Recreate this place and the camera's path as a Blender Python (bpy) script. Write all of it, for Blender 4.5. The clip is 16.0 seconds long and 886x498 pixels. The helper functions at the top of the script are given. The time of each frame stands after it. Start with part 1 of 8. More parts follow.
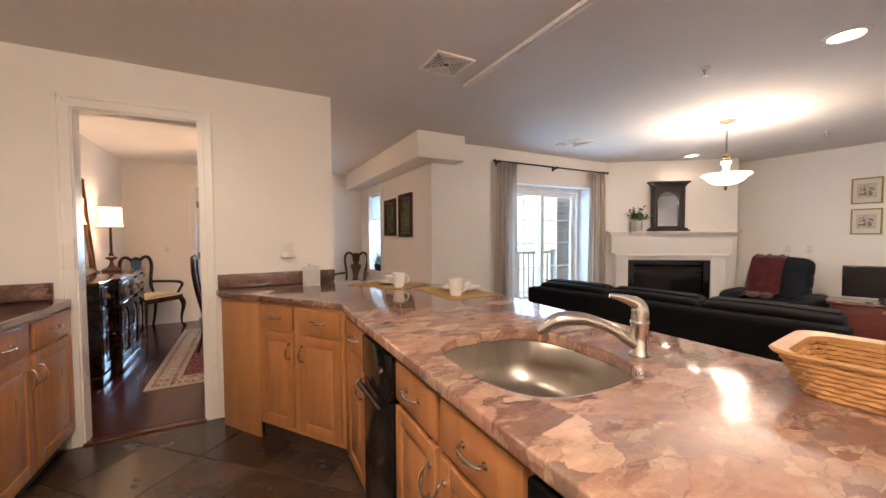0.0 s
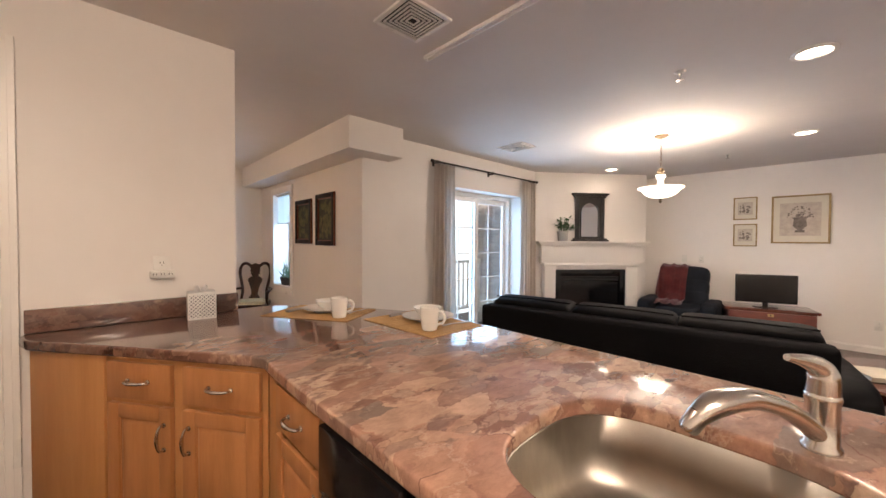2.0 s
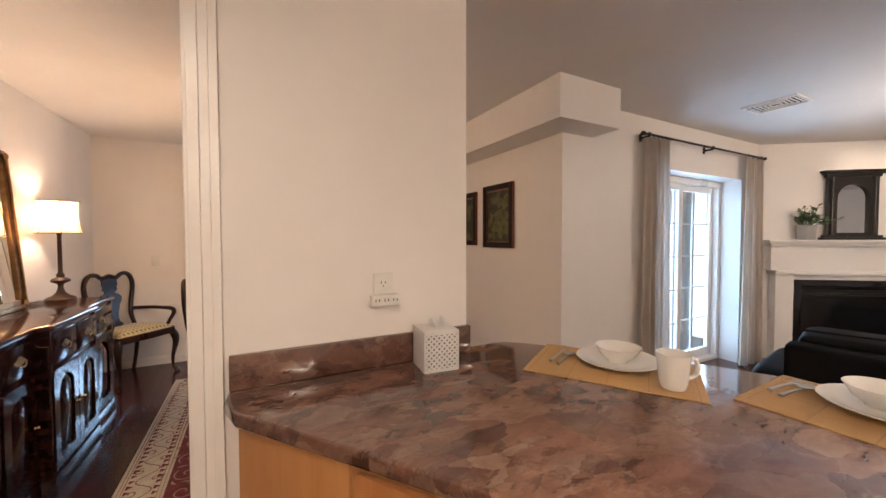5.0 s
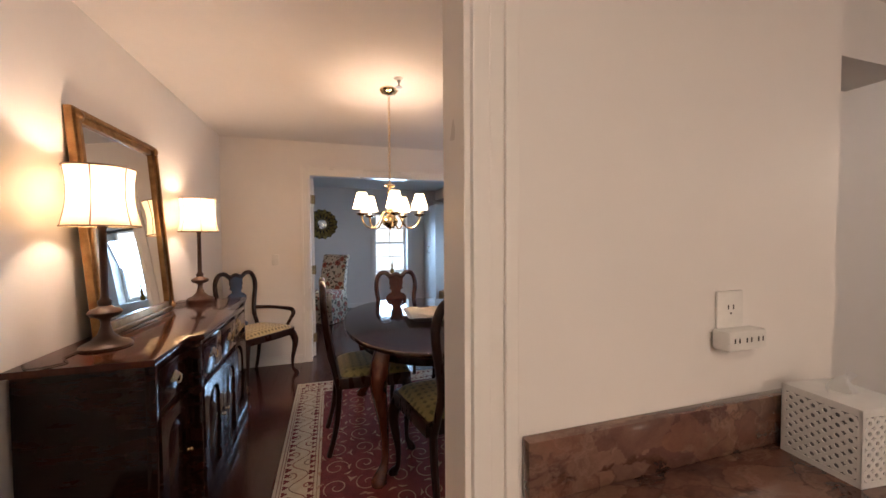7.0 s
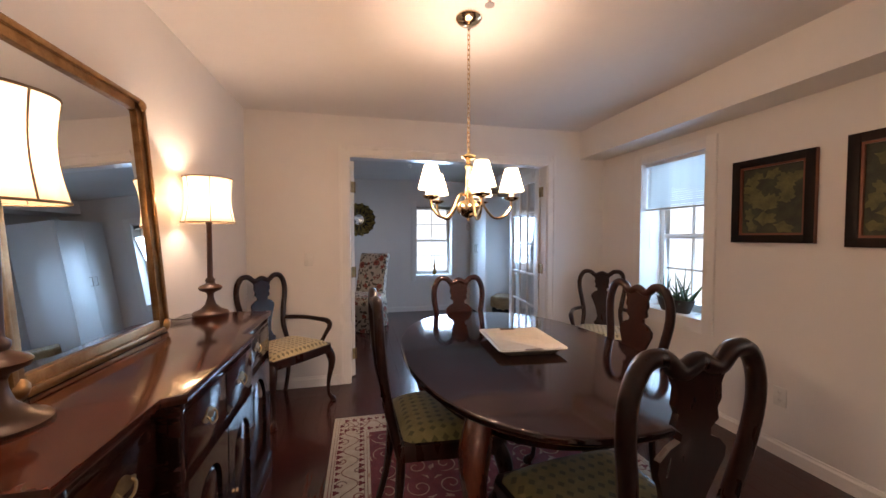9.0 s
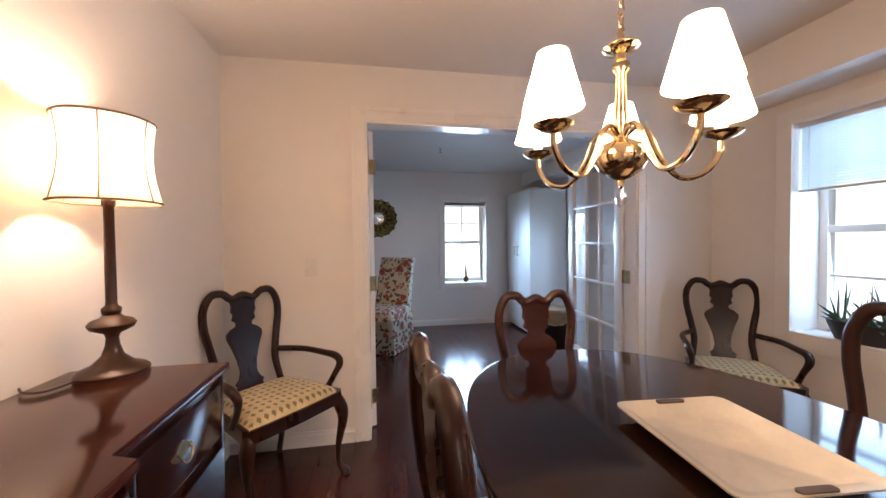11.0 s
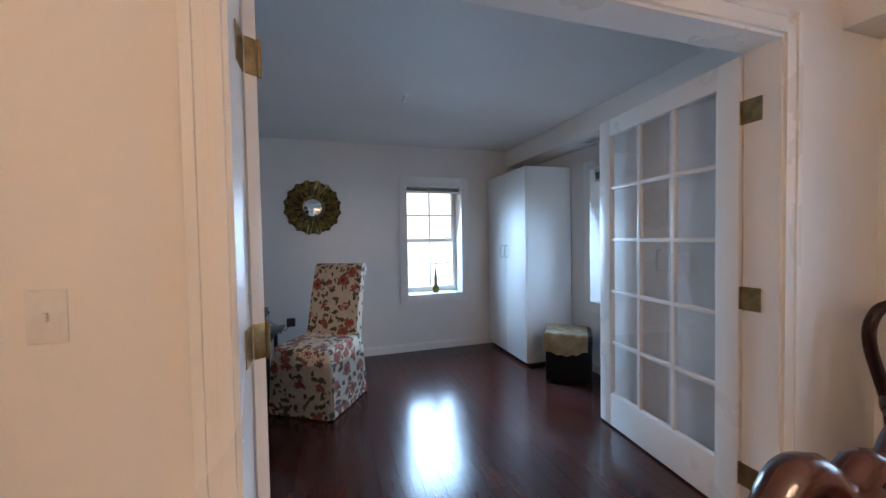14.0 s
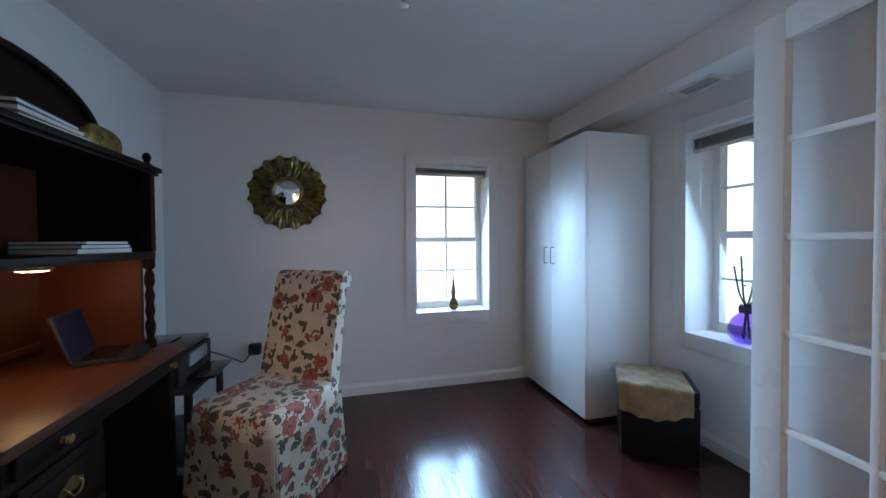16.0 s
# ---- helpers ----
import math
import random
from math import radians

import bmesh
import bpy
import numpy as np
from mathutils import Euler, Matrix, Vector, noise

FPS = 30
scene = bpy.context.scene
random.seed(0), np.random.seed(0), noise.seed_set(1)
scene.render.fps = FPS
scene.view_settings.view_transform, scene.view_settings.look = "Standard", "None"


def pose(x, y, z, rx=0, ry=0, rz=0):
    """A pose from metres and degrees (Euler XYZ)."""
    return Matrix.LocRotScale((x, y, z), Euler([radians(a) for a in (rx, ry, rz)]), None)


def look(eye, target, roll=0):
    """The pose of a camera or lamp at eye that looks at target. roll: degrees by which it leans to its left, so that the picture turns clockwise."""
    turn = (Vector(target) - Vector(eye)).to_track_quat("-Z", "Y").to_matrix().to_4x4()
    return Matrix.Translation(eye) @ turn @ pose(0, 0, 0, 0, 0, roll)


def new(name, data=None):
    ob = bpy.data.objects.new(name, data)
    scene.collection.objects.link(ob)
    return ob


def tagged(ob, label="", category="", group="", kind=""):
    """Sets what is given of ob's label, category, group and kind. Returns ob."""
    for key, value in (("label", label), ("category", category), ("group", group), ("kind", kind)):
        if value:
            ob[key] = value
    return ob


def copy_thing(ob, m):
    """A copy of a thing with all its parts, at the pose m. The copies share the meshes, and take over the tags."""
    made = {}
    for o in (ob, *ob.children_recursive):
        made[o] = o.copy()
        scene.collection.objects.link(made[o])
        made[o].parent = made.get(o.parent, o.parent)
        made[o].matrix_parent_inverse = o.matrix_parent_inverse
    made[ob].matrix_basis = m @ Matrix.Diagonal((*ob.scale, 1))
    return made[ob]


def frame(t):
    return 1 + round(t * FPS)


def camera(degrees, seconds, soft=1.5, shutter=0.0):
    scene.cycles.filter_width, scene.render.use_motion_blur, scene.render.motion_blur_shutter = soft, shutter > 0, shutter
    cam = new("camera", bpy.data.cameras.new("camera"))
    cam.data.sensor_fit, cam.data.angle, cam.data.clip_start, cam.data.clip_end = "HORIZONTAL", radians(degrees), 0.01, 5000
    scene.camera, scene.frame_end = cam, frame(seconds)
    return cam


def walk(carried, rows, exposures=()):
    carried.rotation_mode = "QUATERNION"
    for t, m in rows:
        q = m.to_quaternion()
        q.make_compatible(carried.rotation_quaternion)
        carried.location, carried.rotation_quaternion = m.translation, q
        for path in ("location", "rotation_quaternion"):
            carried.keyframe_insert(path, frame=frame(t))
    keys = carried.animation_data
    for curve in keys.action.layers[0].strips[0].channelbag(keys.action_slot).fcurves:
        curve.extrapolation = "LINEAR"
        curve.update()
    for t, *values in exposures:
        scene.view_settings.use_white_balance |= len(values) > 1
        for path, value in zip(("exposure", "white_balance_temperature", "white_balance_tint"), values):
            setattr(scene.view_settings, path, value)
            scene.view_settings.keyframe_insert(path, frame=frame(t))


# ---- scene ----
cam = camera(101.5, 16.0)
PATH = [
    (0, (0.231, 1.082, 1.29), (1.174, 2.844, 1.213), -0.3),
    (0.5, (0.222, 1.241, 1.29), (1.325, 2.908, 1.224), -0.2),
    (1, (0.238, 1.374, 1.296), (1.465, 2.952, 1.243), -0.0),
    (1.5, (0.268, 1.554, 1.302), (1.591, 3.053, 1.257), -0.0),
    (2, (0.269, 1.762, 1.316), (1.641, 3.216, 1.275), 0.3),
    (2.5, (0.253, 1.986, 1.334), (1.649, 3.418, 1.296), 0.5),
    (3, (0.248, 2.164, 1.342), (1.62, 3.619, 1.308), 0.2),
    (3.5, (0.254, 2.358, 1.349), (1.556, 3.875, 1.308), 0.1),
    (4, (0.21, 2.532, 1.351), (1.408, 4.133, 1.307), 0.2),
    (4.5, (0.149, 2.709, 1.357), (1.219, 4.398, 1.304), 0.3),
    (5, (0.097, 2.873, 1.353), (1.025, 4.644, 1.294), -0.1),
    (5.2, (0.08, 2.947, 1.349), (0.954, 4.745, 1.292), -0.2),
    (7.5, (-0.323, 3.75, 1.337), (0.215, 5.676, 1.277), -0.5),
    (8, (-0.341, 3.977, 1.326), (0.151, 5.914, 1.269), -0.7),
    (8.5, (-0.359, 4.197, 1.327), (0.111, 6.14, 1.261), -0.4),
    (9, (-0.375, 4.399, 1.321), (0.06, 6.35, 1.253), -0.0),
    (9.2, (-0.377, 4.481, 1.32), (0.035, 6.437, 1.253), 0.1),
    (11.3, (-0.411, 5.503, 1.276), (-0.074, 7.474, 1.239), -0.8),
    (11.5, (-0.403, 5.583, 1.276), (-0.064, 7.554, 1.245), -1.1),
    (12, (-0.421, 5.828, 1.274), (-0.053, 7.794, 1.247), -1.1),
    (12.5, (-0.413, 6.085, 1.276), (-0.013, 8.044, 1.237), -0.5),
    (13, (-0.4, 6.304, 1.279), (0.073, 8.247, 1.232), -0.7),
    (13.5, (-0.338, 6.529, 1.265), (0.202, 8.454, 1.218), -0.9),
    (14, (-0.26, 6.757, 1.27), (0.33, 8.667, 1.211), -1.0),
    (14.5, (-0.223, 7.025, 1.257), (0.409, 8.922, 1.201), -0.6),
    (15, (-0.128, 7.252, 1.22), (0.48, 9.157, 1.186), -0.2),
    (15.5, (-0.05, 7.525, 1.232), (0.521, 9.441, 1.19), -0.3),
    (16, (0.032, 7.771, 1.231), (0.525, 9.709, 1.19), -0.4),
]
walk(cam, [(t, look(eye, target, roll)) for t, eye, target, roll in PATH],
     exposures=[(0, 0.12, 6500, 11), (5.2, 0.1, 6480, 11), (7.5, -0.28, 6400, 13), (9.2, -0.18, 6420, 15), (11.3, 0.17, 6480, 15), (13, 0.05, 6370, 14), (14, 0.06, 6300, 12), (15, 0.0, 6150, 10), (16, 0.0, 6100, 10)])

# ---- world, sun, large lights ----
world = bpy.data.worlds.new("world")
scene.world = world
world.use_nodes = True
wn = world.node_tree.nodes
sky = wn.new("ShaderNodeTexSky")
sky.sky_type, sky.sun_disc = "NISHITA", False
sky.sun_elevation, sky.sun_rotation = radians(39), radians(-88.5)
sky.air_density, sky.dust_density = 1.0, 2.0
world.node_tree.links.new(sky.outputs[0], wn["Background"].inputs[0])
wn["Background"].inputs[1].default_value = 0.15


def lamp(name, kind, energy, color, m, **kw):
    d = bpy.data.lights.new(name, kind)
    d.energy, d.color = energy, color
    for k, v in kw.items():
        if k == "size":
            d.size = v
        elif k == "size_y":
            d.shape, d.size_y = "RECTANGLE", v
        elif k == "radius":
            d.shadow_soft_size = v
        elif k == "angle":
            d.angle = v
        elif k == "spread":
            d.spread = v
        elif k == "spot":
            d.spot_size, d.spot_blend = v, 0.8
    ob = new(name, d)
    ob.matrix_world = m
    return ob


lamp("sun", "SUN", 4.0, (1, 0.95, 0.88), look((0, 0, 20), (24, -0.6, 0)), angle=radians(10))
WARM = (1.0, 0.71, 0.50)
SOFT_WARM = (1.0, 0.805, 0.63)
DAY = (0.42, 0.68, 1.0)

# ---- building helpers ----


def finish(name, bm, material, smooth=40.0):
    """A mesh object from a bmesh, shaded smooth over edges flatter than the given angle."""
    bmesh.ops.recalc_face_normals(bm, faces=bm.faces)
    if smooth:
        for f in bm.faces:
            f.smooth = True
        lim = radians(smooth)
        for e in bm.edges:
            if len(e.link_faces) != 2 or e.calc_face_angle(0) > lim:
                e.smooth = False
    me = bpy.data.meshes.new(name)
    bm.to_mesh(me)
    bm.free()
    me.materials.append(material)
    return new(name, me)


def thing(name, m=None, label="", category="", group="", kind=""):
    ob = new(name)
    ob.empty_display_size = 0.1
    if m is not None:
        ob.matrix_world = m
    return tagged(ob, label, category, group, kind)


def part(name, bm, material, parent, label="", smooth=40.0):
    """Links a bmesh, given in its thing's own axes, as one mesh under a thing or a part."""
    ob = finish(name, bm, material, smooth)
    ob.parent = parent
    return tagged(ob, label)


def solo(name, bm, material, label, category, m=None, group="", kind="", smooth=40.0):
    ob = finish(name, bm, material, smooth)
    if m is not None:
        ob.matrix_world = m
    return tagged(ob, label, category, group, kind)


def box(lo, hi, bevel=0.0, bm=None, m=None):
    bm = bm or bmesh.new()
    size = [b - a for a, b in zip(lo, hi)]
    mid = [(a + b) / 2 for a, b in zip(lo, hi)]
    g = bmesh.ops.create_cube(bm, size=1.0, matrix=(m or Matrix()) @ Matrix.LocRotScale(mid, None, size))
    if bevel:
        es = list({e for v in g["verts"] for e in v.link_edges})
        bmesh.ops.bevel(bm, geom=es, offset=bevel, segments=2, affect="EDGES", profile=0.6)
    return bm


def boxes(items, bevel=0.0):
    bm = bmesh.new()
    for lo, hi in items:
        box(lo, hi, bevel, bm)
    return bm


def prism(outline, z0, z1, bevel=0.0, bm=None, m=None, segs=2):
    """An upright block over a closed outline of (x, y)."""
    bm = bm or bmesh.new()
    m = m or Matrix()
    low = [bm.verts.new(m @ Vector((x, y, z0))) for x, y in outline]
    top = [bm.verts.new(m @ Vector((x, y, z1))) for x, y in outline]
    n = len(outline)
    faces = [bm.faces.new(low[::-1]), bm.faces.new(top)]
    for i in range(n):
        faces.append(bm.faces.new((low[i], low[(i + 1) % n], top[(i + 1) % n], top[i])))
    if bevel:
        bmesh.ops.recalc_face_normals(bm, faces=faces)
        es = [e for e in faces[0].edges] + [e for e in faces[1].edges]
        bmesh.ops.bevel(bm, geom=es, offset=bevel, segments=segs, affect="EDGES", profile=0.6)
    return bm


def lathe(profile, segs=24, bm=None, m=None, squash=1.0):
    """A turned shape from (radius, height) pairs."""
    bm = bm or bmesh.new()
    m = m or Matrix()
    rings = []
    for r, z in profile:
        if r < 1e-5:
            rings.append([bm.verts.new(m @ Vector((0, 0, z)))])
        else:
            rings.append([bm.verts.new(m @ Vector((r * math.cos(2 * math.pi * k / segs), squash * r * math.sin(2 * math.pi * k / segs), z))) for k in range(segs)])
    for a, b in zip(rings, rings[1:]):
        for k in range(segs):
            q = (a[k % len(a)], a[(k + 1) % len(a)], b[(k + 1) % len(b)], b[k % len(b)])
            q = list(dict.fromkeys(q))
            if len(q) > 2:
                bm.faces.new(q)
    return bm


def smoothed(pts, n=6):
    """Points along a smooth curve through the given ones (the last number may be a radius)."""
    pts = [Vector(p) if len(p) < 4 else np.array(p, float) for p in pts]
    pts = [np.array(p, float) for p in pts]
    out = []
    for i in range(len(pts) - 1):
        p0, p1, p2, p3 = pts[max(i - 1, 0)], pts[i], pts[i + 1], pts[min(i + 2, len(pts) - 1)]
        for k in range(n):
            t = k / n
            out.append(0.5 * (2 * p1 + (p2 - p0) * t + (2 * p0 - 5 * p1 + 4 * p2 - p3) * t * t + (3 * p1 - p0 - 3 * p2 + p3) * t**3))
    out.append(pts[-1])
    return out


def tube(pts, radius=0.01, segs=8, bm=None, m=None, flat=1.0, up=(0, 0, 1), cap=True):
    """A round bar along points; a fourth number is the radius there. flat squeezes it along its side axis."""
    bm = bm or bmesh.new()
    m = m or Matrix()
    P = [Vector([float(c) for c in p[:3]]) for p in pts]
    R = [float(p[3]) if len(p) > 3 else radius for p in pts]
    rings = []
    side = None
    for i, p in enumerate(P):
        d = (P[min(i + 1, len(P) - 1)] - P[max(i - 1, 0)]).normalized()
        if side is None:
            u = Vector(up) if abs(d.dot(Vector(up))) < 0.95 else Vector((1, 0, 0))
            side = d.cross(u).normalized()
        else:
            side = (last.rotation_difference(d) @ side).normalized()
        last = d
        o = side.cross(d)
        rings.append([bm.verts.new(m @ (p + R[i] * (math.cos(2 * math.pi * k / segs) * side * flat + math.sin(2 * math.pi * k / segs) * o))) for k in range(segs)])
    for a, b in zip(rings, rings[1:]):
        for k in range(segs):
            bm.faces.new((a[k], a[(k + 1) % segs], b[(k + 1) % segs], b[k]))
    if cap:
        bm.faces.new(rings[0][::-1])
        bm.faces.new(rings[-1])
    return bm


def rounded(w, d, r, n=5, cx=0.0, cy=0.0):
    """The outline of a rounded rectangle."""
    out = []
    for sx, sy, a0 in ((1, 1, 0), (-1, 1, 90), (-1, -1, 180), (1, -1, 270)):
        for k in range(n + 1):
            a = radians(a0 + 90 * k / n)
            out.append((cx + sx * (w / 2 - r) + r * math.cos(a), cy + sy * (d / 2 - r) + r * math.sin(a)))
    return out


def grid_sheet(nx, ny, f, bm=None):
    """A sheet of nx by ny cells through f(u, v)."""
    bm = bm or bmesh.new()
    vs = [[bm.verts.new(f(i / nx, j / ny)) for i in range(nx + 1)] for j in range(ny + 1)]
    for j in range(ny):
        for i in range(nx):
            bm.faces.new((vs[j][i], vs[j][i + 1], vs[j + 1][i + 1], vs[j + 1][i]))
    return bm


def thicken(bm, d):
    bmesh.ops.solidify(bm, geom=bm.faces[:], thickness=d)
    return bm


# ---- materials ----


def material(name, color, rough=0.5, metal=0.0, second=None, scale=8.0, stretch=(1, 1, 1), bump=0.0, bump_scale=60.0, amount=1.0, coat=0.0, spec=0.5, sheen=0.0, pieces=0.0, detail=4.0, glow=None, alpha=None):
    """A surface with slow variation between two colours, fine grain and relief."""
    m = bpy.data.materials.new(name)
    m.use_nodes = True
    n, l = m.node_tree.nodes, m.node_tree.links
    b = n["Principled BSDF"]
    b.inputs["Roughness"].default_value, b.inputs["Metallic"].default_value = rough, metal
    b.inputs["Specular IOR Level"].default_value = spec
    b.inputs["Coat Weight"].default_value = coat
    b.inputs["Coat Roughness"].default_value = 0.08
    if sheen:
        b.inputs["Sheen Weight"].default_value = sheen
    second = second or tuple(c * 0.86 for c in color)
    tc = n.new("ShaderNodeTexCoord")
    mp = n.new("ShaderNodeMapping")
    mp.inputs["Scale"].default_value = stretch
    l.new(tc.outputs["Object"], mp.inputs[0])
    n1 = n.new("ShaderNodeTexNoise")
    n1.inputs["Scale"].default_value, n1.inputs["Detail"].default_value = scale, detail
    l.new(mp.outputs[0], n1.inputs["Vector"])
    n2 = n.new("ShaderNodeTexNoise")
    n2.inputs["Scale"].default_value, n2.inputs["Detail"].default_value = scale * 7, 3
    l.new(mp.outputs[0], n2.inputs["Vector"])
    add = n.new("ShaderNodeMath")
    add.operation = "MULTIPLY_ADD"
    add.inputs[1].default_value = 0.35
    l.new(n2.outputs[0], add.inputs[0])
    l.new(n1.outputs[0], add.inputs[2])
    rmp = n.new("ShaderNodeValToRGB")
    rmp.color_ramp.elements[0].position, rmp.color_ramp.elements[1].position = 0.45, 0.85
    rmp.color_ramp.elements[0].color, rmp.color_ramp.elements[1].color = (*color, 1), (*second, 1)
    l.new(add.outputs[0], rmp.inputs[0])
    out = rmp.outputs[0]
    if pieces:
        oi = n.new("ShaderNodeObjectInfo")
        hsv = n.new("ShaderNodeHueSaturation")
        mr = n.new("ShaderNodeMapRange")
        mr.inputs["To Min"].default_value, mr.inputs["To Max"].default_value = 1 - pieces, 1 + pieces
        l.new(oi.outputs["Random"], mr.inputs[0])
        l.new(mr.outputs[0], hsv.inputs["Value"])
        l.new(out, hsv.inputs["Color"])
        out = hsv.outputs[0]
    l.new(out, b.inputs["Base Color"])
    rr = n.new("ShaderNodeMapRange")
    rr.inputs["To Min"].default_value, rr.inputs["To Max"].default_value = rough * 0.8, min(rough * 1.25, 1)
    l.new(n1.outputs[0], rr.inputs[0])
    l.new(rr.outputs[0], b.inputs["Roughness"])
    if bump:
        n3 = n.new("ShaderNodeTexNoise")
        n3.inputs["Scale"].default_value, n3.inputs["Detail"].default_value = bump_scale, 5
        l.new(mp.outputs[0], n3.inputs["Vector"])
        bp = n.new("ShaderNodeBump")
        bp.inputs["Strength"].default_value, bp.inputs["Distance"].default_value = bump, 0.004
        l.new(n3.outputs[0], bp.inputs["Height"])
        l.new(bp.outputs[0], b.inputs["Normal"])
    if glow:
        b.inputs["Emission Color"].default_value = (*glow[0], 1)
        b.inputs["Emission Strength"].default_value = glow[1]
    m["base"] = name
    return m


def emitter(name, color, strength):
    return material(name, (0.8, 0.8, 0.8), 0.5, glow=(color, strength))


def glass_material(name, color=(1, 1, 1), rough=0.0):
    """A thin pane: mostly clear, with a clean reflection that grows at a slant."""
    m = bpy.data.materials.new(name)
    m.use_nodes = True
    n, l = m.node_tree.nodes, m.node_tree.links
    n.remove(n["Principled BSDF"])
    tr, gl, mx, fr = n.new("ShaderNodeBsdfTransparent"), n.new("ShaderNodeBsdfGlossy"), n.new("ShaderNodeMixShader"), n.new("ShaderNodeMapRange")
    lw = n.new("ShaderNodeLayerWeight")
    lw.inputs[0].default_value = 0.22
    tr.inputs[0].default_value = (*color, 1)
    gl.inputs["Roughness"].default_value = rough
    fr.inputs["To Min"].default_value, fr.inputs["To Max"].default_value = 0.03, 0.45
    l.new(lw.outputs["Facing"], fr.inputs[0])
    l.new(fr.outputs[0], mx.inputs[0])
    l.new(tr.outputs[0], mx.inputs[1])
    l.new(gl.outputs[0], mx.inputs[2])
    l.new(mx.outputs[0], n["Material Output"].inputs[0])
    return m


def let_through(m, color, diffuse, clear):
    """Thin cloth: part of the light is scattered through it, part passes between the threads."""
    n, l = m.node_tree.nodes, m.node_tree.links
    tl, tr = n.new("ShaderNodeBsdfTranslucent"), n.new("ShaderNodeBsdfTransparent")
    m1, m2 = n.new("ShaderNodeMixShader"), n.new("ShaderNodeMixShader")
    tl.inputs[0].default_value = (*color, 1)
    tr.inputs[0].default_value = (*color, 1)
    m1.inputs[0].default_value, m2.inputs[0].default_value = diffuse, clear
    l.new(n["Principled BSDF"].outputs[0], m1.inputs[1])
    l.new(tl.outputs[0], m1.inputs[2])
    l.new(m1.outputs[0], m2.inputs[1])
    l.new(tr.outputs[0], m2.inputs[2])
    l.new(m2.outputs[0], n["Material Output"].inputs[0])
    return m


WALL = material("wall_paint", (0.80, 0.765, 0.73), 0.42, second=(0.77, 0.735, 0.70), scale=1.5, bump=0.06, bump_scale=180, spec=0.35)
CEIL = material("ceiling_paint", (0.76, 0.725, 0.695), 0.75, second=(0.73, 0.695, 0.665), scale=2, bump=0.15, bump_scale=120, spec=0.2)
TRIM = material("trim_paint", (0.82, 0.79, 0.75), 0.28, second=(0.80, 0.77, 0.73), scale=3, bump=0.03, bump_scale=40)
MAPLE = material("maple", (0.44, 0.200, 0.078), 0.30, second=(0.35, 0.150, 0.054), scale=3, stretch=(6, 6, 0.7), bump=0.03, bump_scale=90, coat=0.25)
CHERRY = material("dark_cherry_plank", (0.062, 0.015, 0.011), 0.19, second=(0.036, 0.010, 0.008), scale=4, stretch=(10, 0.8, 10), bump=0.03, bump_scale=30, pieces=0.28, coat=0.0)
MAHOG = material("mahogany", (0.026, 0.0072, 0.0045), 0.11, spec=0.25, second=(0.009, 0.0035, 0.0025), scale=5, stretch=(1, 4, 4), bump=0.02, bump_scale=60, coat=0.12)
MAHOG_TOP = material("polished_mahogany_top", (0.058, 0.0155, 0.008), 0.12, spec=0.3, second=(0.030, 0.008, 0.005), scale=4, stretch=(4, 0.8, 1), bump=0.015, bump_scale=30, coat=0.15)
MAHOG_RED = material("reddish_mahogany", (0.115, 0.030, 0.015), 0.20, second=(0.055, 0.014, 0.008), scale=6, stretch=(4, 4, 1), bump=0.02, bump_scale=60, coat=0.4)
CHAIR_WOOD = material("dark_chair_mahogany", (0.030, 0.0085, 0.005), 0.28, second=(0.014, 0.005, 0.0035), scale=6, stretch=(4, 4, 1), bump=0.03, bump_scale=60, coat=0.1, spec=0.28)
CHAIR_RED = material("red_brown_chair_mahogany", (0.046, 0.011, 0.006), 0.24, second=(0.022, 0.006, 0.004), scale=6, stretch=(4, 4, 1), bump=0.02, bump_scale=60, coat=0.3)
SLATE = material("slate_tile", (0.078, 0.045, 0.030), 0.25, second=(0.030, 0.020, 0.016), scale=3.5, bump=0.25, bump_scale=25, pieces=0.3)
GROUT = material("grout", (0.055, 0.038, 0.029), 0.9, bump=0.2)
BLACK = material("black_gloss", (0.008, 0.008, 0.009), 0.12, second=(0.006, 0.006, 0.007), bump=0.0)
BLACK_MATT = material("black_matt", (0.012, 0.012, 0.012), 0.6, bump=0.1)
STEEL = material("brushed_steel", (0.48, 0.455, 0.42), 0.36, 1.0, second=(0.43, 0.405, 0.375), scale=4, stretch=(1, 3, 1), bump=0.02, bump_scale=200)
SINK_STEEL = material("sink_steel", (0.50, 0.465, 0.41), 0.32, 1.0, second=(0.36, 0.33, 0.29), scale=2, stretch=(3, 1, 1), bump=0.03, bump_scale=150)
NICKEL = material("satin_nickel", (0.62, 0.59, 0.54), 0.22, 1.0, second=(0.55, 0.52, 0.48))
BRASS = material("polished_brass", (0.80, 0.65, 0.42), 0.14, 1.0, second=(0.68, 0.48, 0.25), scale=6)
OLD_BRASS = material("aged_brass", (0.42, 0.31, 0.15), 0.35, 1.0, second=(0.25, 0.18, 0.09), scale=15)
WHITE_PLASTIC = material("white_plastic", (0.78, 0.76, 0.72), 0.4)
GLASS = glass_material("window_glass")
MIRROR = material("mirror_glass", (0.86, 0.87, 0.87), 0.004, 1.0, second=(0.85, 0.86, 0.86))
CERAMIC = material("white_ceramic", (0.82, 0.80, 0.76), 0.12, second=(0.80, 0.78, 0.74), scale=3)

# ---- structure ----
H = 2.385
DOOR_H = 2.07


def structure(name, bm, mat, label, category, smooth=0):
    return solo(name, bm, mat, label, category, kind="structure", smooth=smooth)


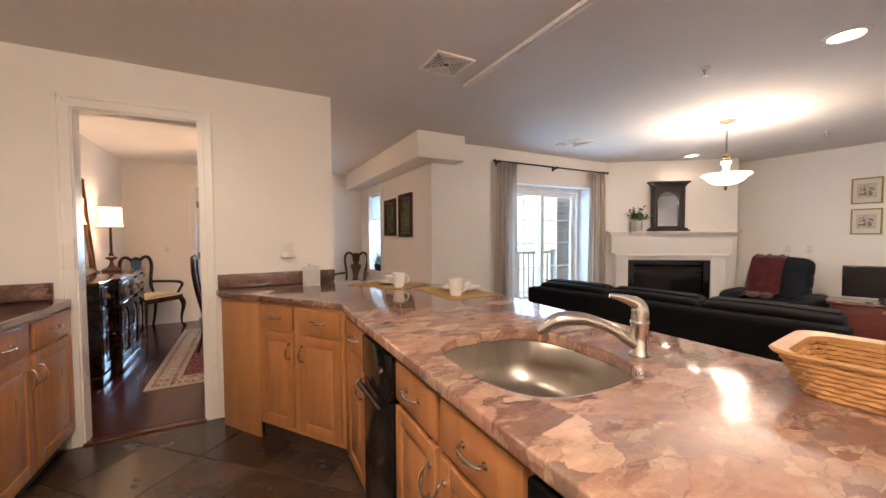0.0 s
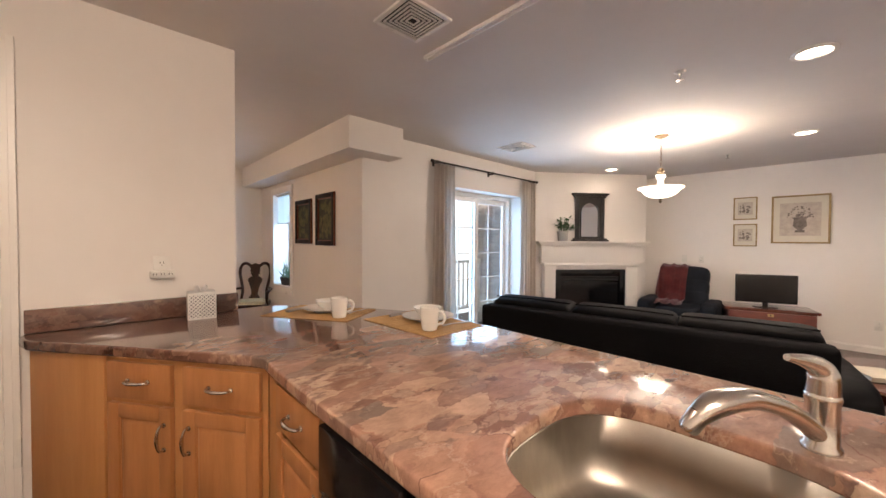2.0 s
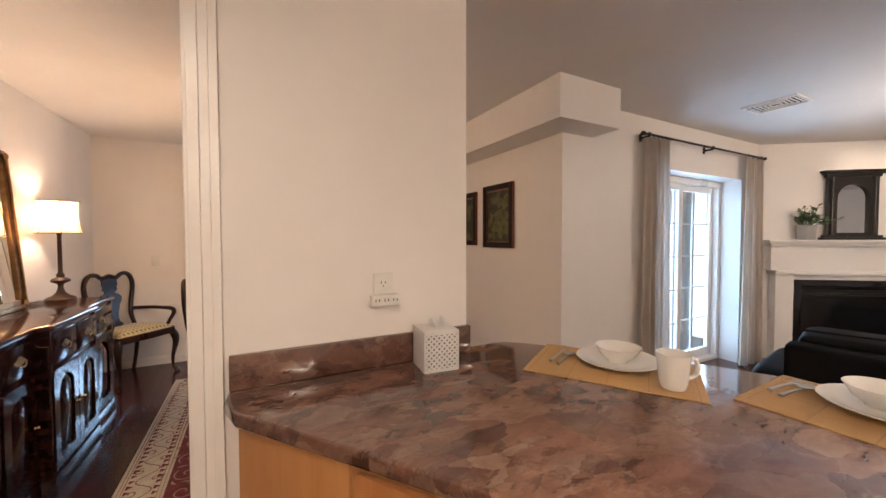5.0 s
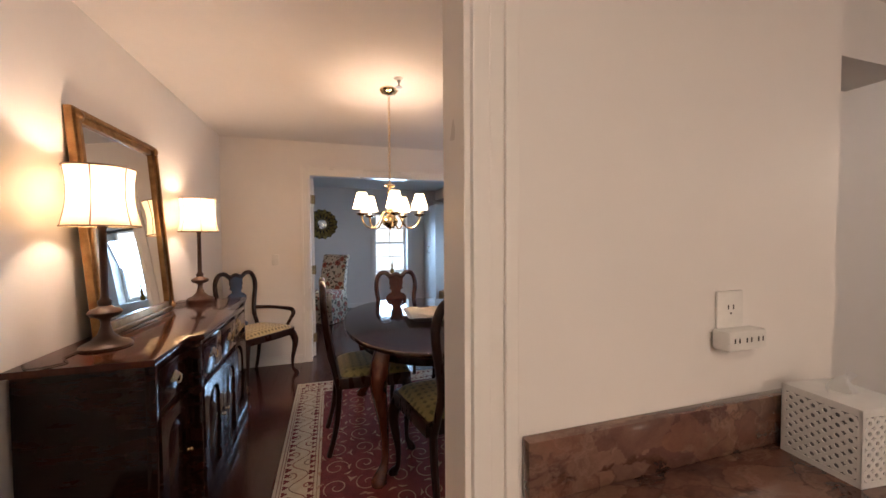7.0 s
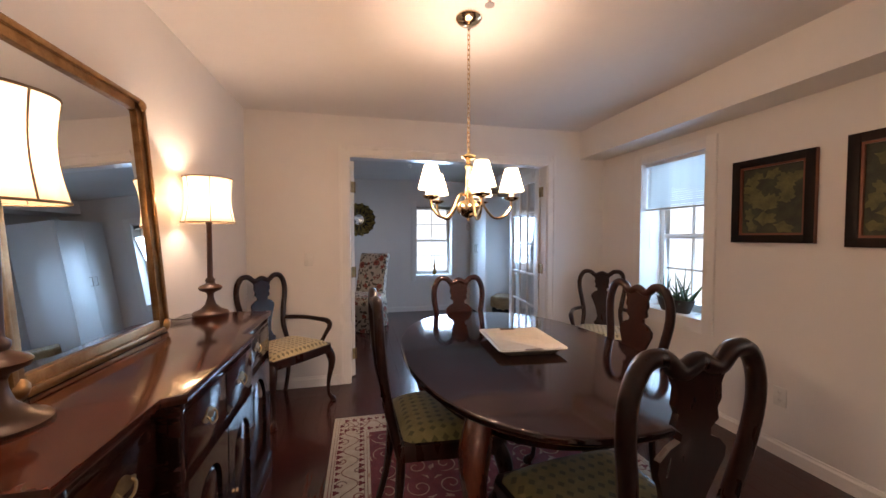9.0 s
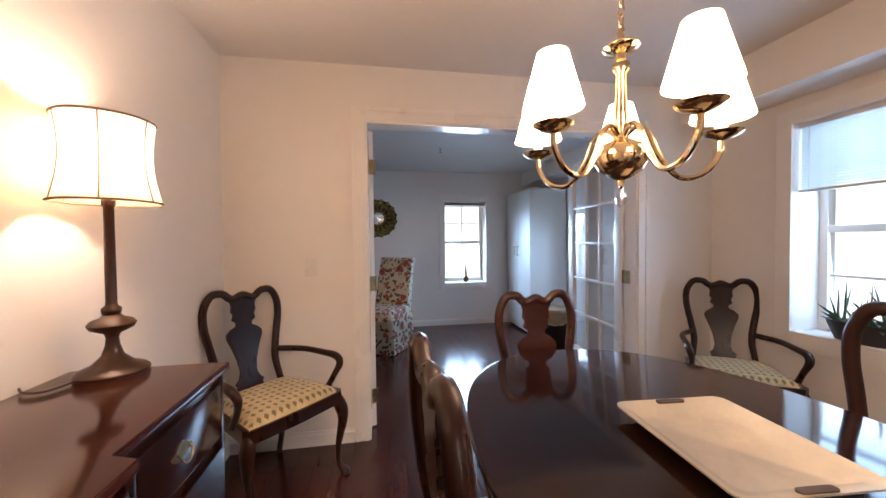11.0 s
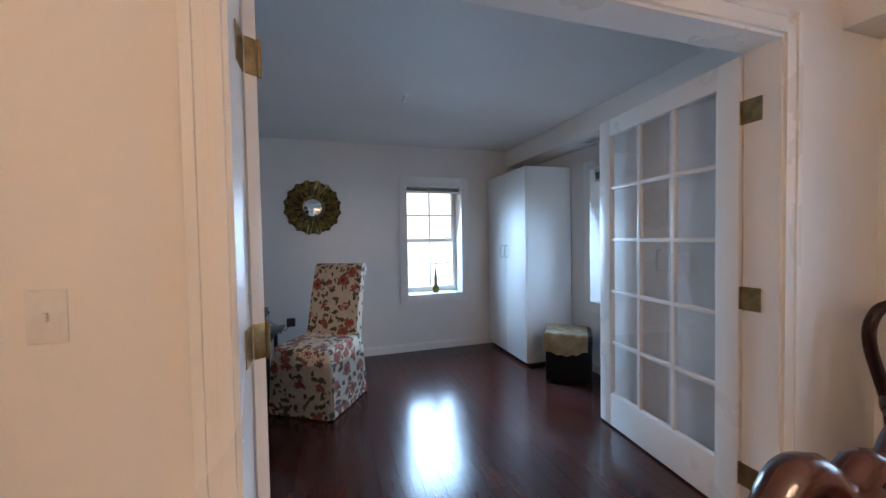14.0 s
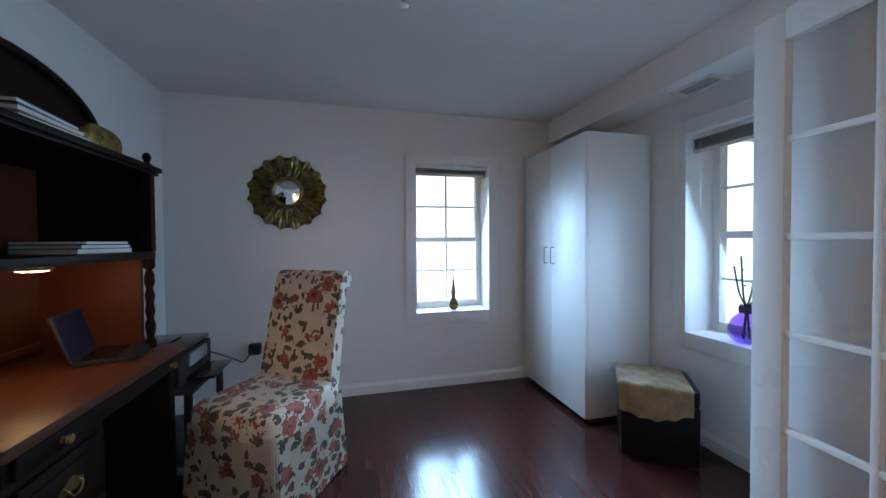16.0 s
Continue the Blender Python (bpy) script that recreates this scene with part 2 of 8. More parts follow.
wall_west = structure("wall_west", box((-1.45, -1.72, -0.1), (-1.33, 11.05, H)), WALL, "plain off-white painted wall along kitchen, dining room and office", "wall")
wall_south = structure("wall_south", box((-1.33, -1.72, -0.1), (6.98, -1.6, H)), WALL, "plain off-white painted wall behind the kitchen", "wall")
wall_east = structure("wall_east", box((6.98, -1.72, -0.1), (7.10, 5.2, H)), WALL, "off-white painted living room wall with framed prints", "wall")
wall_kitchen = structure("wall_kitchen", boxes([
    ((-1.33, 4.07, -0.1), (-0.70, 4.172, H)), ((-0.058, 4.07, -0.1), (0.825, 4.172, H)), ((-0.70, 4.07, DOOR_H), (-0.058, 4.172, H))]),
    WALL, "off-white painted wall with a cased doorway between kitchen and dining room", "wall")
wall_french = structure("wall_french", boxes([
    ((-1.33, 7.728, -0.1), (-0.49, 7.86, H)), ((1.44, 7.728, -0.1), (2.07, 7.86, H)), ((-0.49, 7.728, 2.04), (1.44, 7.86, H))]),
    WALL, "off-white painted wall with a wide cased opening to the office", "wall")
# the outer wall along dining room and office: (y0, y1, z0, z1) of each window
WIN_DINING = (6.565, 7.18, 0.69, 1.96)
WIN_SIDE = (8.88, 9.585, 0.64, 1.88)
WIN_BACK = (0.556, 1.199, 0.62, 1.878)
a, b = WIN_DINING, WIN_SIDE
wall_outer = structure("wall_outer", boxes([
    ((2.07, 4.79, -0.1), (2.37, a[0], H)), ((2.07, a[1], -0.1), (2.37, b[0], H)), ((2.07, b[1], -0.1), (2.37, 11.05, H)),
    ((2.07, a[0], -0.1), (2.37, a[1], a[2])), ((2.07, a[0], a[3]), (2.37, a[1], H)),
    ((2.07, b[0], -0.1), (2.37, b[1], b[2])), ((2.07, b[0], b[3]), (2.37, b[1], H))]),
    WALL, "thick off-white painted outer wall with deep-set windows", "wall")
c = WIN_BACK
wall_north = structure("wall_north", boxes([
    ((-1.33, 10.75, -0.1), (c[0], 11.05, H)), ((c[1], 10.75, -0.1), (2.07, 11.05, H)),
    ((c[0], 10.75, -0.1), (c[1], 11.05, c[2])), ((c[0], 10.75, c[3]), (c[1], 11.05, H))]),
    WALL, "pale painted end wall of the office with one window", "wall")
SLIDE = (3.22, 4.72, 1.97)
wall_living = structure("wall_living", boxes([
    ((2.37, 4.83, -0.1), (SLIDE[0], 5.13, H)), ((SLIDE[1], 4.83, -0.1), (5.09, 5.13, H)), ((SLIDE[0], 4.83, SLIDE[2]), (SLIDE[1], 5.13, H))]),
    WALL, "off-white painted living room wall with a balcony door recess", "wall")
wall_fireplace = structure("wall_fireplace", prism([(5.09, 4.83), (6.554, 3.735), (6.98, 4.05), (6.98, 5.13), (5.09, 5.13)], -0.1, H), WALL, "angled off-white painted wall behind the corner fireplace", "wall")
soffit = structure("soffit_dining", boxes([((1.80, 4.55, 2.11), (2.07, 7.728, H)), ((2.07, 4.55, 2.11), (2.37, 4.79, H))]), WALL, "boxed white soffit along the dining room wall", "soffit")
OFFICE_H = 2.305
soffit_office = structure("soffit_office", box((1.79, 7.86, 2.11), (2.07, 10.75, OFFICE_H)), WALL, "boxed white soffit over the office windows", "soffit")
ceiling = structure("ceiling", box((-1.45, -1.72, H), (7.10, 11.05, H + 0.12)), CEIL, "flat off-white painted ceiling with fine texture", "ceiling")
ceiling_office = structure("ceiling_office", box((-1.33, 7.86, OFFICE_H), (2.07, 10.75, H)), CEIL, "flat painted office ceiling, a little lower than the rest", "ceiling")
wall_office = structure("wall_office", box((-1.33, 7.86, -0.1), (-1.255, 10.75, OFFICE_H)), WALL, "pale painted office wall behind the desk", "wall")
floor_kitchen = structure("floor_kitchen", box((-1.33, -1.6, -0.1), (1.30, 4.13, -0.006)), GROUT, "dark slate tile floor laid on the diagonal", "floor")
floor_wood = structure("floor_wood", boxes([((1.30, -1.6, -0.1), (6.98, 5.13, -0.006)), ((-1.33, 4.13, -0.1), (1.30, 10.75, -0.006)), ((1.30, 5.13, -0.1), (2.07, 10.75, -0.006))]), BLACK_MATT, "glossy dark cherry plank floor", "floor")


def rail(name, segments, h, d, mat, label, category="baseboard"):
    """Skirting along wall lines: (x0, y0, x1, y1), standing to the left of the walking direction."""
    bm = bmesh.new()
    for x0, y0, x1, y1 in segments:
        v = Vector((x1 - x0, y1 - y0, 0))
        L = v.length
        ang = math.atan2(v.y, v.x)
        m = Matrix.Translation((x0, y0, 0)) @ Matrix.Rotation(ang, 4, "Z")
        prof = [(0, 0), (d, 0), (d, h * 0.75), (d * 0.55, h * 0.88), (d * 0.4, h), (0, h)]
        lo = [bm.verts.new(m @ Vector((0, y, z))) for y, z in prof]
        hi = [bm.verts.new(m @ Vector((L, y, z))) for y, z in prof]
        bm.faces.new(lo)
        bm.faces.new(hi[::-1])
        for i in range(len(prof)):
            j = (i + 1) % len(prof)
            bm.faces.new((lo[i], hi[i], hi[j], lo[j]))
    return structure(name, bm, mat, label, category)


baseboard = rail("baseboard", [
    (2.07, 4.79, 2.07, 7.728), (2.07, 7.728, 1.53, 7.728), (-0.58, 7.728, -1.33, 7.728), (-1.33, 7.728, -1.33, 4.172),
    (-1.33, 4.172, -0.78, 4.172), (0.01, 4.172, 0.825, 4.172),
    (2.07, 7.86, 2.07, 10.75), (2.07, 10.75, -1.255, 10.75), (-1.255, 10.75, -1.255, 7.86),
    (6.98, -1.6, 6.98, 3.86), (3.20, 4.83, 2.37, 4.83), (5.0, 4.83, 4.74, 4.83)], 0.09, 0.016, TRIM, "white painted baseboard with a rounded top")


def casing(name, x0, x1, top, yf, side, w=0.075, d=0.018, label=""):
    """Door trim on one wall face: two legs and a head with a stepped face. side -1 faces -y."""
    bm = bmesh.new()
    for lo, hi, t in ((x0 - w, x0, 0), (x1, x1 + w, 1)):
        for k, (a0, a1, dd) in enumerate(((0, 0.3, d), (0.3, 0.62, d * 0.62), (0.62, 1, d * 0.8))):
            if t == 0:
                p, q = lo + w * a0, lo + w * a1
            else:
                p, q = hi - w * a1, hi - w * a0
            ys = sorted((yf, yf + side * dd))
            box((p, ys[0], 0), (q, ys[1], top + w * (1 - a0)), 0.002, bm)
    for a0, a1, dd in ((0, 0.38, d * 0.8), (0.38, 0.7, d * 0.62), (0.7, 1, d)):
        ys = sorted((yf, yf + side * dd))
        box((x0 - 0.001, ys[0], top + w * a0), (x1 + 0.001, ys[1], top + w * a1), 0.002, bm)
    return structure(name, bm, TRIM, label, "door trim")


casing("trim_kitchen_door", -0.70, -0.058, DOOR_H, 4.07, -1, label="glossy white fluted casing round the kitchen doorway")
casing("trim_kitchen_door_back", -0.70, -0.058, DOOR_H, 4.172, 1, label="glossy white fluted casing on the dining side")
casing("trim_french", -0.49, 1.44, 2.04, 7.728, -1, w=0.085, label="white fluted casing round the french door opening")
casing("trim_french_back", -0.49, 1.44, 2.04, 7.86, 1, w=0.085, label="white fluted casing on the office side")
structure("trim_jamb_kitchen", boxes([((-0.704, 4.068, 0), (-0.69, 4.174, DOOR_H)), ((-0.068, 4.068, 0), (-0.054, 4.174, DOOR_H)), ((-0.69, 4.068, DOOR_H - 0.012), (-0.068, 4.174, DOOR_H + 0.003))], 0.002), TRIM, "glossy white door jamb without a door", "door jamb")
structure("trim_jamb_french", boxes([((-0.494, 7.726, 0), (-0.478, 7.862, 2.04)), ((1.428, 7.726, 0), (1.444, 7.862, 2.04)), ((-0.478, 7.726, 2.026), (1.428, 7.862, 2.043))], 0.002), TRIM, "white jamb of the french door opening", "door jamb")
structure("threshold", box((-0.70, 4.05, -0.004), (-0.058, 4.10, 0.012), 0.005), MAHOG_RED, "worn wooden threshold strip between tile and planks", "threshold")


def window_unit(name, m, w, z0, z1, cols=2, rows=4, reveal=0.20, label=""):
    """A deep-set sash window. Local axes: x along the wall, y outward, from the inner face."""
    win = thing(name, m, label, "window", kind="structure")
    t = 0.085
    f = bmesh.new()
    for lo, hi in (((-t, -0.018, z0 - t), (0, 0, z1 + t)), ((w, -0.018, z0 - t), (w + t, 0, z1 + t)), ((0, -0.018, z1), (w, 0, z1 + t)), ((0, -0.018, z0 - t), (w, 0, z0))):
        box(lo, hi, 0.003, f)
    part("window_casing", f, TRIM, win, smooth=30)
    part("window_sill", box((0.001, -0.02, z0), (w - 0.001, reveal + 0.02, z0 + 0.018), 0.004), TRIM, win)
    s = bmesh.new()
    b = 0.045
    mid = (z0 + z1) / 2
    zb = z0 + 0.018
    for lo, hi in (((0, reveal, zb), (b, reveal + 0.06, z1)), ((w - b, reveal, zb), (w, reveal + 0.06, z1)), ((b, reveal, z1 - b), (w - b, reveal + 0.06, z1)), ((b, reveal, zb), (w - b, reveal + 0.06, zb + b * 1.3)), ((b, reveal + 0.005, mid - 0.022), (w - b, reveal + 0.055, mid + 0.022))):
        box(lo, hi, 0.003, s)
    part("window_frame", s, TRIM, win, smooth=30)
    k = bmesh.new()
    for j in range(1, rows):
        if j * 2 != rows:
            z = zb + b + (z1 - b - zb - b) * j / rows
            box((b, reveal + 0.022, z - 0.008), (w - b, reveal + 0.04, z + 0.008), 0.0, k)
    for i in range(1, cols):
        x = b + (w - 2 * b) * i / cols
        box((x - 0.008, reveal + 0.0235, zb + b), (x + 0.008, reveal + 0.0385, z1 - b), 0.0, k)
    part("muntins", k, TRIM, win, smooth=0)
    for q0, q1 in ((zb + b * 1.3, mid - 0.022), (mid + 0.022, z1 - b)):
        pane = part("pane", box((b, reveal + 0.029, q0), (w - b, reveal + 0.033, q1)), GLASS, win, smooth=0)
        pane.visible_shadow = False
    return win


EAST = lambda y1: Matrix.Translation((2.07, y1, 0)) @ Matrix.Rotation(radians(-90), 4, "Z")
window_unit("window_1", EAST(WIN_DINING[1]), WIN_DINING[1] - WIN_DINING[0], WIN_DINING[2], WIN_DINING[3], label="white deep-set sash window with divided panes in the dining room")
window_unit("window_2", EAST(WIN_SIDE[1]), WIN_SIDE[1] - WIN_SIDE[0], WIN_SIDE[2], WIN_SIDE[3], label="white deep-set sash window at the side of the office")
window_unit("window_3", Matrix.Translation((WIN_BACK[0], 10.75, 0)), WIN_BACK[1] - WIN_BACK[0], WIN_BACK[2], WIN_BACK[3], label="white deep-set sash window in the office end wall")
# daylight in the openings
lamp("daylight_dining", "AREA", 15, DAY, look((2.28, 6.87, 1.32), (0, 6.87, 1.1)), size=0.55, size_y=1.2)
lamp("daylight_side", "AREA", 14, DAY, look((2.27, 9.23, 1.22), (0, 9.23, 0.2)), size=0.62, size_y=0.85, spread=radians(120))
lamp("daylight_back", "AREA", 30, DAY, look((0.878, 10.95, 1.24), (0.878, 7.7, -0.2)), size=0.6, size_y=0.95, spread=radians(115))
lamp("daylight_balcony", "AREA", 48, DAY, look((3.97, 5.12, 1.0), (3.97, 0, 0.8)), size=1.3, size_y=1.8)

# bright overcast distance outside the windows
def backdrop_material():
    m = bpy.data.materials.new("overcast_distance")
    m.use_nodes = True
    n, l = m.node_tree.nodes, m.node_tree.links
    n.remove(n["Principled BSDF"])
    em = n.new("ShaderNodeEmission")
    tc, sx, rp = n.new("ShaderNodeTexCoord"), n.new("ShaderNodeSeparateXYZ"), n.new("ShaderNodeValToRGB")
    nz, ad = n.new("ShaderNodeTexNoise"), n.new("ShaderNodeMath")
    nz.inputs["Scale"].default_value = 0.8
    l.new(tc.outputs["Object"], sx.inputs[0])
    l.new(tc.outputs["Object"], nz.inputs["Vector"])
    ad.operation = "MULTIPLY_ADD"
    ad.inputs[1].default_value = 0.9
    l.new(nz.outputs[0], ad.inputs[0])
    mr = n.new("ShaderNodeMath")
    mr.operation = "MULTIPLY_ADD"
    mr.inputs[1].default_value, mr.inputs[2].default_value = 0.12, 0.1
    l.new(sx.outputs["Z"], mr.inputs[0])
    l.new(mr.outputs[0], ad.inputs[2])
    e = rp.color_ramp
    e.elements[0].position, e.elements[0].color = 0.15, (0.55, 0.62, 0.62, 1)
    e.elements[1].position, e.elements[1].color = 0.62, (0.93, 0.97, 1.0, 1)
    l.new(ad.outputs[0], rp.inputs[0])
    l.new(rp.outputs[0], em.inputs[0])
    em.inputs[1].default_value = 1.9
    l.new(em.outputs[0], n["Material Output"].inputs[0])
    return m


structure("backdrop", prism([(14, 5.6), (14.2, 5.6), (14.2, 22.2), (-9, 22.2), (-9, 22), (14, 22)], -6, 12), backdrop_material(), "pale overcast distance outside the windows", "backdrop")
structure("ground", box((-60, -60, -3.4), (60, 60, -3.2)), material("ground_grass", (0.10, 0.11, 0.06), 0.9, second=(0.07, 0.08, 0.04), scale=0.5), "dull green lawn below the windows", "ground")

# ---- kitchen ----


def granite_material():
    """Polished breccia: angular rosy, cream and plum shards in a brown ground, darker towards one end of the slab."""
    m = bpy.data.materials.new("polished_granite")
    m.use_nodes = True
    n, l = m.node_tree.nodes, m.node_tree.links
    b = n["Principled BSDF"]
    tc = n.new("ShaderNodeTexCoord")
    mp = n.new("ShaderNodeMapping")
    mp.inputs["Rotation"].default_value = (0.25, 0.2, 0.75)
    mp.inputs["Scale"].default_value = (0.8, 1.45, 1.0)
    l.new(tc.outputs["Object"], mp.inputs[0])

    def noise(scale, detail, rough, vec):
        q = n.new("ShaderNodeTexNoise")
        q.inputs["Scale"].default_value, q.inputs["Detail"].default_value = scale, detail
        q.inputs["Roughness"].default_value = rough
        l.new(vec, q.inputs["Vector"])
        return q

    def warped(scale, amount, detail):
        q = noise(scale, detail, 0.6, mp.outputs[0])
        o = n.new("ShaderNodeVectorMath")
        o.operation = "MULTIPLY_ADD"
        o.inputs[1].default_value = (amount,) * 3
        l.new(q.outputs["Color"], o.inputs[0])
        l.new(mp.outputs[0], o.inputs[2])
        return o.outputs[0]

    def ramp(fac, stops, constant=False):
        q = n.new("ShaderNodeValToRGB")
        e = q.color_ramp
        if constant:
            e.interpolation = "CONSTANT"
        e.elements[0].position, e.elements[0].color = stops[0][0], (*stops[0][1], 1)
        e.elements[1].position, e.elements[1].color = stops[-1][0], (*stops[-1][1], 1)
        for p, c in stops[1:-1]:
            e.elements.new(p).color = (*c, 1)
        l.new(fac, q.inputs[0])
        return q.outputs[0]

    def mix(fac, a, c, kind="MIX"):
        q = n.new("ShaderNodeMix")
        q.data_type, q.blend_type = "RGBA", kind
        if isinstance(fac, float):
            q.inputs[0].default_value = fac
        else:
            l.new(fac, q.inputs[0])
        l.new(a, q.inputs[6])
        if isinstance(c, tuple):
            q.inputs[7].default_value = (*c, 1)
        else:
            l.new(c, q.inputs[7])
        return q.outputs[2]

    def shards(vec, scale, stops):
        v = n.new("ShaderNodeTexVoronoi")
        v.inputs["Scale"].default_value = scale
        l.new(vec, v.inputs["Vector"])
        sp = n.new("ShaderNodeSeparateColor")
        l.new(v.outputs["Color"], sp.inputs[0])
        ed = n.new("ShaderNodeTexVoronoi")
        ed.feature = "DISTANCE_TO_EDGE"
        ed.inputs["Scale"].default_value = scale
        l.new(vec, ed.inputs["Vector"])
        return ramp(sp.outputs[0], stops), sp.outputs[1], ed.outputs["Distance"]

    big = warped(9.0, 0.11, 5)
    small = warped(24.0, 0.05, 4)
    c1, pick1, e1 = shards(big, 6.5, ((0.0, (0.19, 0.115, 0.095)), (0.18, (0.33, 0.20, 0.155)), (0.38, (0.46, 0.30, 0.235)), (0.55, (0.24, 0.19, 0.165)), (0.7, (0.42, 0.26, 0.20)), (0.88, (0.62, 0.47, 0.37)), (1.0, (0.17, 0.085, 0.085))))
    c2, pick2, e2 = shards(small, 19.0, ((0.0, (0.14, 0.075, 0.065)), (0.3, (0.36, 0.22, 0.17)), (0.55, (0.50, 0.36, 0.28)), (0.75, (0.25, 0.17, 0.15)), (1.0, (0.60, 0.47, 0.37))))
    zone = ramp(noise(5.0, 4, 0.6, big).outputs[0], ((0.50, (0, 0, 0)), (0.56, (1, 1, 1))))
    col = mix(zone, c1, c2)
    cloud = ramp(noise(16.0, 8, 0.7, big).outputs[0], ((0.30, (0.62, 0.55, 0.53)), (0.68, (1.12, 1.06, 1.0))))
    col = mix(1.0, col, cloud, "MULTIPLY")
    # brown seams along some shard borders, pale ones along others
    seam = ramp(e1, ((0.003, (0.8, 0.8, 0.8)), (0.02, (0, 0, 0))))
    some = ramp(noise(7.0, 3, 0.5, mp.outputs[0]).outputs[0], ((0.50, (0, 0, 0)), (0.60, (1, 1, 1))))
    col = mix(mix(1.0, seam, some, "MULTIPLY"), col, (0.17, 0.09, 0.075))
    seam2 = ramp(e2, ((0.01, (0.4, 0.4, 0.4)), (0.05, (0, 0, 0))))
    col = mix(mix(1.0, seam2, zone, "MULTIPLY"), col, (0.12, 0.065, 0.055))
    vein = ramp(noise(3.2, 9, 0.62, big).outputs[0], ((0.485, (0, 0, 0)), (0.50, (0.3, 0.3, 0.3)), (0.515, (0, 0, 0))))
    col = mix(vein, col, (0.62, 0.49, 0.40))
    # the colour is multiplied down towards the angled end, to a plum-brown tone
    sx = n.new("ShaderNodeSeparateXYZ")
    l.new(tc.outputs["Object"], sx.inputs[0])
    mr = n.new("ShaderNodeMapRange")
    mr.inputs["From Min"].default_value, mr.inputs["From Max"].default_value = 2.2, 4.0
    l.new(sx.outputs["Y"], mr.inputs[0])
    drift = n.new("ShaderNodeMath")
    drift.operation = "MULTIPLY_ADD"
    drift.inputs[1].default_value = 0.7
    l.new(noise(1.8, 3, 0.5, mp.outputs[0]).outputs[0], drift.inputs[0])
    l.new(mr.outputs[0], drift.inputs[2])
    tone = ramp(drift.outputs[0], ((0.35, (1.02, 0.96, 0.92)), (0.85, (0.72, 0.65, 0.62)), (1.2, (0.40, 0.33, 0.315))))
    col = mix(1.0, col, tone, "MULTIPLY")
    l.new(col, b.inputs["Base Color"])
    b.inputs["Roughness"].default_value = 0.10
    b.inputs["Coat Weight"].default_value = 0.3
    return m


GRANITE = granite_material()
TOE = material("toe_kick", (0.06, 0.035, 0.02), 0.6)
BODY_WOOD = material("maple_panel", (0.50, 0.25, 0.098), 0.33, second=(0.42, 0.195, 0.07), scale=2.5, stretch=(5, 5, 0.5), bump=0.03, bump_scale=80, coat=0.2)


def pull(parent, x, y, z, upright, w=0.09):
    """A bowed nickel pull on a front that faces -y in its own axes."""
    bm = bmesh.new()
    h = w / 2
    pts = [(-h, 0, 0, 0.005), (-h, -0.016, 0, 0.0045), (-h * 0.6, -0.026, 0, 0.005), (0, -0.030, 0, 0.0065), (h * 0.6, -0.026, 0, 0.005), (h, -0.016, 0, 0.0045), (h, 0, 0, 0.005)]
    m = Matrix.Translation((x, y, z)) @ (Matrix.Rotation(radians(90), 4, "Y") if upright else Matrix())
    tube(smoothed(pts, 4), 0.005, 8, bm, m)
    for s in (-h, h):
        lathe([(0, -0.004), (0.010, -0.004), (0.009, 0.003), (0, 0.004)], 10, bm, m @ Matrix.Translation((s, 0, 0)) @ Matrix.Rotation(radians(90), 4, "X"))
    return part("handle", bm, NICKEL, parent, "bowed satin nickel pull")


def raised_panel(x0, x1, z0, z1, y=0.0, t=0.019):
    """A cabinet front that faces -y: frame, sunk field with a bevelled raised middle."""
    bm = bmesh.new()
    f = 0.052
    for lo, hi in (((x0, y - t, z0), (x0 + f, y, z1)), ((x1 - f, y - t, z0), (x1, y, z1)), ((x0 + f, y - t, z1 - f), (x1 - f, y, z1)), ((x0 + f, y - t, z0), (x1 - f, y, z0 + f))):
        box(lo, hi, 0.003, bm)
    box((x0 + f, y - t * 0.5, z0 + f), (x1 - f, y, z1 - f), 0, bm)
    g = f + 0.022
    if x1 - x0 > 2 * g + 0.02:
        lo = [Vector((x, y - t * 0.5, z)) for x, z in ((x0 + f + .006, z0 + f + .006), (x1 - f - .006, z0 + f + .006), (x1 - f - .006, z1 - f - .006), (x0 + f + .006, z1 - f - .006))]
        hi = [Vector((x, y - t * 0.95, z)) for x, z in ((x0 + g, z0 + g), (x1 - g, z0 + g), (x1 - g, z1 - g), (x0 + g, z1 - g))]
        a = [bm.verts.new(v) for v in lo]
        c = [bm.verts.new(v) for v in hi]
        bm.faces.new(c)
        for i in range(4):
            bm.faces.new((a[i], a[(i + 1) % 4], c[(i + 1) % 4], c[i]))
    return bm


def base_unit(m, w, depth, fronts, label, z1=0.878, toe=True):
    """A base cabinet; local x along the front, y into the cabinet. fronts: (x0, x1, drawer?, handle side)."""
    cab = thing("base_cabinet", m, label, "cabinet", group="maple kitchen cabinets")
    part("body", box((0, 0, 0.10 if toe else 0.0), (w, depth, z1), 0.002), BODY_WOOD, cab)
    if toe:
        part("toe_kick", box((0.004, 0.06, 0.0), (w - 0.004, depth - 0.01, 0.10)), TOE, cab)
    for x0, x1, side in fronts:
        dr = part("drawer", box((x0, -0.019, 0.725), (x1, -0.001, 0.862), 0.005), MAPLE, cab, "flat maple drawer front")
        pull(dr, (x0 + x1) / 2, -0.019, 0.795, False, min(0.09, (x1 - x0) * 0.45))
        do = part("door", raised_panel(x0, x1, 0.135, 0.705, -0.001), MAPLE, cab, "raised-panel maple door", smooth=30)
        pull(do, x0 + 0.028 if side < 0 else x1 - 0.028, -0.02, 0.60, True)
    return cab


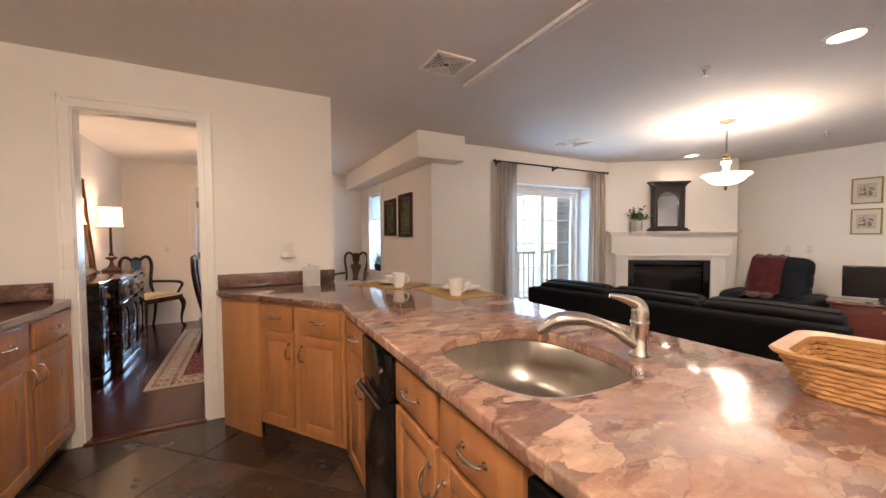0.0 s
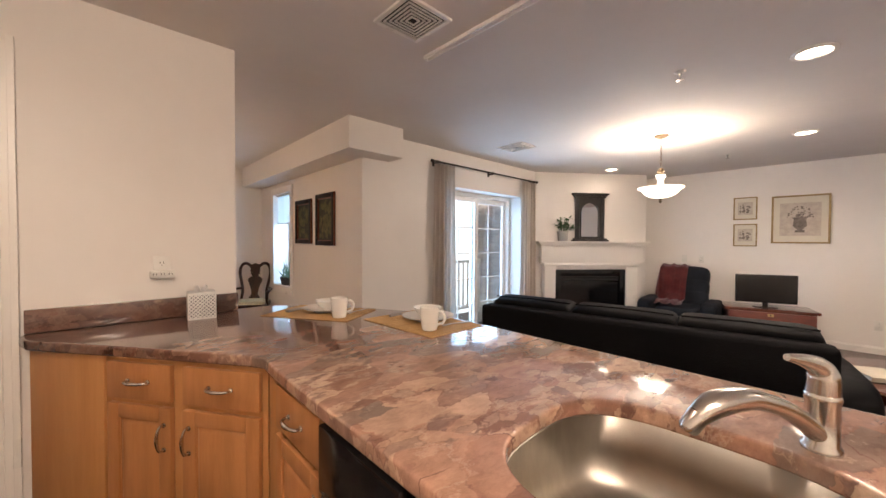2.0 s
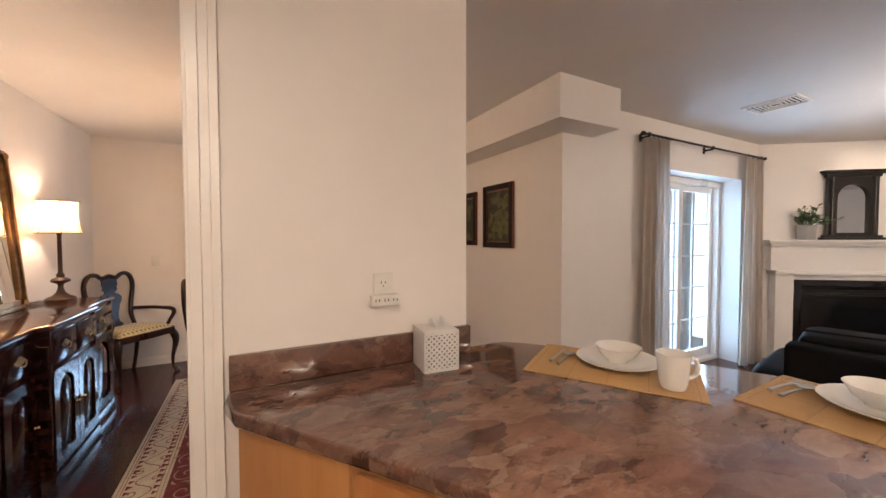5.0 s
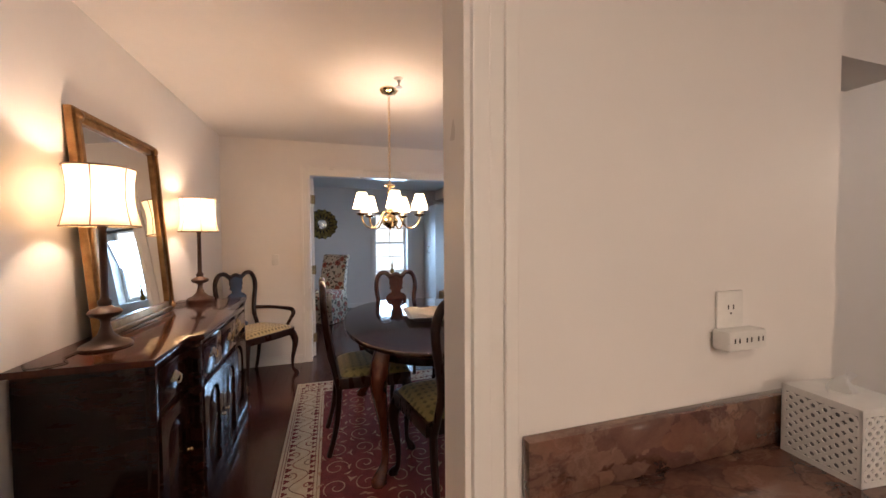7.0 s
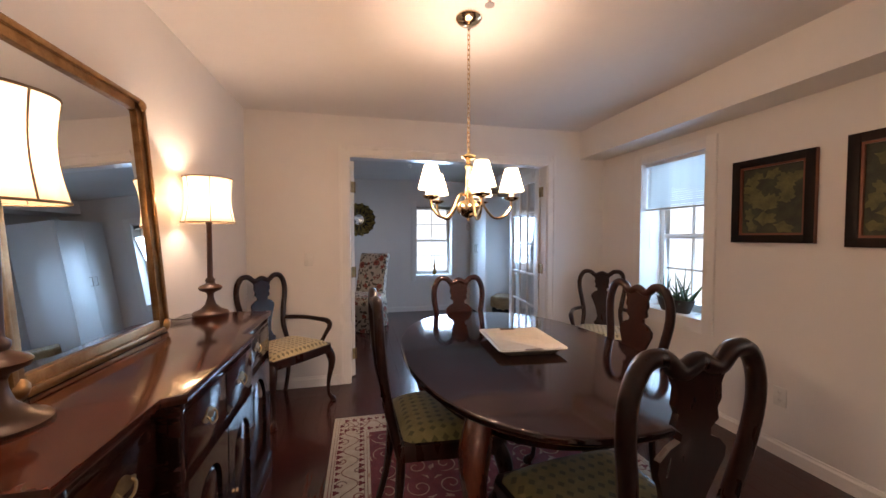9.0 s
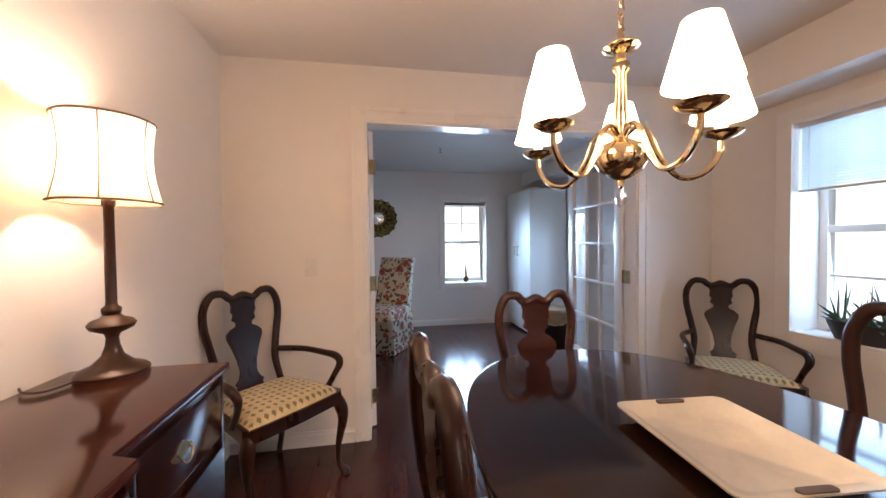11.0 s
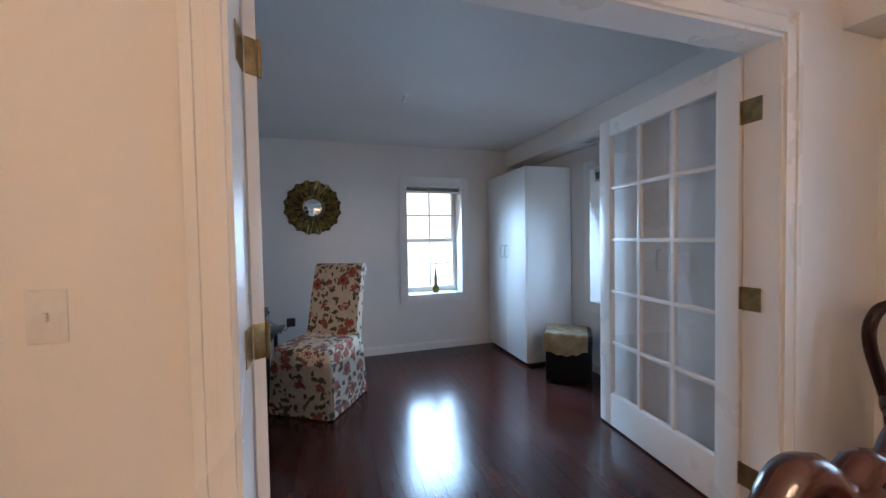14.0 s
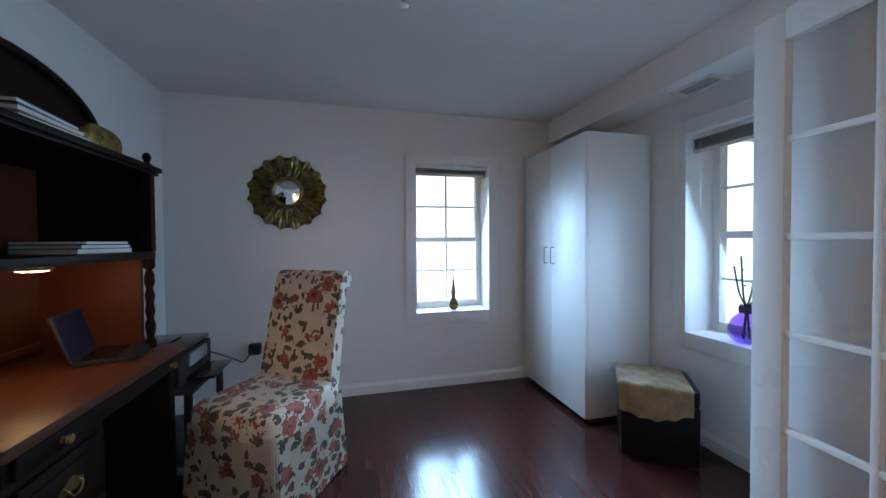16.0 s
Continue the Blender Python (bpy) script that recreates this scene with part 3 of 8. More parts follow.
# the angled unit by the doorway: local x along the front from the wall towards the sink
A, B = Vector((0.065, 3.945, 0)), Vector((0.682, 3.075, 0))
ang = math.atan2(B.y - A.y, B.x - A.x)
Ld = (B - A).length
diag = Matrix.Translation(A) @ Matrix.Rotation(ang, 4, "Z")
cab = thing("base_cabinet", Matrix(), "angled maple base cabinet beside the doorway", "cabinet", group="maple kitchen cabinets")
part("body", prism([(0.065, 3.945), (0.682, 3.075), (0.80, 3.16), (0.80, 4.066), (0.068, 4.066)], 0.10, 0.878), BODY_WOOD, cab, smooth=0)
part("toe_kick", prism([(0.30, 3.69), (0.70, 3.12), (0.79, 3.2), (0.79, 4.06), (0.30, 4.06)], 0.0, 0.099), TOE, cab, smooth=0)
part("side_panel", box((0.0, -0.012, 0.0), (0.37, -0.0005, 0.877), 0.002, None, diag), BODY_WOOD, cab, "plain maple panel down to the floor")
for x0, x1, side in ((0.395, 0.682, 1), (0.733, 1.045, -1)):
    d = part("drawer", box((x0, -0.019, 0.725), (x1, -0.001, 0.862), 0.005), MAPLE, cab)
    d.matrix_local = diag
    pull(d, (x0 + x1) / 2, -0.019, 0.795, False)
    d = part("door", raised_panel(x0, x1, 0.135, 0.705, -0.001), MAPLE, cab, smooth=30)
    d.matrix_local = diag
    pull(d, x0 + 0.028 if side < 0 else x1 - 0.028, -0.02, 0.60, True)
# the straight run faces -x: local x runs towards -y
RUN = lambda y: Matrix.Translation((0.685, y, 0)) @ Matrix.Rotation(radians(-90), 4, "Z")
base_unit(RUN(3.07), 0.445, 0.60, [(0.115, 0.43, 1)], "narrow maple base cabinet next to the black compactor")
base_unit(RUN(2.26), 0.325, 0.10, [(0.012, 0.312, 1)], "maple base cabinet under the sink")
base_unit(RUN(1.93), 0.355, 0.10, [(0.012, 0.343, -1)], "maple base cabinet under the sink")
for y0, w, h in ((2.615, 0.345, 0.87), (1.565, 0.60, 0.87)):
    ap = thing("dishwasher" if w > 0.5 else "trash_compactor", RUN(y0), "glossy black built-in appliance between maple cabinets", "appliance")
    part("body", box((0.004, 0.01, 0.10), (w - 0.004, 0.58, 0.875), 0.003), BLACK_MATT, ap)
    part("door", box((0.006, -0.03, 0.12), (w - 0.006, 0.009, 0.69), 0.008), BLACK, ap)
    cp = part("control_panel", box((0.006, -0.036, 0.70), (w - 0.006, 0.009, 0.868), 0.008), BLACK, ap)
    part("knob", lathe([(0, 0.012), (0.014, 0.012), (0.017, 0), (0, 0)], 16, None, Matrix.Translation((w * 0.78, -0.037, 0.79)) @ Matrix.Rotation(radians(90), 4, "X")), BLACK, cp)
    part("handle", tube([(0.03, -0.055, 0.665), (w - 0.03, -0.055, 0.665)], 0.012, 10), BLACK, ap)
    part("toe_kick", box((0.006, 0.05, 0.0), (w - 0.006, 0.5, 0.10)), BLACK_MATT, ap)
base_unit(RUN(0.955), 1.40, 0.60, [(0.02, 0.47, 1), (0.49, 0.92, -1), (0.94, 1.38, -1)], "maple base cabinet at the end of the peninsula")
back_panel = solo("peninsula_back", boxes([((1.26, -0.48, 0.0), (1.29, 3.16, 0.878)), ((0.82, 4.0, 0.0), (0.86, 4.06, 0.878))], 0.003), BODY_WOOD, "plain maple back panel of the peninsula", "cabinet panel")

# worktop with the sink cut-out
SINK = [(0.985 + 0.235 * c * abs(c) ** -0.35 if abs(c) > 1e-6 else 0.985, 1.93 + 0.275 * s * abs(s) ** -0.35 if abs(s) > 1e-6 else 1.93) for c, s in ((math.cos(2 * math.pi * k / 40), math.sin(2 * math.pi * k / 40)) for k in range(40))]
OUT = [(0.03, 4.066), (0.022, 3.99), (0.05, 3.90), (0.29, 3.585), (0.625, 3.13), (0.664, 3.06), (0.655, 2.95), (0.65, 2.6), (0.65, 1.93), (0.65, -0.5), (1.58, -0.5), (1.58, 1.93), (1.60, 3.0), (1.56, 3.36), (1.42, 3.62), (1.09, 4.03), (1.03, 4.085), (0.98, 4.10), (0.832, 4.10), (0.832, 4.066)]


def worktop(z0, z1):
    bm = bmesh.new()
    k = len(SINK)
    for z in (z0, z1):
        o = [bm.verts.new((x, y, z)) for x, y in OUT]
        s = [bm.verts.new((x, y, z)) for x, y in SINK]
        e = [bm.edges.new((r[i], r[(i + 1) % len(r)])) for r in (o, s) for i in range(len(r))]
        bmesh.ops.triangle_fill(bm, edges=e, use_beauty=True)
        if z == z0:
            low = (o, s)
    for a, c in zip(low, (o, s)):
        for i in range(len(a)):
            bm.faces.new((a[i], a[(i + 1) % len(a)], c[(i + 1) % len(a)], c[i]))
    bmesh.ops.recalc_face_normals(bm, faces=bm.faces)
    es = [e for e in bm.edges if len(e.link_faces) == 2 and e.calc_face_angle(0) > 1.2 and abs(e.verts[0].co.z - e.verts[1].co.z) < 1e-5]
    bmesh.ops.bevel(bm, geom=es, offset=0.008, segments=3, affect="EDGES", profile=0.6)
    return bm


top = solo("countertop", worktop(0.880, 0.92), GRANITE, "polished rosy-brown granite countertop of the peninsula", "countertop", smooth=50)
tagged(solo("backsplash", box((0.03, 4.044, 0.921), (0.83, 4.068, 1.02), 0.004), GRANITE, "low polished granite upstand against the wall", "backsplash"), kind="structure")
# left counter
for y1, fr in ((4.06, [(0.02, 0.06 + 0.385, -1)]), (3.60, [(0.02, 0.44, 1)]), (3.14, [(0.02, 0.44, -1)]), (2.68, [(0.02, 0.44, 1)])):
    base_unit(Matrix.Translation((-0.745, y1 - 0.46, 0)) @ Matrix.Rotation(radians(90), 4, "Z"), 0.455, 0.57, fr, "maple base cabinet along the side wall")
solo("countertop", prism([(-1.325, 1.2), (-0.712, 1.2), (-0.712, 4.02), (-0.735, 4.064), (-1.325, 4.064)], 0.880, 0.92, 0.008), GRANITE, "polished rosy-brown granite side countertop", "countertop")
tagged(solo("backsplash", box((-1.325, 4.044, 0.921), (-0.80, 4.068, 1.02), 0.004), GRANITE, "low polished granite upstand beside the doorway", "backsplash"), kind="structure")

# sink bowl
sk = thing("sink", Matrix(), "undermounted D-shaped brushed steel sink", "sink")
bm = bmesh.new()
levels = ((1.03, 0.884), (1.0, 0.880), (0.98, 0.80), (0.93, 0.735), (0.80, 0.712), (0.4, 0.705), (0.12, 0.703))
rings = [[bm.verts.new((0.985 + (x - 0.985) * f, 1.93 + (y - 1.93) * f, z)) for x, y in SINK] for f, z in levels]
for p, q in zip(rings, rings[1:]):
    for i in range(len(p)):
        bm.faces.new((p[i], p[(i + 1) % len(p)], q[(i + 1) % len(q)], q[i]))
bm.faces.new(rings[-1])
part("bowl", bm, SINK_STEEL, sk, smooth=60)
part("drain", lathe([(0, 0.004), (0.02, 0.004), (0.028, 0.008), (0.045, 0.008), (0.047, 0.0), (0.0, 0.0)], 24, None, Matrix.Translation((0.985, 1.93, 0.704))), STEEL, sk)

fa = thing("faucet", Matrix.Translation((1.272, 1.762, 0.92)) @ Matrix.Scale(0.94, 4), "brushed nickel pull-out kitchen faucet", "faucet")
part("base", lathe([(0.0, 0.0), (0.032, 0.0), (0.032, 0.01), (0.027, 0.016), (0.027, 0.10), (0.029, 0.105), (0.029, 0.112), (0.026, 0.118), (0.0, 0.118)], 24), NICKEL, fa)
part("lever", tube(smoothed([(0, 0, 0.11, 0.027), (0, 0, 0.15, 0.026), (-0.012, 0.008, 0.172, 0.020), (-0.05, 0.03, 0.188, 0.012), (-0.082, 0.05, 0.196, 0.007)], 5), 0.01, 14), NICKEL, fa)
part("spout", tube(smoothed([(-0.01, 0.005, 0.035, 0.020), (-0.07, 0.045, 0.085, 0.018), (-0.13, 0.085, 0.112, 0.019), (-0.17, 0.112, 0.118, 0.023), (-0.215, 0.142, 0.112, 0.025), (-0.245, 0.162, 0.092, 0.019)], 6), 0.02, 16), NICKEL, fa)
part("spray_head", tube([(-0.243, 0.161, 0.094, 0.0195), (-0.262, 0.174, 0.070, 0.0175), (-0.265, 0.176, 0.064, 0.012)], 0.02, 16), NICKEL, fa)

# place settings
BAMBOO = material("bamboo_mat", (0.56, 0.35, 0.145), 0.6, second=(0.46, 0.27, 0.10), scale=5, stretch=(2, 60, 1), bump=0.5, bump_scale=40)


def slatted_mat(c, ang, w=0.50, d=0.335):
    t = thing("placemat", Matrix.Translation((*c, 0.921)) @ Matrix.Rotation(ang, 4, "Z"), "tan woven bamboo placemat on the granite countertop", "placemat", group="place settings")
    bm = bmesh.new()
    n = 60
    for k in range(n):
        y0 = -d / 2 + d * k / n
        box((-w / 2 + random.uniform(-.001, .001), y0, 0), (w / 2 + random.uniform(-.001, .001), y0 + d / n * 0.86, 0.0022), 0, bm)
    part("weave", bm, BAMBOO, t, smooth=0)
    b2 = bmesh.new()
    for x in (-0.42, -0.2, 0.0, 0.2, 0.42):
        box((x * w * 1.1 - 0.0015, -d / 2, 0.0018), (x * w * 1.1 + 0.0015, d / 2, 0.0028), 0, b2)
    part("binding", b2, material("binding_thread", (0.42, 0.27, 0.12), 0.8), t, smooth=0)
    return t


def plate_at(x, y, z):
    bm = lathe([(0, 0), (0.075, 0), (0.078, 0.003), (0.105, 0.014), (0.130, 0.020), (0.131, 0.0225), (0.105, 0.018), (0.076, 0.007), (0, 0.006)], 40)
    return solo("plate", bm, CERAMIC, "white ceramic dinner plate on a placemat", "plate", Matrix.Translation((x, y, z)), group="place settings", smooth=60)


def bowl_at(x, y, z):
    bm = lathe([(0, 0), (0.032, 0), (0.034, 0.006), (0.055, 0.022), (0.072, 0.050), (0.073, 0.052), (0.070, 0.051), (0.052, 0.025), (0.03, 0.010), (0, 0.008)], 36)
    return solo("bowl", bm, CERAMIC, "white ceramic cereal bowl standing on a plate", "bowl", Matrix.Translation((x, y, z)), group="place settings", smooth=60)


def mug_at(x, y, z, ang):
    t = thing("mug", Matrix.Translation((x, y, z)) @ Matrix.Rotation(ang, 4, "Z"), "white ceramic coffee mug with a round handle", "mug", group="place settings")
    part("cup", lathe([(0, 0), (0.030, 0), (0.033, 0.004), (0.037, 0.02), (0.040, 0.06), (0.044, 0.098), (0.0445, 0.101), (0.041, 0.100), (0.036, 0.06), (0.032, 0.012), (0, 0.009)], 36), CERAMIC, t, smooth=60)
    part("handle", tube(smoothed([(0.036, 0, 0.082, 0.006), (0.058, 0, 0.084, 0.006), (0.070, 0, 0.062, 0.006), (0.062, 0, 0.036, 0.006), (0.037, 0, 0.026, 0.006)], 6), 0.006, 10, None, None, 1.3), CERAMIC, t)
    return t


def cutlery(name, x, y, z, ang, label):
    t = thing(name, Matrix.Translation((x, y, z)) @ Matrix.Rotation(ang, 4, "Z"), label, "cutlery", group="place settings")
    part("stem", tube(smoothed([(-0.07, 0, 0.004, 0.0045), (-0.02, 0, 0.006, 0.003), (0.04, 0, 0.004, 0.0025)], 5), 0.003, 8, None, None, 1.6), STEEL, t)
    if name == "spoon":
        part("bowl", lathe([(0, 0.0), (0.012, 0.001), (0.018, 0.005), (0.0185, 0.006), (0.012, 0.003), (0, 0.002)], 16, None, Matrix.Translation((0.062, 0, 0.002)) @ Matrix.Diagonal((1.5, 1, 1, 1))), STEEL, t)
    elif name == "fork":
        bm = bmesh.new()
        box((0.04, -0.010, 0.002), (0.062, 0.010, 0.004), 0.001, bm)
        for k in range(4):
            box((0.062, -0.010 + k * 0.0055, 0.002), (0.095, -0.0065 + k * 0.0055, 0.004), 0, bm)
        part("tines", bm, STEEL, t)
    else:
        part("blade", box((0.035, -0.008, 0.001), (0.125, 0.008, 0.003), 0.001), STEEL, t)
    return t


a1 = math.atan2(3.353 - 3.793, 1.151 - 0.871)
slatted_mat((1.148, 3.672), a1)
slatted_mat((1.405, 3.117), radians(-88))
for (px, py), (bx, by), (mx, my), aa in (((1.19, 3.68), (1.20, 3.685), (1.155, 3.475), a1), ((1.465, 3.135), (1.475, 3.15), (1.325, 2.965), radians(-88))):
    plate_at(px, py, 0.9245)
    bowl_at(bx, by, 0.9315)
    mug_at(mx, my, 0.9243, aa + 0.5)
    d = Vector((math.cos(aa), math.sin(aa)))
    q = Vector((-d.y, d.x))
    for s, o, nm in ((-0.165, -0.02, "spoon"), (-0.195, -0.0, "fork"), (0.17, 0.03, "knife")):
        p = Vector((px, py)) + d * s + q * (o - 0.02)
        cutlery(nm, p.x, p.y, 0.9242, aa + 1.45, "stainless steel table %s on a placemat" % nm)

# tissue box
WHITE_BOX = material("white_enamel", (0.72, 0.71, 0.69), 0.35)
tb = thing("tissue_box", Matrix.Translation((0.640, 3.965, 0.92)) @ Matrix.Rotation(radians(-6), 4, "Z"), "white tissue box cover with a pierced lattice", "tissue box")
part("body", box((-0.058, -0.058, 0), (0.058, 0.058, 0.128), 0.003), material("lattice_backing", (0.16, 0.16, 0.17), 0.7), tb)
bm = bmesh.new()
for s in range(4):
    m = Matrix.Rotation(radians(90 * s), 4, "Z")
    for lo, hi in (((-0.0605, -0.0605, 0), (0.0605, -0.058, 0.010)), ((-0.0605, -0.0605, 0.12), (0.0605, -0.058, 0.130)), ((-0.0605, -0.0605, 0), (-0.054, -0.058, 0.13)), ((0.054, -0.0605, 0), (0.0605, -0.058, 0.13))):
        box(lo, hi, 0, bm, m)
    for i in range(6):
        for j in range(6):
            x, z = -0.045 + 0.018 * i, 0.020 + 0.018 * j
            lathe([(0.0042, -0.0004), (0.0102, -0.0004), (0.0102, 0.0022), (0.0042, 0.0022), (0.0042, -0.0004)], 8, bm, m @ Matrix.Translation((x, -0.0585, z)) @ Matrix.Rotation(radians(90), 4, "X"))
part("lattice", bm, WHITE_BOX, tb, "white pierced lattice", smooth=0)
part("lid", box((-0.0605, -0.0605, 0.1285), (0.0605, 0.0605, 0.133), 0.002), WHITE_BOX, tb)
part("tissue", thicken(grid_sheet(10, 6, lambda u, v: Vector(((u - 0.5) * 0.07 * (1 - 0.3 * v), 0.012 * math.sin(7 * u + 3 * v) * (1 - v * 0.3), 0.131 + 0.03 * v + 0.008 * math.sin(9 * u)))), 0.001), material("tissue_paper", (0.85, 0.84, 0.83), 0.9), tb)

# wicker basket at the end of the counter
WICKER = material("wicker", (0.52, 0.28, 0.10), 0.55, second=(0.40, 0.20, 0.07), scale=20, bump=0.4, bump_scale=90)
bk = thing("basket", Matrix.Translation((1.475, 1.245, 0.921)) @ Matrix.Rotation(radians(96), 4, "Z"), "honey-coloured woven wicker tray basket with a wooden rim", "basket")
bm = bmesh.new()
W2, D2, HB = 0.22, 0.14, 0.085
for row in range(7):
    z = 0.006 + row * 0.0115
    f = 0.86 + 0.14 * row / 6
    o = rounded(2 * W2 * f, 2 * D2 * f, 0.05, 6)
    dense = []
    for i in range(len(o)):
        p, q = Vector(o[i]), Vector(o[(i + 1) % len(o)])
        k = max(1, int((q - p).length / 0.018))
        dense += [p.lerp(q, j / k) for j in range(k)]
    pts = []
    for i, p in enumerate(dense + dense[:2]):
        nrm = p.normalized()
        pts.append((*(p + nrm * 0.004 * (1 if (i + row) % 2 else -1)), z))
    tube(pts, 0.0058, 5, bm)
part("weave", bm, WICKER, bk)
part("bottom", prism(rounded(2 * W2 * 0.86, 2 * D2 * 0.86, 0.05, 6), 0.0, 0.006), WICKER, bk)
rim = bmesh.new()
loops = []
for f, z in ((0.97, HB - 0.004), (1.10, HB + 0.004), (1.12, HB + 0.010), (1.10, HB + 0.015), (0.97, HB + 0.008)):
    loops.append([rim.verts.new((x, y, z)) for x, y in rounded(2 * W2 * f, 2 * D2 * f, 0.06, 8)])
for p, q in zip(loops, loops[1:] + loops[:1]):
    for i in range(len(p)):
        rim.faces.new((p[i], p[(i + 1) % len(p)], q[(i + 1) % len(q)], q[i]))
part("rim", rim, material("rim_wood", (0.50, 0.27, 0.10), 0.4), bk, "bent wooden rim")

# wall plates


def outlet(m, label, strip=False, switch=False):
    t = thing("light_switch" if switch else "wall_outlet", m, label, "light switch" if switch else "outlet")
    part("plate", box((-0.035, -0.006, -0.057), (0.035, 0, 0.057), 0.003), WHITE_PLASTIC, t)
    dark = material("slot_dark", (0.05, 0.045, 0.04), 0.6)
    if switch:
        part("toggle", box((-0.005, -0.016, -0.011), (0.005, -0.006, 0.009), 0.002), WHITE_PLASTIC, t)
    else:
        bm = bmesh.new()
        for z in ((0.022,) if strip else (0.022, -0.022)):
            for x in (-0.007, 0.007):
                box((x - 0.0015, -0.0068, z - 0.002), (x + 0.0015, -0.0062, z + 0.007), 0, bm)
            box((-0.002, -0.0068, z - 0.012), (0.002, -0.0062, z - 0.008), 0, bm)
        part("slots", bm, dark, t, smooth=0)
    if strip:
        part("adapter", box((-0.050, -0.040, -0.052), (0.050, -0.006, -0.014), 0.006), WHITE_PLASTIC, t, "white multi-socket adapter")
        for k in range(3):
            x = -0.031 + 0.031 * k
            for d in (-0.006, 0.006):
                part("slot", box((x + d - 0.0015, -0.0408, -0.036), (x + d + 0.0015, -0.0402, -0.027)), dark, t, smooth=0)
    return t


outlet(Matrix.Translation((0.490, 4.07, 1.178)), "white outlet with a plugged-in multi-socket adapter", strip=True)
outlet(Matrix.Translation((-0.833, 7.728, 1.12)), "white toggle light switch beside the french doors", switch=True)

# ---- living room ----
SOFA = material("dark_leather", (0.006, 0.006, 0.007), 0.55, second=(0.004, 0.004, 0.005), scale=6, bump=0.3, bump_scale=45, spec=0.06)
SOFA_PLAIN = material("dark_upholstery", (0.006, 0.006, 0.007), 0.8, spec=0.04, second=(0.008, 0.008, 0.009), scale=5, bump=0.3, bump_scale=120)


def cushion(sx, sy, sz, soft=0.35, n=8, m=None, sag=0.0, bm=None):
    """A puffed block: a superellipsoid of the given full sizes."""
    bm = bm or bmesh.new()
    m = m or Matrix()
    g = bmesh.ops.create_uvsphere(bm, u_segments=4 * n, v_segments=2 * n, radius=1.0)
    for v in g["verts"]:
        c = v.co
        k = [math.copysign(abs(a) ** soft, a) for a in c]
        # keep the poles closed while the sides square up
        v.co = m @ Vector((k[0] * sx / 2, k[1] * sy / 2, k[2] * sz / 2 - sag * (1 - k[0] ** 2)))
    return bm


so = thing("sofa", Matrix.Translation((2.80, 2.72, 0)) @ Matrix.Rotation(radians(9), 4, "Z"), "long black leather sofa seen from behind", "sofa")
L2 = 1.02
part("back_frame", box((-0.10, -L2, 0.05), (0.06, L2, 0.80), 0.03), SOFA_PLAIN, so, smooth=60)
part("seat_base", box((0.0, -L2 + 0.01, 0.05), (0.82, L2 - 0.01, 0.30), 0.03), SOFA_PLAIN, so)
for k in range(3):
    y = -0.66 + 0.66 * k
    part("back_cushion", cushion(0.21, 0.662, 0.42, 0.20, 10, Matrix.Translation((0.155, y, 0.645)) @ Matrix.Rotation(radians(-9), 4, "Y")), SOFA, so, "plump black leather back cushion", smooth=80)
    part("piping", tube([(0.085, y - 0.31, 0.853), (0.08, y, 0.861), (0.085, y + 0.31, 0.853)], 0.006, 6), SOFA_PLAIN, so)
    part("seat_cushion", cushion(0.66, 0.65, 0.20, 0.4, 8, Matrix.Translation((0.48, y, 0.38))), SOFA, so, smooth=80)
for s in (-1, 1):
    part("arm", cushion(0.86, 0.24, 0.56, 0.35, 8, Matrix.Translation((0.40, s * (L2 + 0.06), 0.33))), SOFA, so, "rounded padded arm", smooth=80)
    for x in (0.0, 0.74):
        part("foot", box((x, s * 0.92 - 0.03, 0.0), (x + 0.06, s * 0.92 + 0.03, 0.052), 0.005), BLACK_MATT, so)

# recliner with a red throw
NAVY = material("navy_upholstery", (0.010, 0.012, 0.018), 0.65, second=(0.006, 0.008, 0.012), scale=8, bump=0.35, bump_scale=90, spec=0.12)
THROW = material("burgundy_throw", (0.135, 0.011, 0.011), 0.85, second=(0.085, 0.007, 0.008), scale=12, bump=0.7, bump_scale=140, sheen=0.4)
rc = thing("recliner", Matrix.Translation((6.10, 3.14, 0)) @ Matrix.Rotation(radians(-86), 4, "Z"), "dark navy padded recliner with a burgundy throw over it", "armchair")
part("base", box((-0.36, -0.34, 0.03), (0.36, 0.40, 0.28), 0.03), NAVY, rc)
part("seat", cushion(0.52, 0.66, 0.22, 0.4, 8, Matrix.Translation((0, -0.06, 0.36))), NAVY, rc, smooth=80)
for k, (z, h) in enumerate(((0.52, 0.22), (0.68, 0.22), (0.84, 0.22))):
    part("back_pad", cushion(0.58, 0.24, h + 0.04, 0.45, 8, Matrix.Translation((0, 0.26 + 0.05 * k, z)) @ Matrix.Rotation(radians(-14), 4, "X")), NAVY, rc, smooth=80)
for s in (-1, 1):
    part("arm", cushion(0.20, 0.82, 0.30, 0.45, 8, Matrix.Translation((s * 0.36, -0.04, 0.40))), NAVY, rc, smooth=80)
part("footrest", cushion(0.54, 0.16, 0.26, 0.4, 8, Matrix.Translation((0, -0.42, 0.24))), NAVY, rc, smooth=80)


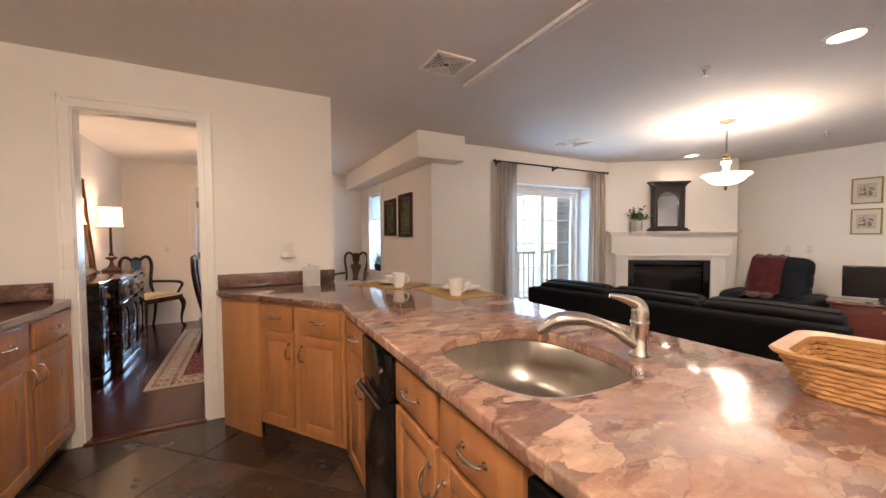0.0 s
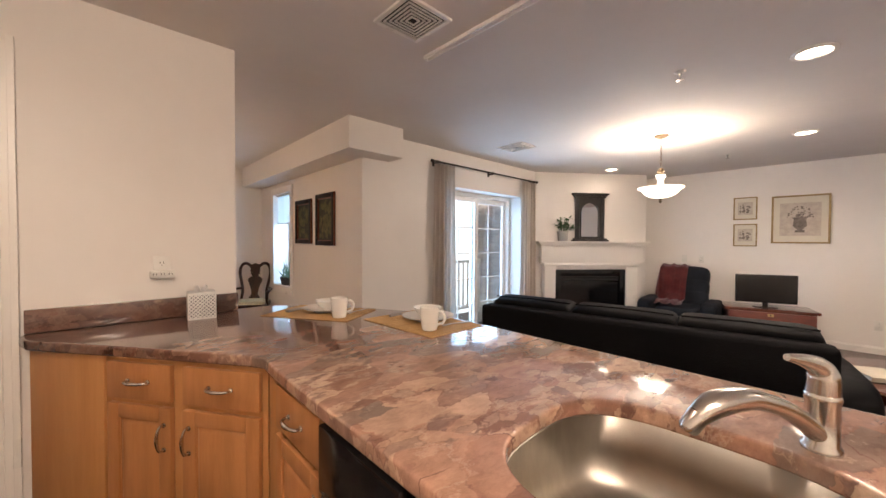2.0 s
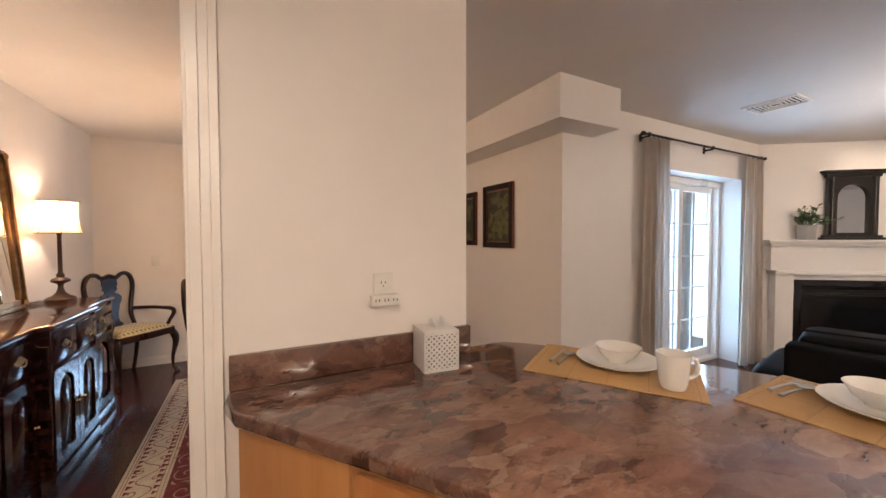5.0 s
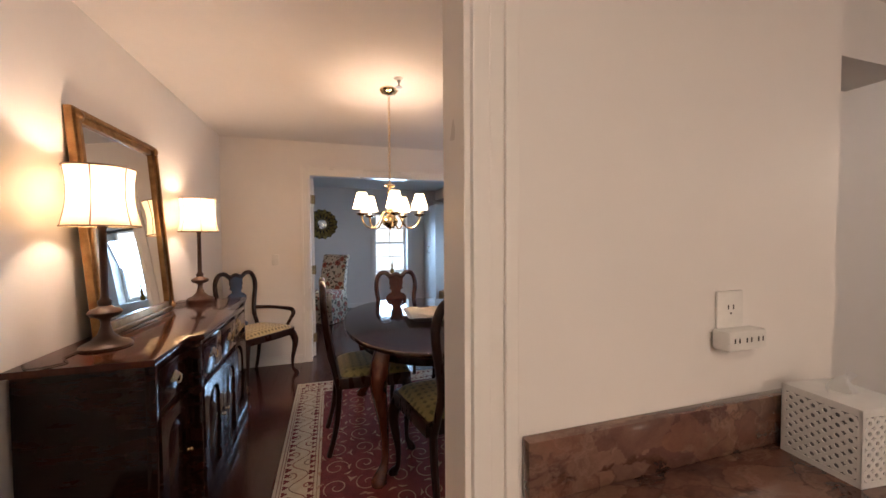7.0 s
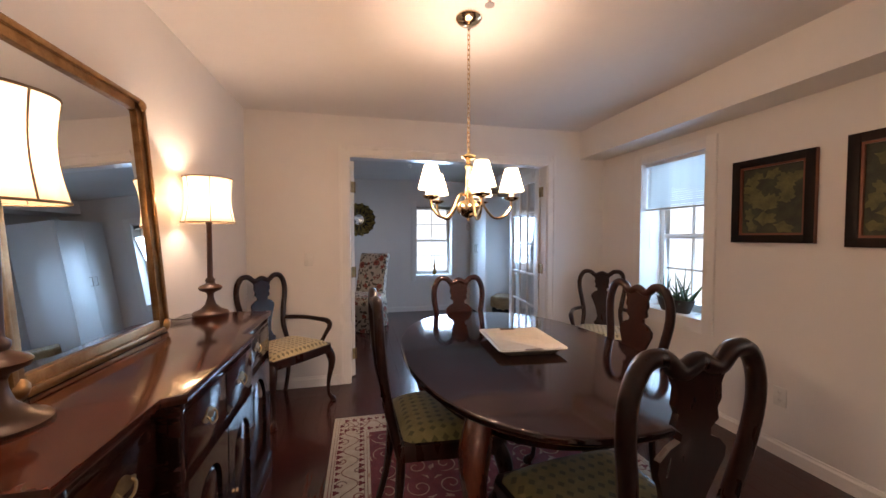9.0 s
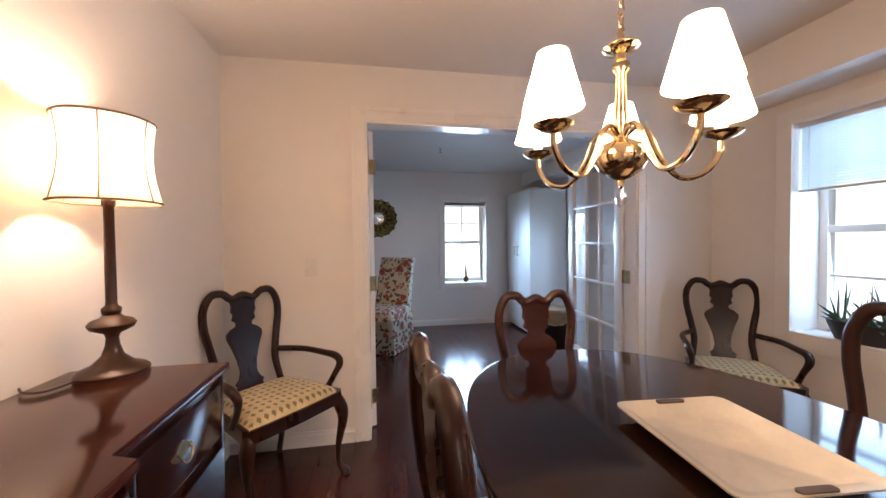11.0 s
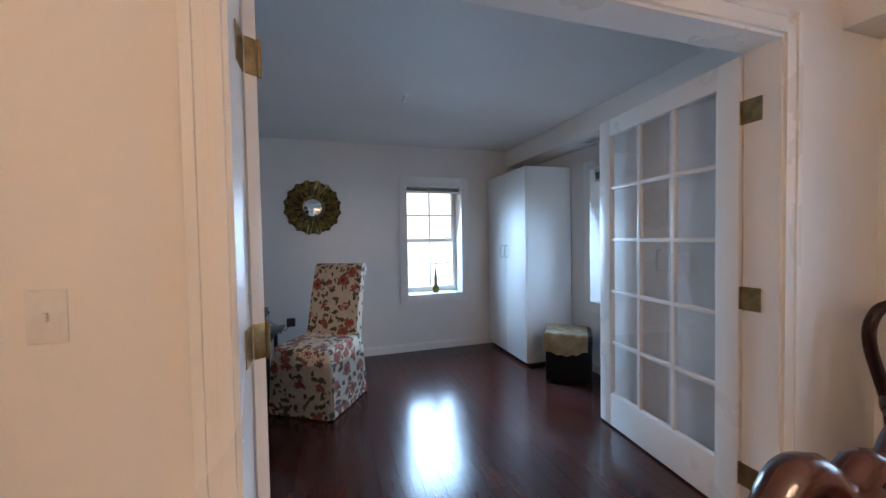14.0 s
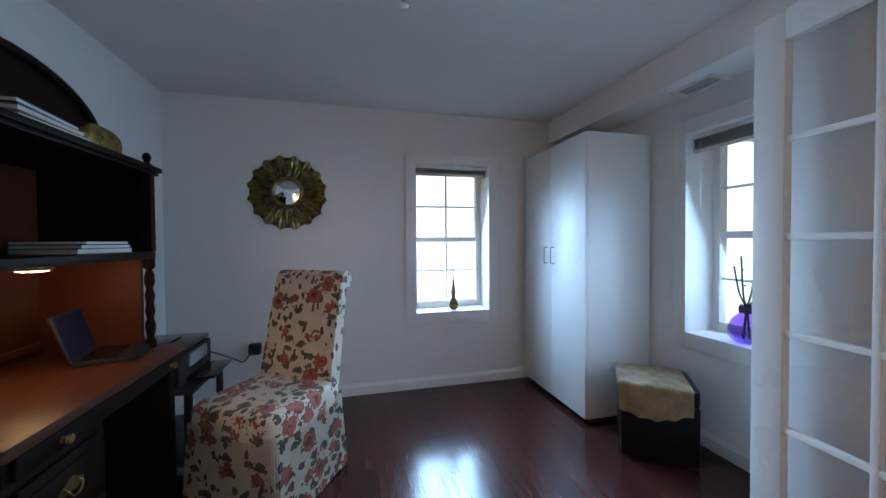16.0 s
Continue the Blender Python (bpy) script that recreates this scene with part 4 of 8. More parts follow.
def drape(u, v):
    x = -0.38 + 0.43 * u + 0.005 * math.sin(9 * v + 5 * u)
    side = max(0.0, -0.29 - x)
    path = ((0.52, 0.62), (0.47, 0.86), (0.36, 0.985), (0.24, 0.955), (0.14, 0.78), (0.09, 0.60), (0.04, 0.505), (-0.12, 0.50), (-0.26, 0.475))
    f = v * (len(path) - 1.001)
    i = int(f)
    a, b2 = path[i], path[i + 1]
    y, z = a[0] + (b2[0] - a[0]) * (f - i), a[1] + (b2[1] - a[1]) * (f - i)
    wv = 0.014 * math.sin(23 * u + 4 * v) + 0.008 * math.sin(41 * u - 9 * v)
    return Vector((x + 0.5 * side, y - 0.02 + wv * 0.6, z + 0.018 + wv * 0.6 - 2.2 * side * min(1.0, 3 * v)))


solo("throw_blanket", thicken(grid_sheet(28, 40, drape), 0.012), THROW, "crumpled burgundy knitted throw draped over the recliner", "blanket", rc.matrix_world.copy(), smooth=80)

# fireplace: local x along the breast, y into the wall
FP = Matrix.Translation((5.776, 4.318, 0)) @ Matrix.Rotation(math.atan2(-1.095, 1.464), 4, "Z")
fp = thing("fireplace", FP, "white painted corner fireplace surround with a black firebox", "fireplace", kind="structure")
part("mantel_shelf", boxes([((-0.86, -0.20, 1.305), (0.92, -0.002, 1.33)), ((-0.83, -0.17, 1.285), (0.89, -0.002, 1.305)), ((-0.81, -0.15, 1.262), (0.87, -0.002, 1.285))], 0.004), TRIM, fp)
part("frieze", box((-0.79, -0.115, 1.0), (0.85, -0.002, 1.262), 0.003), TRIM, fp)
part("architrave", boxes([((-0.76, -0.145, 0.955), (0.79, -0.002, 0.985)), ((-0.745, -0.13, 0.985), (0.775, -0.002, 1.0))], 0.003), TRIM, fp)
part("lintel", box((-0.56, -0.10, 0.90), (0.58, -0.002, 0.955), 0.003), TRIM, fp)
for x0, x1 in ((-0.735, -0.56), (0.58, 0.765)):
    part("pilaster", box((x0, -0.11, 0.0), (x1, -0.002, 0.955), 0.004), TRIM, fp)
    part("plinth", box((x0 - 0.008, -0.122, 0.0), (x1 + 0.008, -0.002, 0.14), 0.004), TRIM, fp)
part("firebox", boxes([((-0.56, -0.085, 0.0), (0.58, -0.003, 0.06)), ((-0.56, -0.085, 0.06), (-0.47, -0.003, 0.90)), ((0.49, -0.085, 0.06), (0.58, -0.003, 0.90)), ((-0.47, -0.085, 0.80), (0.49, -0.003, 0.90)), ((-0.47, -0.01, 0.06), (0.49, -0.003, 0.80))], 0.002), BLACK, fp, "glossy black metal firebox")
part("fire_glass", box((-0.46, -0.055, 0.12), (0.48, -0.05, 0.70)), BLACK, fp)
part("louvre", boxes([((-0.46, -0.075, 0.725 + 0.025 * k), (0.48, -0.03, 0.738 + 0.025 * k)) for k in range(3)], 0.001), BLACK_MATT, fp)

# arched mirror on the mantel
mm = thing("mantel_mirror", FP @ Matrix.Translation((0.005, -0.045, 1.33)), "black wooden mantel mirror with an arched glass and columns", "mirror")


def arch_pts(w, z0, z1, n=12):
    r = w / 2
    return [(-r, z0)] + [(-r * math.cos(math.pi * k / n), z1 - r + r * math.sin(math.pi * k / n)) for k in range(n + 1)] + [(r, z0)]


def arch_frame(w, h, aw, az0, az1, y0, y1):
    """A board w by h with an arched hole, facing -y."""
    bm = bmesh.new()
    hole = arch_pts(aw, az0, az1)
    for y in (y0, y1):
        o = [bm.verts.new((x, y, z)) for x, z in ((-w / 2, 0), (w / 2, 0), (w / 2, h), (-w / 2, h))]
        s = [bm.verts.new((x, y, z)) for x, z in hole]
        e = [bm.edges.new((r[i], r[(i + 1) % len(r)])) for r in (o, s) for i in range(len(r))]
        bmesh.ops.triangle_fill(bm, edges=e, use_beauty=True)
        if y == y0:
            keep = (o, s)
    for a, c in zip(keep, (o, s)):
        for i in range(len(a)):
            bm.faces.new((a[i], a[(i + 1) % len(a)], c[(i + 1) % len(a)], c[i]))
    return bm


EBONY = material("ebony_paint", (0.012, 0.011, 0.010), 0.33, second=(0.02, 0.015, 0.012), scale=20, bump=0.05)
part("frame", arch_frame(0.46, 0.70, 0.29, 0.075, 0.59, -0.02, 0.02), EBONY, mm, smooth=30)
part("cornice", boxes([((-0.29, -0.05, 0.715), (0.29, 0.022, 0.74)), ((-0.27, -0.038, 0.695), (0.27, 0.022, 0.715)), ((-0.25, -0.028, 0.665), (0.25, 0.022, 0.695))], 0.004), EBONY, mm)
part("plinth", boxes([((-0.29, -0.05, 0.0), (0.29, 0.022, 0.025)), ((-0.265, -0.035, 0.025), (0.265, 0.022, 0.05))], 0.004), EBONY, mm)
for s in (-1, 1):
    part("column", lathe([(0.026, 0.05), (0.026, 0.07), (0.02, 0.08), (0.017, 0.35), (0.02, 0.62), (0.026, 0.64), (0.026, 0.665)], 14, None, Matrix.Translation((s * 0.195, -0.022, 0))), EBONY, mm)
part("glass", box((-0.15, 0.004, 0.07), (0.15, 0.008, 0.60)), MIRROR, mm, smooth=0)


def leaf_material(name, a, b2):
    return material(name, a, 0.5, second=b2, scale=12, bump=0.1)


LEAF = leaf_material("leaf_green", (0.055, 0.12, 0.030), (0.035, 0.075, 0.020))


def leaf(bm, base, d, length, width, curl=0.3, up=Vector((0, 0, 1))):
    """A pointed leaf of six faces, folded along its rib."""
    d = d.normalized()
    side = d.cross(up)
    side = side.normalized() if side.length > 1e-3 else Vector((1, 0, 0))
    nrm = side.cross(d)
    rows = []
    for t, w in ((0, 0.15), (0.35, 1.0), (0.7, 0.75), (1, 0.02)):
        c = base + d * length * t - up * curl * length * t * t
        rows.append([bm.verts.new(c - side * width * w / 2), bm.verts.new(c - nrm * width * 0.12 * w), bm.verts.new(c + side * width * w / 2)])
    for p, q in zip(rows, rows[1:]):
        bm.faces.new((p[0], p[1], q[1], q[0]))
        bm.faces.new((p[1], p[2], q[2], q[1]))


pl = thing("potted_plant", FP @ Matrix.Translation((-0.45, -0.10, 1.331)) @ Matrix.Scale(1.45, 4), "small leafy green plant in a grey ceramic pot", "plant")
part("pot", lathe([(0, 0), (0.045, 0), (0.05, 0.005), (0.058, 0.10), (0.06, 0.105), (0.054, 0.104), (0.05, 0.085), (0, 0.085)], 24), material("grey_pot", (0.42, 0.40, 0.37), 0.5), pl, "pale grey ceramic pot")
rnd = random.Random(5)
bm = bmesh.new()
st = bmesh.new()
for k in range(26):
    a, e = rnd.uniform(0, 6.283), rnd.uniform(0.35, 1.5)
    d = Vector((math.cos(a) * math.cos(e), math.sin(a) * math.cos(e), math.sin(e)))
    Ls = rnd.uniform(0.09, 0.17)
    b0 = Vector((0.02 * math.cos(a), 0.02 * math.sin(a), 0.085))
    tip = b0 + d * Ls
    tube([b0, b0.lerp(tip, 0.5) + Vector((0, 0, 0.01)), tip], 0.0018, 5, st)
    for j in range(6):
        p = b0.lerp(tip, 0.45 + 0.11 * j)
        a2 = rnd.uniform(0, 6.283)
        leaf(bm, p, (d + Vector((math.cos(a2), math.sin(a2), rnd.uniform(-.3, .6)))), rnd.uniform(0.035, 0.055), rnd.uniform(0.016, 0.024))
part("stems", st, LEAF, pl)
part("foliage", bm, LEAF, pl, smooth=0)

# framed prints on the east wall: local x towards -y... faces -x
GOLD = material("gilt_frame", (0.34, 0.25, 0.12), 0.45, 0.6, second=(0.24, 0.17, 0.08), scale=25, bump=0.1)
PAPER = material("print_paper", (0.66, 0.62, 0.53), 0.7, second=(0.62, 0.58, 0.49), scale=4)
INK = material("print_ink", (0.12, 0.10, 0.09), 0.8, second=(0.26, 0.22, 0.19), scale=25)
INK_SOFT = material("print_wash", (0.44, 0.38, 0.33), 0.8, second=(0.56, 0.50, 0.43), scale=18)
FACE_W = lambda x, y, z: Matrix.Translation((x, y, z)) @ Matrix.Rotation(radians(-90), 4, "Z")


def framed(m, w, h, bar, inner, label, kind):
    """A framed print that faces -y in its own axes, hung flat on a wall."""
    t = thing("framed_picture", m, label, "picture", group="framed prints")
    bm = bmesh.new()
    for lo, hi in (((-w / 2, -0.022, -h / 2), (-w / 2 + bar, -0.001, h / 2)), ((w / 2 - bar, -0.022, -h / 2), (w / 2, -0.001, h / 2)), ((-w / 2 + bar, -0.022, h / 2 - bar), (w / 2 - bar, -0.001, h / 2)), ((-w / 2 + bar, -0.022, -h / 2), (w / 2 - bar, -0.001, -h / 2 + bar))):
        box(lo, hi, 0.003, bm)
    part("frame", bm, GOLD, t, "thin gilt frame")
    part("mat_board", box((-w / 2 + bar, -0.010, -h / 2 + bar), (w / 2 - bar, -0.004, h / 2 - bar)), PAPER, t, smooth=0)
    iw, ih = w * inner[0], h * inner[1]
    part("print", box((-iw / 2, -0.0115, -ih / 2), (iw / 2, -0.0105, ih / 2)), INK_SOFT, t, smooth=0)
    bm = bmesh.new()
    r2 = random.Random(int(w * 1000))
    if kind == "vase":
        prism([(-0.05 * iw, -0.33 * ih), (0.05 * iw, -0.33 * ih), (0.17 * iw, -0.2 * ih), (0.15 * iw, 0.0), (0.2 * iw, 0.06 * ih), (-0.2 * iw, 0.06 * ih), (-0.15 * iw, 0.0), (-0.17 * iw, -0.2 * ih)], 0.0118, 0.0126, 0, bm, Matrix.Rotation(radians(90), 4, "X"))
        box((-0.12 * iw, -0.0126, -0.4 * ih), (0.12 * iw, -0.0118, -0.33 * ih), 0, bm)
        for k in range(60):
            a, q = r2.uniform(0, 3.1416), r2.uniform(0.1, 1)
            c = Vector((math.cos(a) * q * 0.33 * iw, -0.0122, (0.06 + math.sin(a) * q * 0.34) * ih))
            s = r2.uniform(0.012, 0.032) * iw
            lathe([(0, 0.0005), (s, 0.0004), (s, 0), (0, 0)], 7, bm, Matrix.Translation(c) @ Matrix.Rotation(radians(90), 4, "X"))
    else:
        for k in range(26):
            c = Vector((r2.uniform(-.34, .34) * iw, -0.0122, r2.uniform(-.34, .3) * ih))
            s = r2.uniform(0.03, 0.09) * iw
            lathe([(0, 0.0005), (s, 0.0004), (s, 0), (0, 0)], 7, bm, Matrix.Translation(c) @ Matrix.Rotation(radians(90), 4, "X") @ Matrix.Diagonal((r2.uniform(.6, 1.6), 1, 1, 1)))
    part("drawing", bm, INK, t, smooth=0)
    return t


framed(FACE_W(6.98, 2.01, 1.635), 0.56, 0.64, 0.022, (0.70, 0.68), "gilt-framed print of an urn with flowers", "vase")
framed(FACE_W(6.98, 2.57, 1.81), 0.265, 0.32, 0.016, (0.62, 0.56), "small gilt-framed print on the living room wall", "scene")
framed(FACE_W(6.98, 2.567, 1.43), 0.265, 0.32, 0.016, (0.62, 0.56), "small gilt-framed print on the living room wall", "scene")

# television on a red-brown chest
TVM = Matrix.Translation((6.12, 2.21, 0)) @ Matrix.Rotation(math.atan2(1.80 - 2.62, 6.24 - 6.0), 4, "Z")
RED_WOOD = material("red_stained_wood", (0.15, 0.030, 0.018), 0.3, second=(0.09, 0.018, 0.012), scale=5, stretch=(1, 4, 4), bump=0.03, coat=0.3)
tv_stand = thing("tv_stand", TVM, "low red-stained wooden chest under the television", "chest")
part("body", box((-0.41, 0.01, 0.06), (0.41, 0.44, 0.485), 0.005), RED_WOOD, tv_stand)
part("top", box((-0.44, -0.015, 0.485), (0.44, 0.46, 0.52), 0.008), MAHOG_RED, tv_stand, "dark polished top")
part("plinth", box((-0.425, 0.0, 0.0), (0.425, 0.45, 0.06), 0.006), RED_WOOD, tv_stand)
part("front_panel", boxes([((-0.40, -0.002, 0.07), (0.40, 0.012, 0.478)), ((-0.41, -0.008, 0.06), (0.41, 0.012, 0.085))], 0.003), RED_WOOD, tv_stand)
latch = part("latch", box((-0.028, -0.006, 0.43), (0.028, -0.001, 0.462), 0.002), OLD_BRASS, tv_stand, "small brass latch")
part("keyhole", lathe([(0, 0.002), (0.006, 0.002), (0.008, 0), (0, 0)], 12, None, Matrix.Translation((0, -0.006, 0.446)) @ Matrix.Rotation(radians(90), 4, "X")), BLACK_MATT, latch)
tv = thing("television", TVM @ Matrix.Translation((-0.02, 0.16, 0.521)) @ Matrix.Rotation(radians(4), 4, "Z"), "flat black television standing on the chest", "television")
part("bezel", box((-0.30, -0.02, 0.055), (0.30, 0.02, 0.405), 0.008), BLACK, tv)
part("screen", box((-0.282, -0.0225, 0.075), (0.282, -0.0205, 0.388)), material("screen_glass", (0.004, 0.004, 0.005), 0.22), tv, smooth=0)
part("neck", box((-0.025, -0.012, 0.012), (0.025, 0.016, 0.06), 0.004), BLACK, tv)
part("foot", prism(rounded(0.24, 0.15, 0.06, 6), 0.0, 0.013, 0.004), BLACK, tv)
for y, z in ((3.30, 1.07), (3.08, 1.07)):
    outlet(FACE_W(6.98, y, z), "white wall plate on the living room wall", switch=(y > 3.2))
outlet(FACE_W(6.98, 1.32, 0.34), "white wall outlet low on the living room wall")

# round coffee table with a book
ct = thing("coffee_table", Matrix.Translation((4.05, 1.28, 0)), "round dark cherry coffee table with a brass edge", "coffee table")
part("tabletop", lathe([(0, 0.41), (0.50, 0.41), (0.52, 0.42), (0.525, 0.435), (0.515, 0.445), (0, 0.45)], 48), MAHOG_RED, ct)
part("rim", tube([(0.522 * math.cos(2 * math.pi * k / 48), 0.522 * math.sin(2 * math.pi * k / 48), 0.432) for k in range(50)], 0.005, 6), OLD_BRASS, ct)
part("apron", lathe([(0.42, 0.34), (0.43, 0.34), (0.43, 0.409), (0.42, 0.409), (0.42, 0.34)], 40), MAHOG_RED, ct)
for k in range(4):
    a = radians(45 + 90 * k)
    part("leg", tube(smoothed([(0.40 * math.cos(a), 0.40 * math.sin(a), 0.41, 0.035), (0.42 * math.cos(a), 0.42 * math.sin(a), 0.25, 0.022), (0.46 * math.cos(a), 0.46 * math.sin(a), 0.03, 0.016), (0.47 * math.cos(a), 0.47 * math.sin(a), 0.0, 0.022)], 5), 0.02, 10), MAHOG_RED, ct)
bkm = thing("book", Matrix.Translation((3.93, 1.52, 0.451)) @ Matrix.Rotation(radians(25), 4, "Z"), "pale hardback book lying on the coffee table", "book")
part("cover", boxes([((-0.13, -0.095, 0), (0.13, 0.095, 0.003)), ((-0.13, -0.095, 0.025), (0.13, 0.095, 0.028)), ((-0.13, -0.095, 0.003), (-0.127, 0.095, 0.025))]), material("book_cover", (0.50, 0.45, 0.36), 0.5), bkm, smooth=0)
part("page_block", box((-0.1265, -0.091, 0.0032), (0.126, 0.091, 0.0248)), PAPER, bkm, smooth=0)
rug2 = solo("living_rug", box((3.0, -0.2, 0.0), (5.4, 2.4, 0.009), 0.003), material("living_rug_wool", (0.24, 0.20, 0.17), 0.95, second=(0.12, 0.04, 0.04), scale=10, bump=0.6), "muted patterned wool rug under the coffee table", "rug")

BLUE_CLOTH = material("blue_upholstery", (0.05, 0.085, 0.13), 0.85, second=(0.035, 0.06, 0.10), scale=10, bump=0.4, bump_scale=160, sheen=0.3)
pf = thing("pouf", Matrix.Translation((4.42, 1.97, 0.010)), "round blue upholstered pouf standing on the rug", "pouf")
part("body", lathe([(0, 0.0), (0.22, 0.0), (0.25, 0.02), (0.275, 0.12), (0.275, 0.24), (0.255, 0.33), (0.20, 0.375), (0.10, 0.392), (0, 0.396)], 36), BLUE_CLOTH, pf, smooth=60)
part("piping", tube([(0.257 * math.cos(2 * math.pi * k / 36), 0.257 * math.sin(2 * math.pi * k / 36), 0.332) for k in range(38)], 0.006, 6), BLUE_CLOTH, pf)

# sliding balcony door in its recess
sd = thing("sliding_door", Matrix.Translation((SLIDE[0], 5.02, 0)), "white sliding glass balcony door with grilles", "door", kind="structure")
w = SLIDE[1] - SLIDE[0]
part("door_frame", boxes([((0, 0, 0), (0.05, 0.10, SLIDE[2])), ((w - 0.05, 0, 0), (w, 0.10, SLIDE[2])), ((0.05, 0, SLIDE[2] - 0.06), (w - 0.05, 0.10, SLIDE[2])), ((0.05, 0, 0), (w - 0.05, 0.10, 0.04))], 0.003), TRIM, sd)
for x0, x1, y in ((0.05, w / 2 + 0.04, 0.012), (w / 2 - 0.04, w - 0.05, 0.056)):
    z0, z1, st = 0.041, SLIDE[2] - 0.061, 0.065
    lf = part("leaf", boxes([((x0, y, z0), (x0 + st, y + 0.036, z1)), ((x1 - st, y, z0), (x1, y + 0.036, z1)), ((x0 + st, y, z1 - st), (x1 - st, y + 0.036, z1)), ((x0 + st, y, z0), (x1 - st, y + 0.036, z0 + 0.09))], 0.003), TRIM, sd)
    bm = bmesh.new()
    for j in range(1, 5):
        z = z0 + 0.09 + (z1 - st - z0 - 0.09) * j / 5
        box((x0 + st, y + 0.012, z - 0.007), (x1 - st, y + 0.024, z + 0.007), 0, bm)
    xm = (x0 + x1) / 2
    box((xm - 0.007, y + 0.0125, z0 + 0.09), (xm + 0.007, y + 0.0235, z1 - st), 0, bm)
    part("grille", bm, TRIM, lf, smooth=0)
    pane = part("pane", box((x0 + st, y + 0.016, z0 + 0.09), (x1 - st, y + 0.02, z1 - st)), GLASS, lf, smooth=0)
    pane.visible_shadow = False

# curtains on a rod
IRON = material("dark_iron", (0.022, 0.017, 0.014), 0.45, 0.6, second=(0.035, 0.022, 0.015), scale=20)
rod = thing("curtain_rod", Matrix(), "dark iron curtain rod with finials over the balcony door", "curtain rod")
part("rod", tube([(2.93, 4.745, 2.205), (4.99, 4.745, 2.205)], 0.0095, 10), IRON, rod)
for x in (2.92, 5.0):
    part("finial", lathe([(0, -0.025), (0.014, -0.018), (0.02, 0), (0.014, 0.018), (0, 0.025)], 14, None, Matrix.Translation((x, 4.745, 2.205)) @ Matrix.Rotation(radians(90), 4, "Y")), IRON, rod)
for x in (3.0, 3.97, 4.93):
    part("bracket", boxes([((x - 0.006, 4.745, 2.185), (x + 0.006, 4.829, 2.20)), ((x - 0.014, 4.818, 2.165), (x + 0.014, 4.829, 2.225)), ((x - 0.006, 4.735, 2.19), (x + 0.006, 4.755, 2.222))], 0.002), IRON, rod)
CURTAIN = material("sheer_curtain", (0.80, 0.72, 0.63), 0.6, second=(0.58, 0.49, 0.41), scale=5, stretch=(7, 3, 0.25), bump=0.05, bump_scale=40)
n_, l_ = CURTAIN.node_tree.nodes, CURTAIN.node_tree.links
tl_, mx_ = n_.new("ShaderNodeBsdfTranslucent"), n_.new("ShaderNodeMixShader")
tl_.inputs[0].default_value = (0.74, 0.71, 0.68, 1)
mx_.inputs[0].default_value = 0.34
l_.new(n_["Principled BSDF"].outputs[0], mx_.inputs[1])
l_.new(tl_.outputs[0], mx_.inputs[2])
l_.new(mx_.outputs[0], n_["Material Output"].inputs[0])


def curtain(x0, x1, folds, seed, label, flare):
    r2 = random.Random(seed)
    ph = r2.uniform(0, 6)

    def f(u, v):
        k = 1 - v
        x = x0 + (x1 - x0) * u
        xm = (x0 + x1) / 2
        x = xm + (x - xm) * (0.86 + flare * k) + 0.012 * k * math.sin(5 * u + ph)
        a = 2 * math.pi * folds * u + ph + 0.5 * math.sin(3 * u + k * 1.2)
        return Vector((x, 4.745 + (0.014 + 0.016 * k) * math.sin(a) + 0.008 * math.sin(2.3 * a + k), 0.012 + 2.17 * v))
    t = thing("curtain", Matrix(), label, "curtain", group="balcony door curtains")
    part("fabric", thicken(grid_sheet(120, 14, f), 0.003), CURTAIN, t, smooth=80)
    bm = bmesh.new()
    for k in range(6):
        x = x0 + (x1 - x0) * (0.08 + 0.168 * k)
        o = [(x, 4.745 + 0.017 * math.cos(2 * math.pi * j / 16), 2.196 + 0.017 * math.sin(2 * math.pi * j / 16)) for j in range(18)]
        tube(o, 0.0025, 5, bm)
    part("rings", bm, IRON, t, "dark curtain rings")
    return t


curtain(2.94, 3.30, 4, 1, "long gathered taupe curtain with a soft sheen", 0.22)
curtain(4.60, 4.98, 4, 2, "long gathered taupe curtain with a soft sheen", 0.22)
# balcony and what is beyond it
structure("balcony_floor", box((2.37, 5.13, -0.16), (5.6, 6.5, -0.04)), material("balcony_boards", (0.30, 0.27, 0.24), 0.8, bump=0.3), "weathered grey balcony deck", "balcony")
rail_t = thing("balcony_railing", Matrix(), "white painted balcony railing with upright bars", "railing", kind="structure")
part("top_rail", box((2.6, 6.38, 0.92), (5.6, 6.44, 0.97), 0.005), TRIM, rail_t)
part("bottom_rail", box((2.6, 6.39, 0.06), (5.6, 6.43, 0.10), 0.004), TRIM, rail_t)
me0 = None
for k in range(25):
    if me0 is None:
        ob = part("baluster", box((-0.012, -0.012, 0.10), (0.012, 0.012, 0.92)), TRIM, rail_t, smooth=0)
        me0 = ob.data
    else:
        ob = new("baluster", me0)
        ob.parent = rail_t
    ob.location = (2.66 + 0.12 * k, 6.41, 0)
for x in (2.62, 5.58):
    part("post", box((x - 0.04, 6.37, -0.04), (x + 0.04, 6.45, 1.0), 0.005), TRIM, rail_t)
BRICK = material("red_brick", (0.52, 0.45, 0.42), 0.85, second=(0.44, 0.37, 0.34), scale=9, bump=0.5, bump_scale=50, pieces=0.25)
wing = structure("wall_brick_wing", box((7.5, 6.9, -3.2), (7.8, 8.2, 4.2)), material("pale_mortar", (0.6, 0.57, 0.53), 0.9, bump=0.3), "red brick wing of the building beside the balcony", "wall")
bmb = bmesh.new()
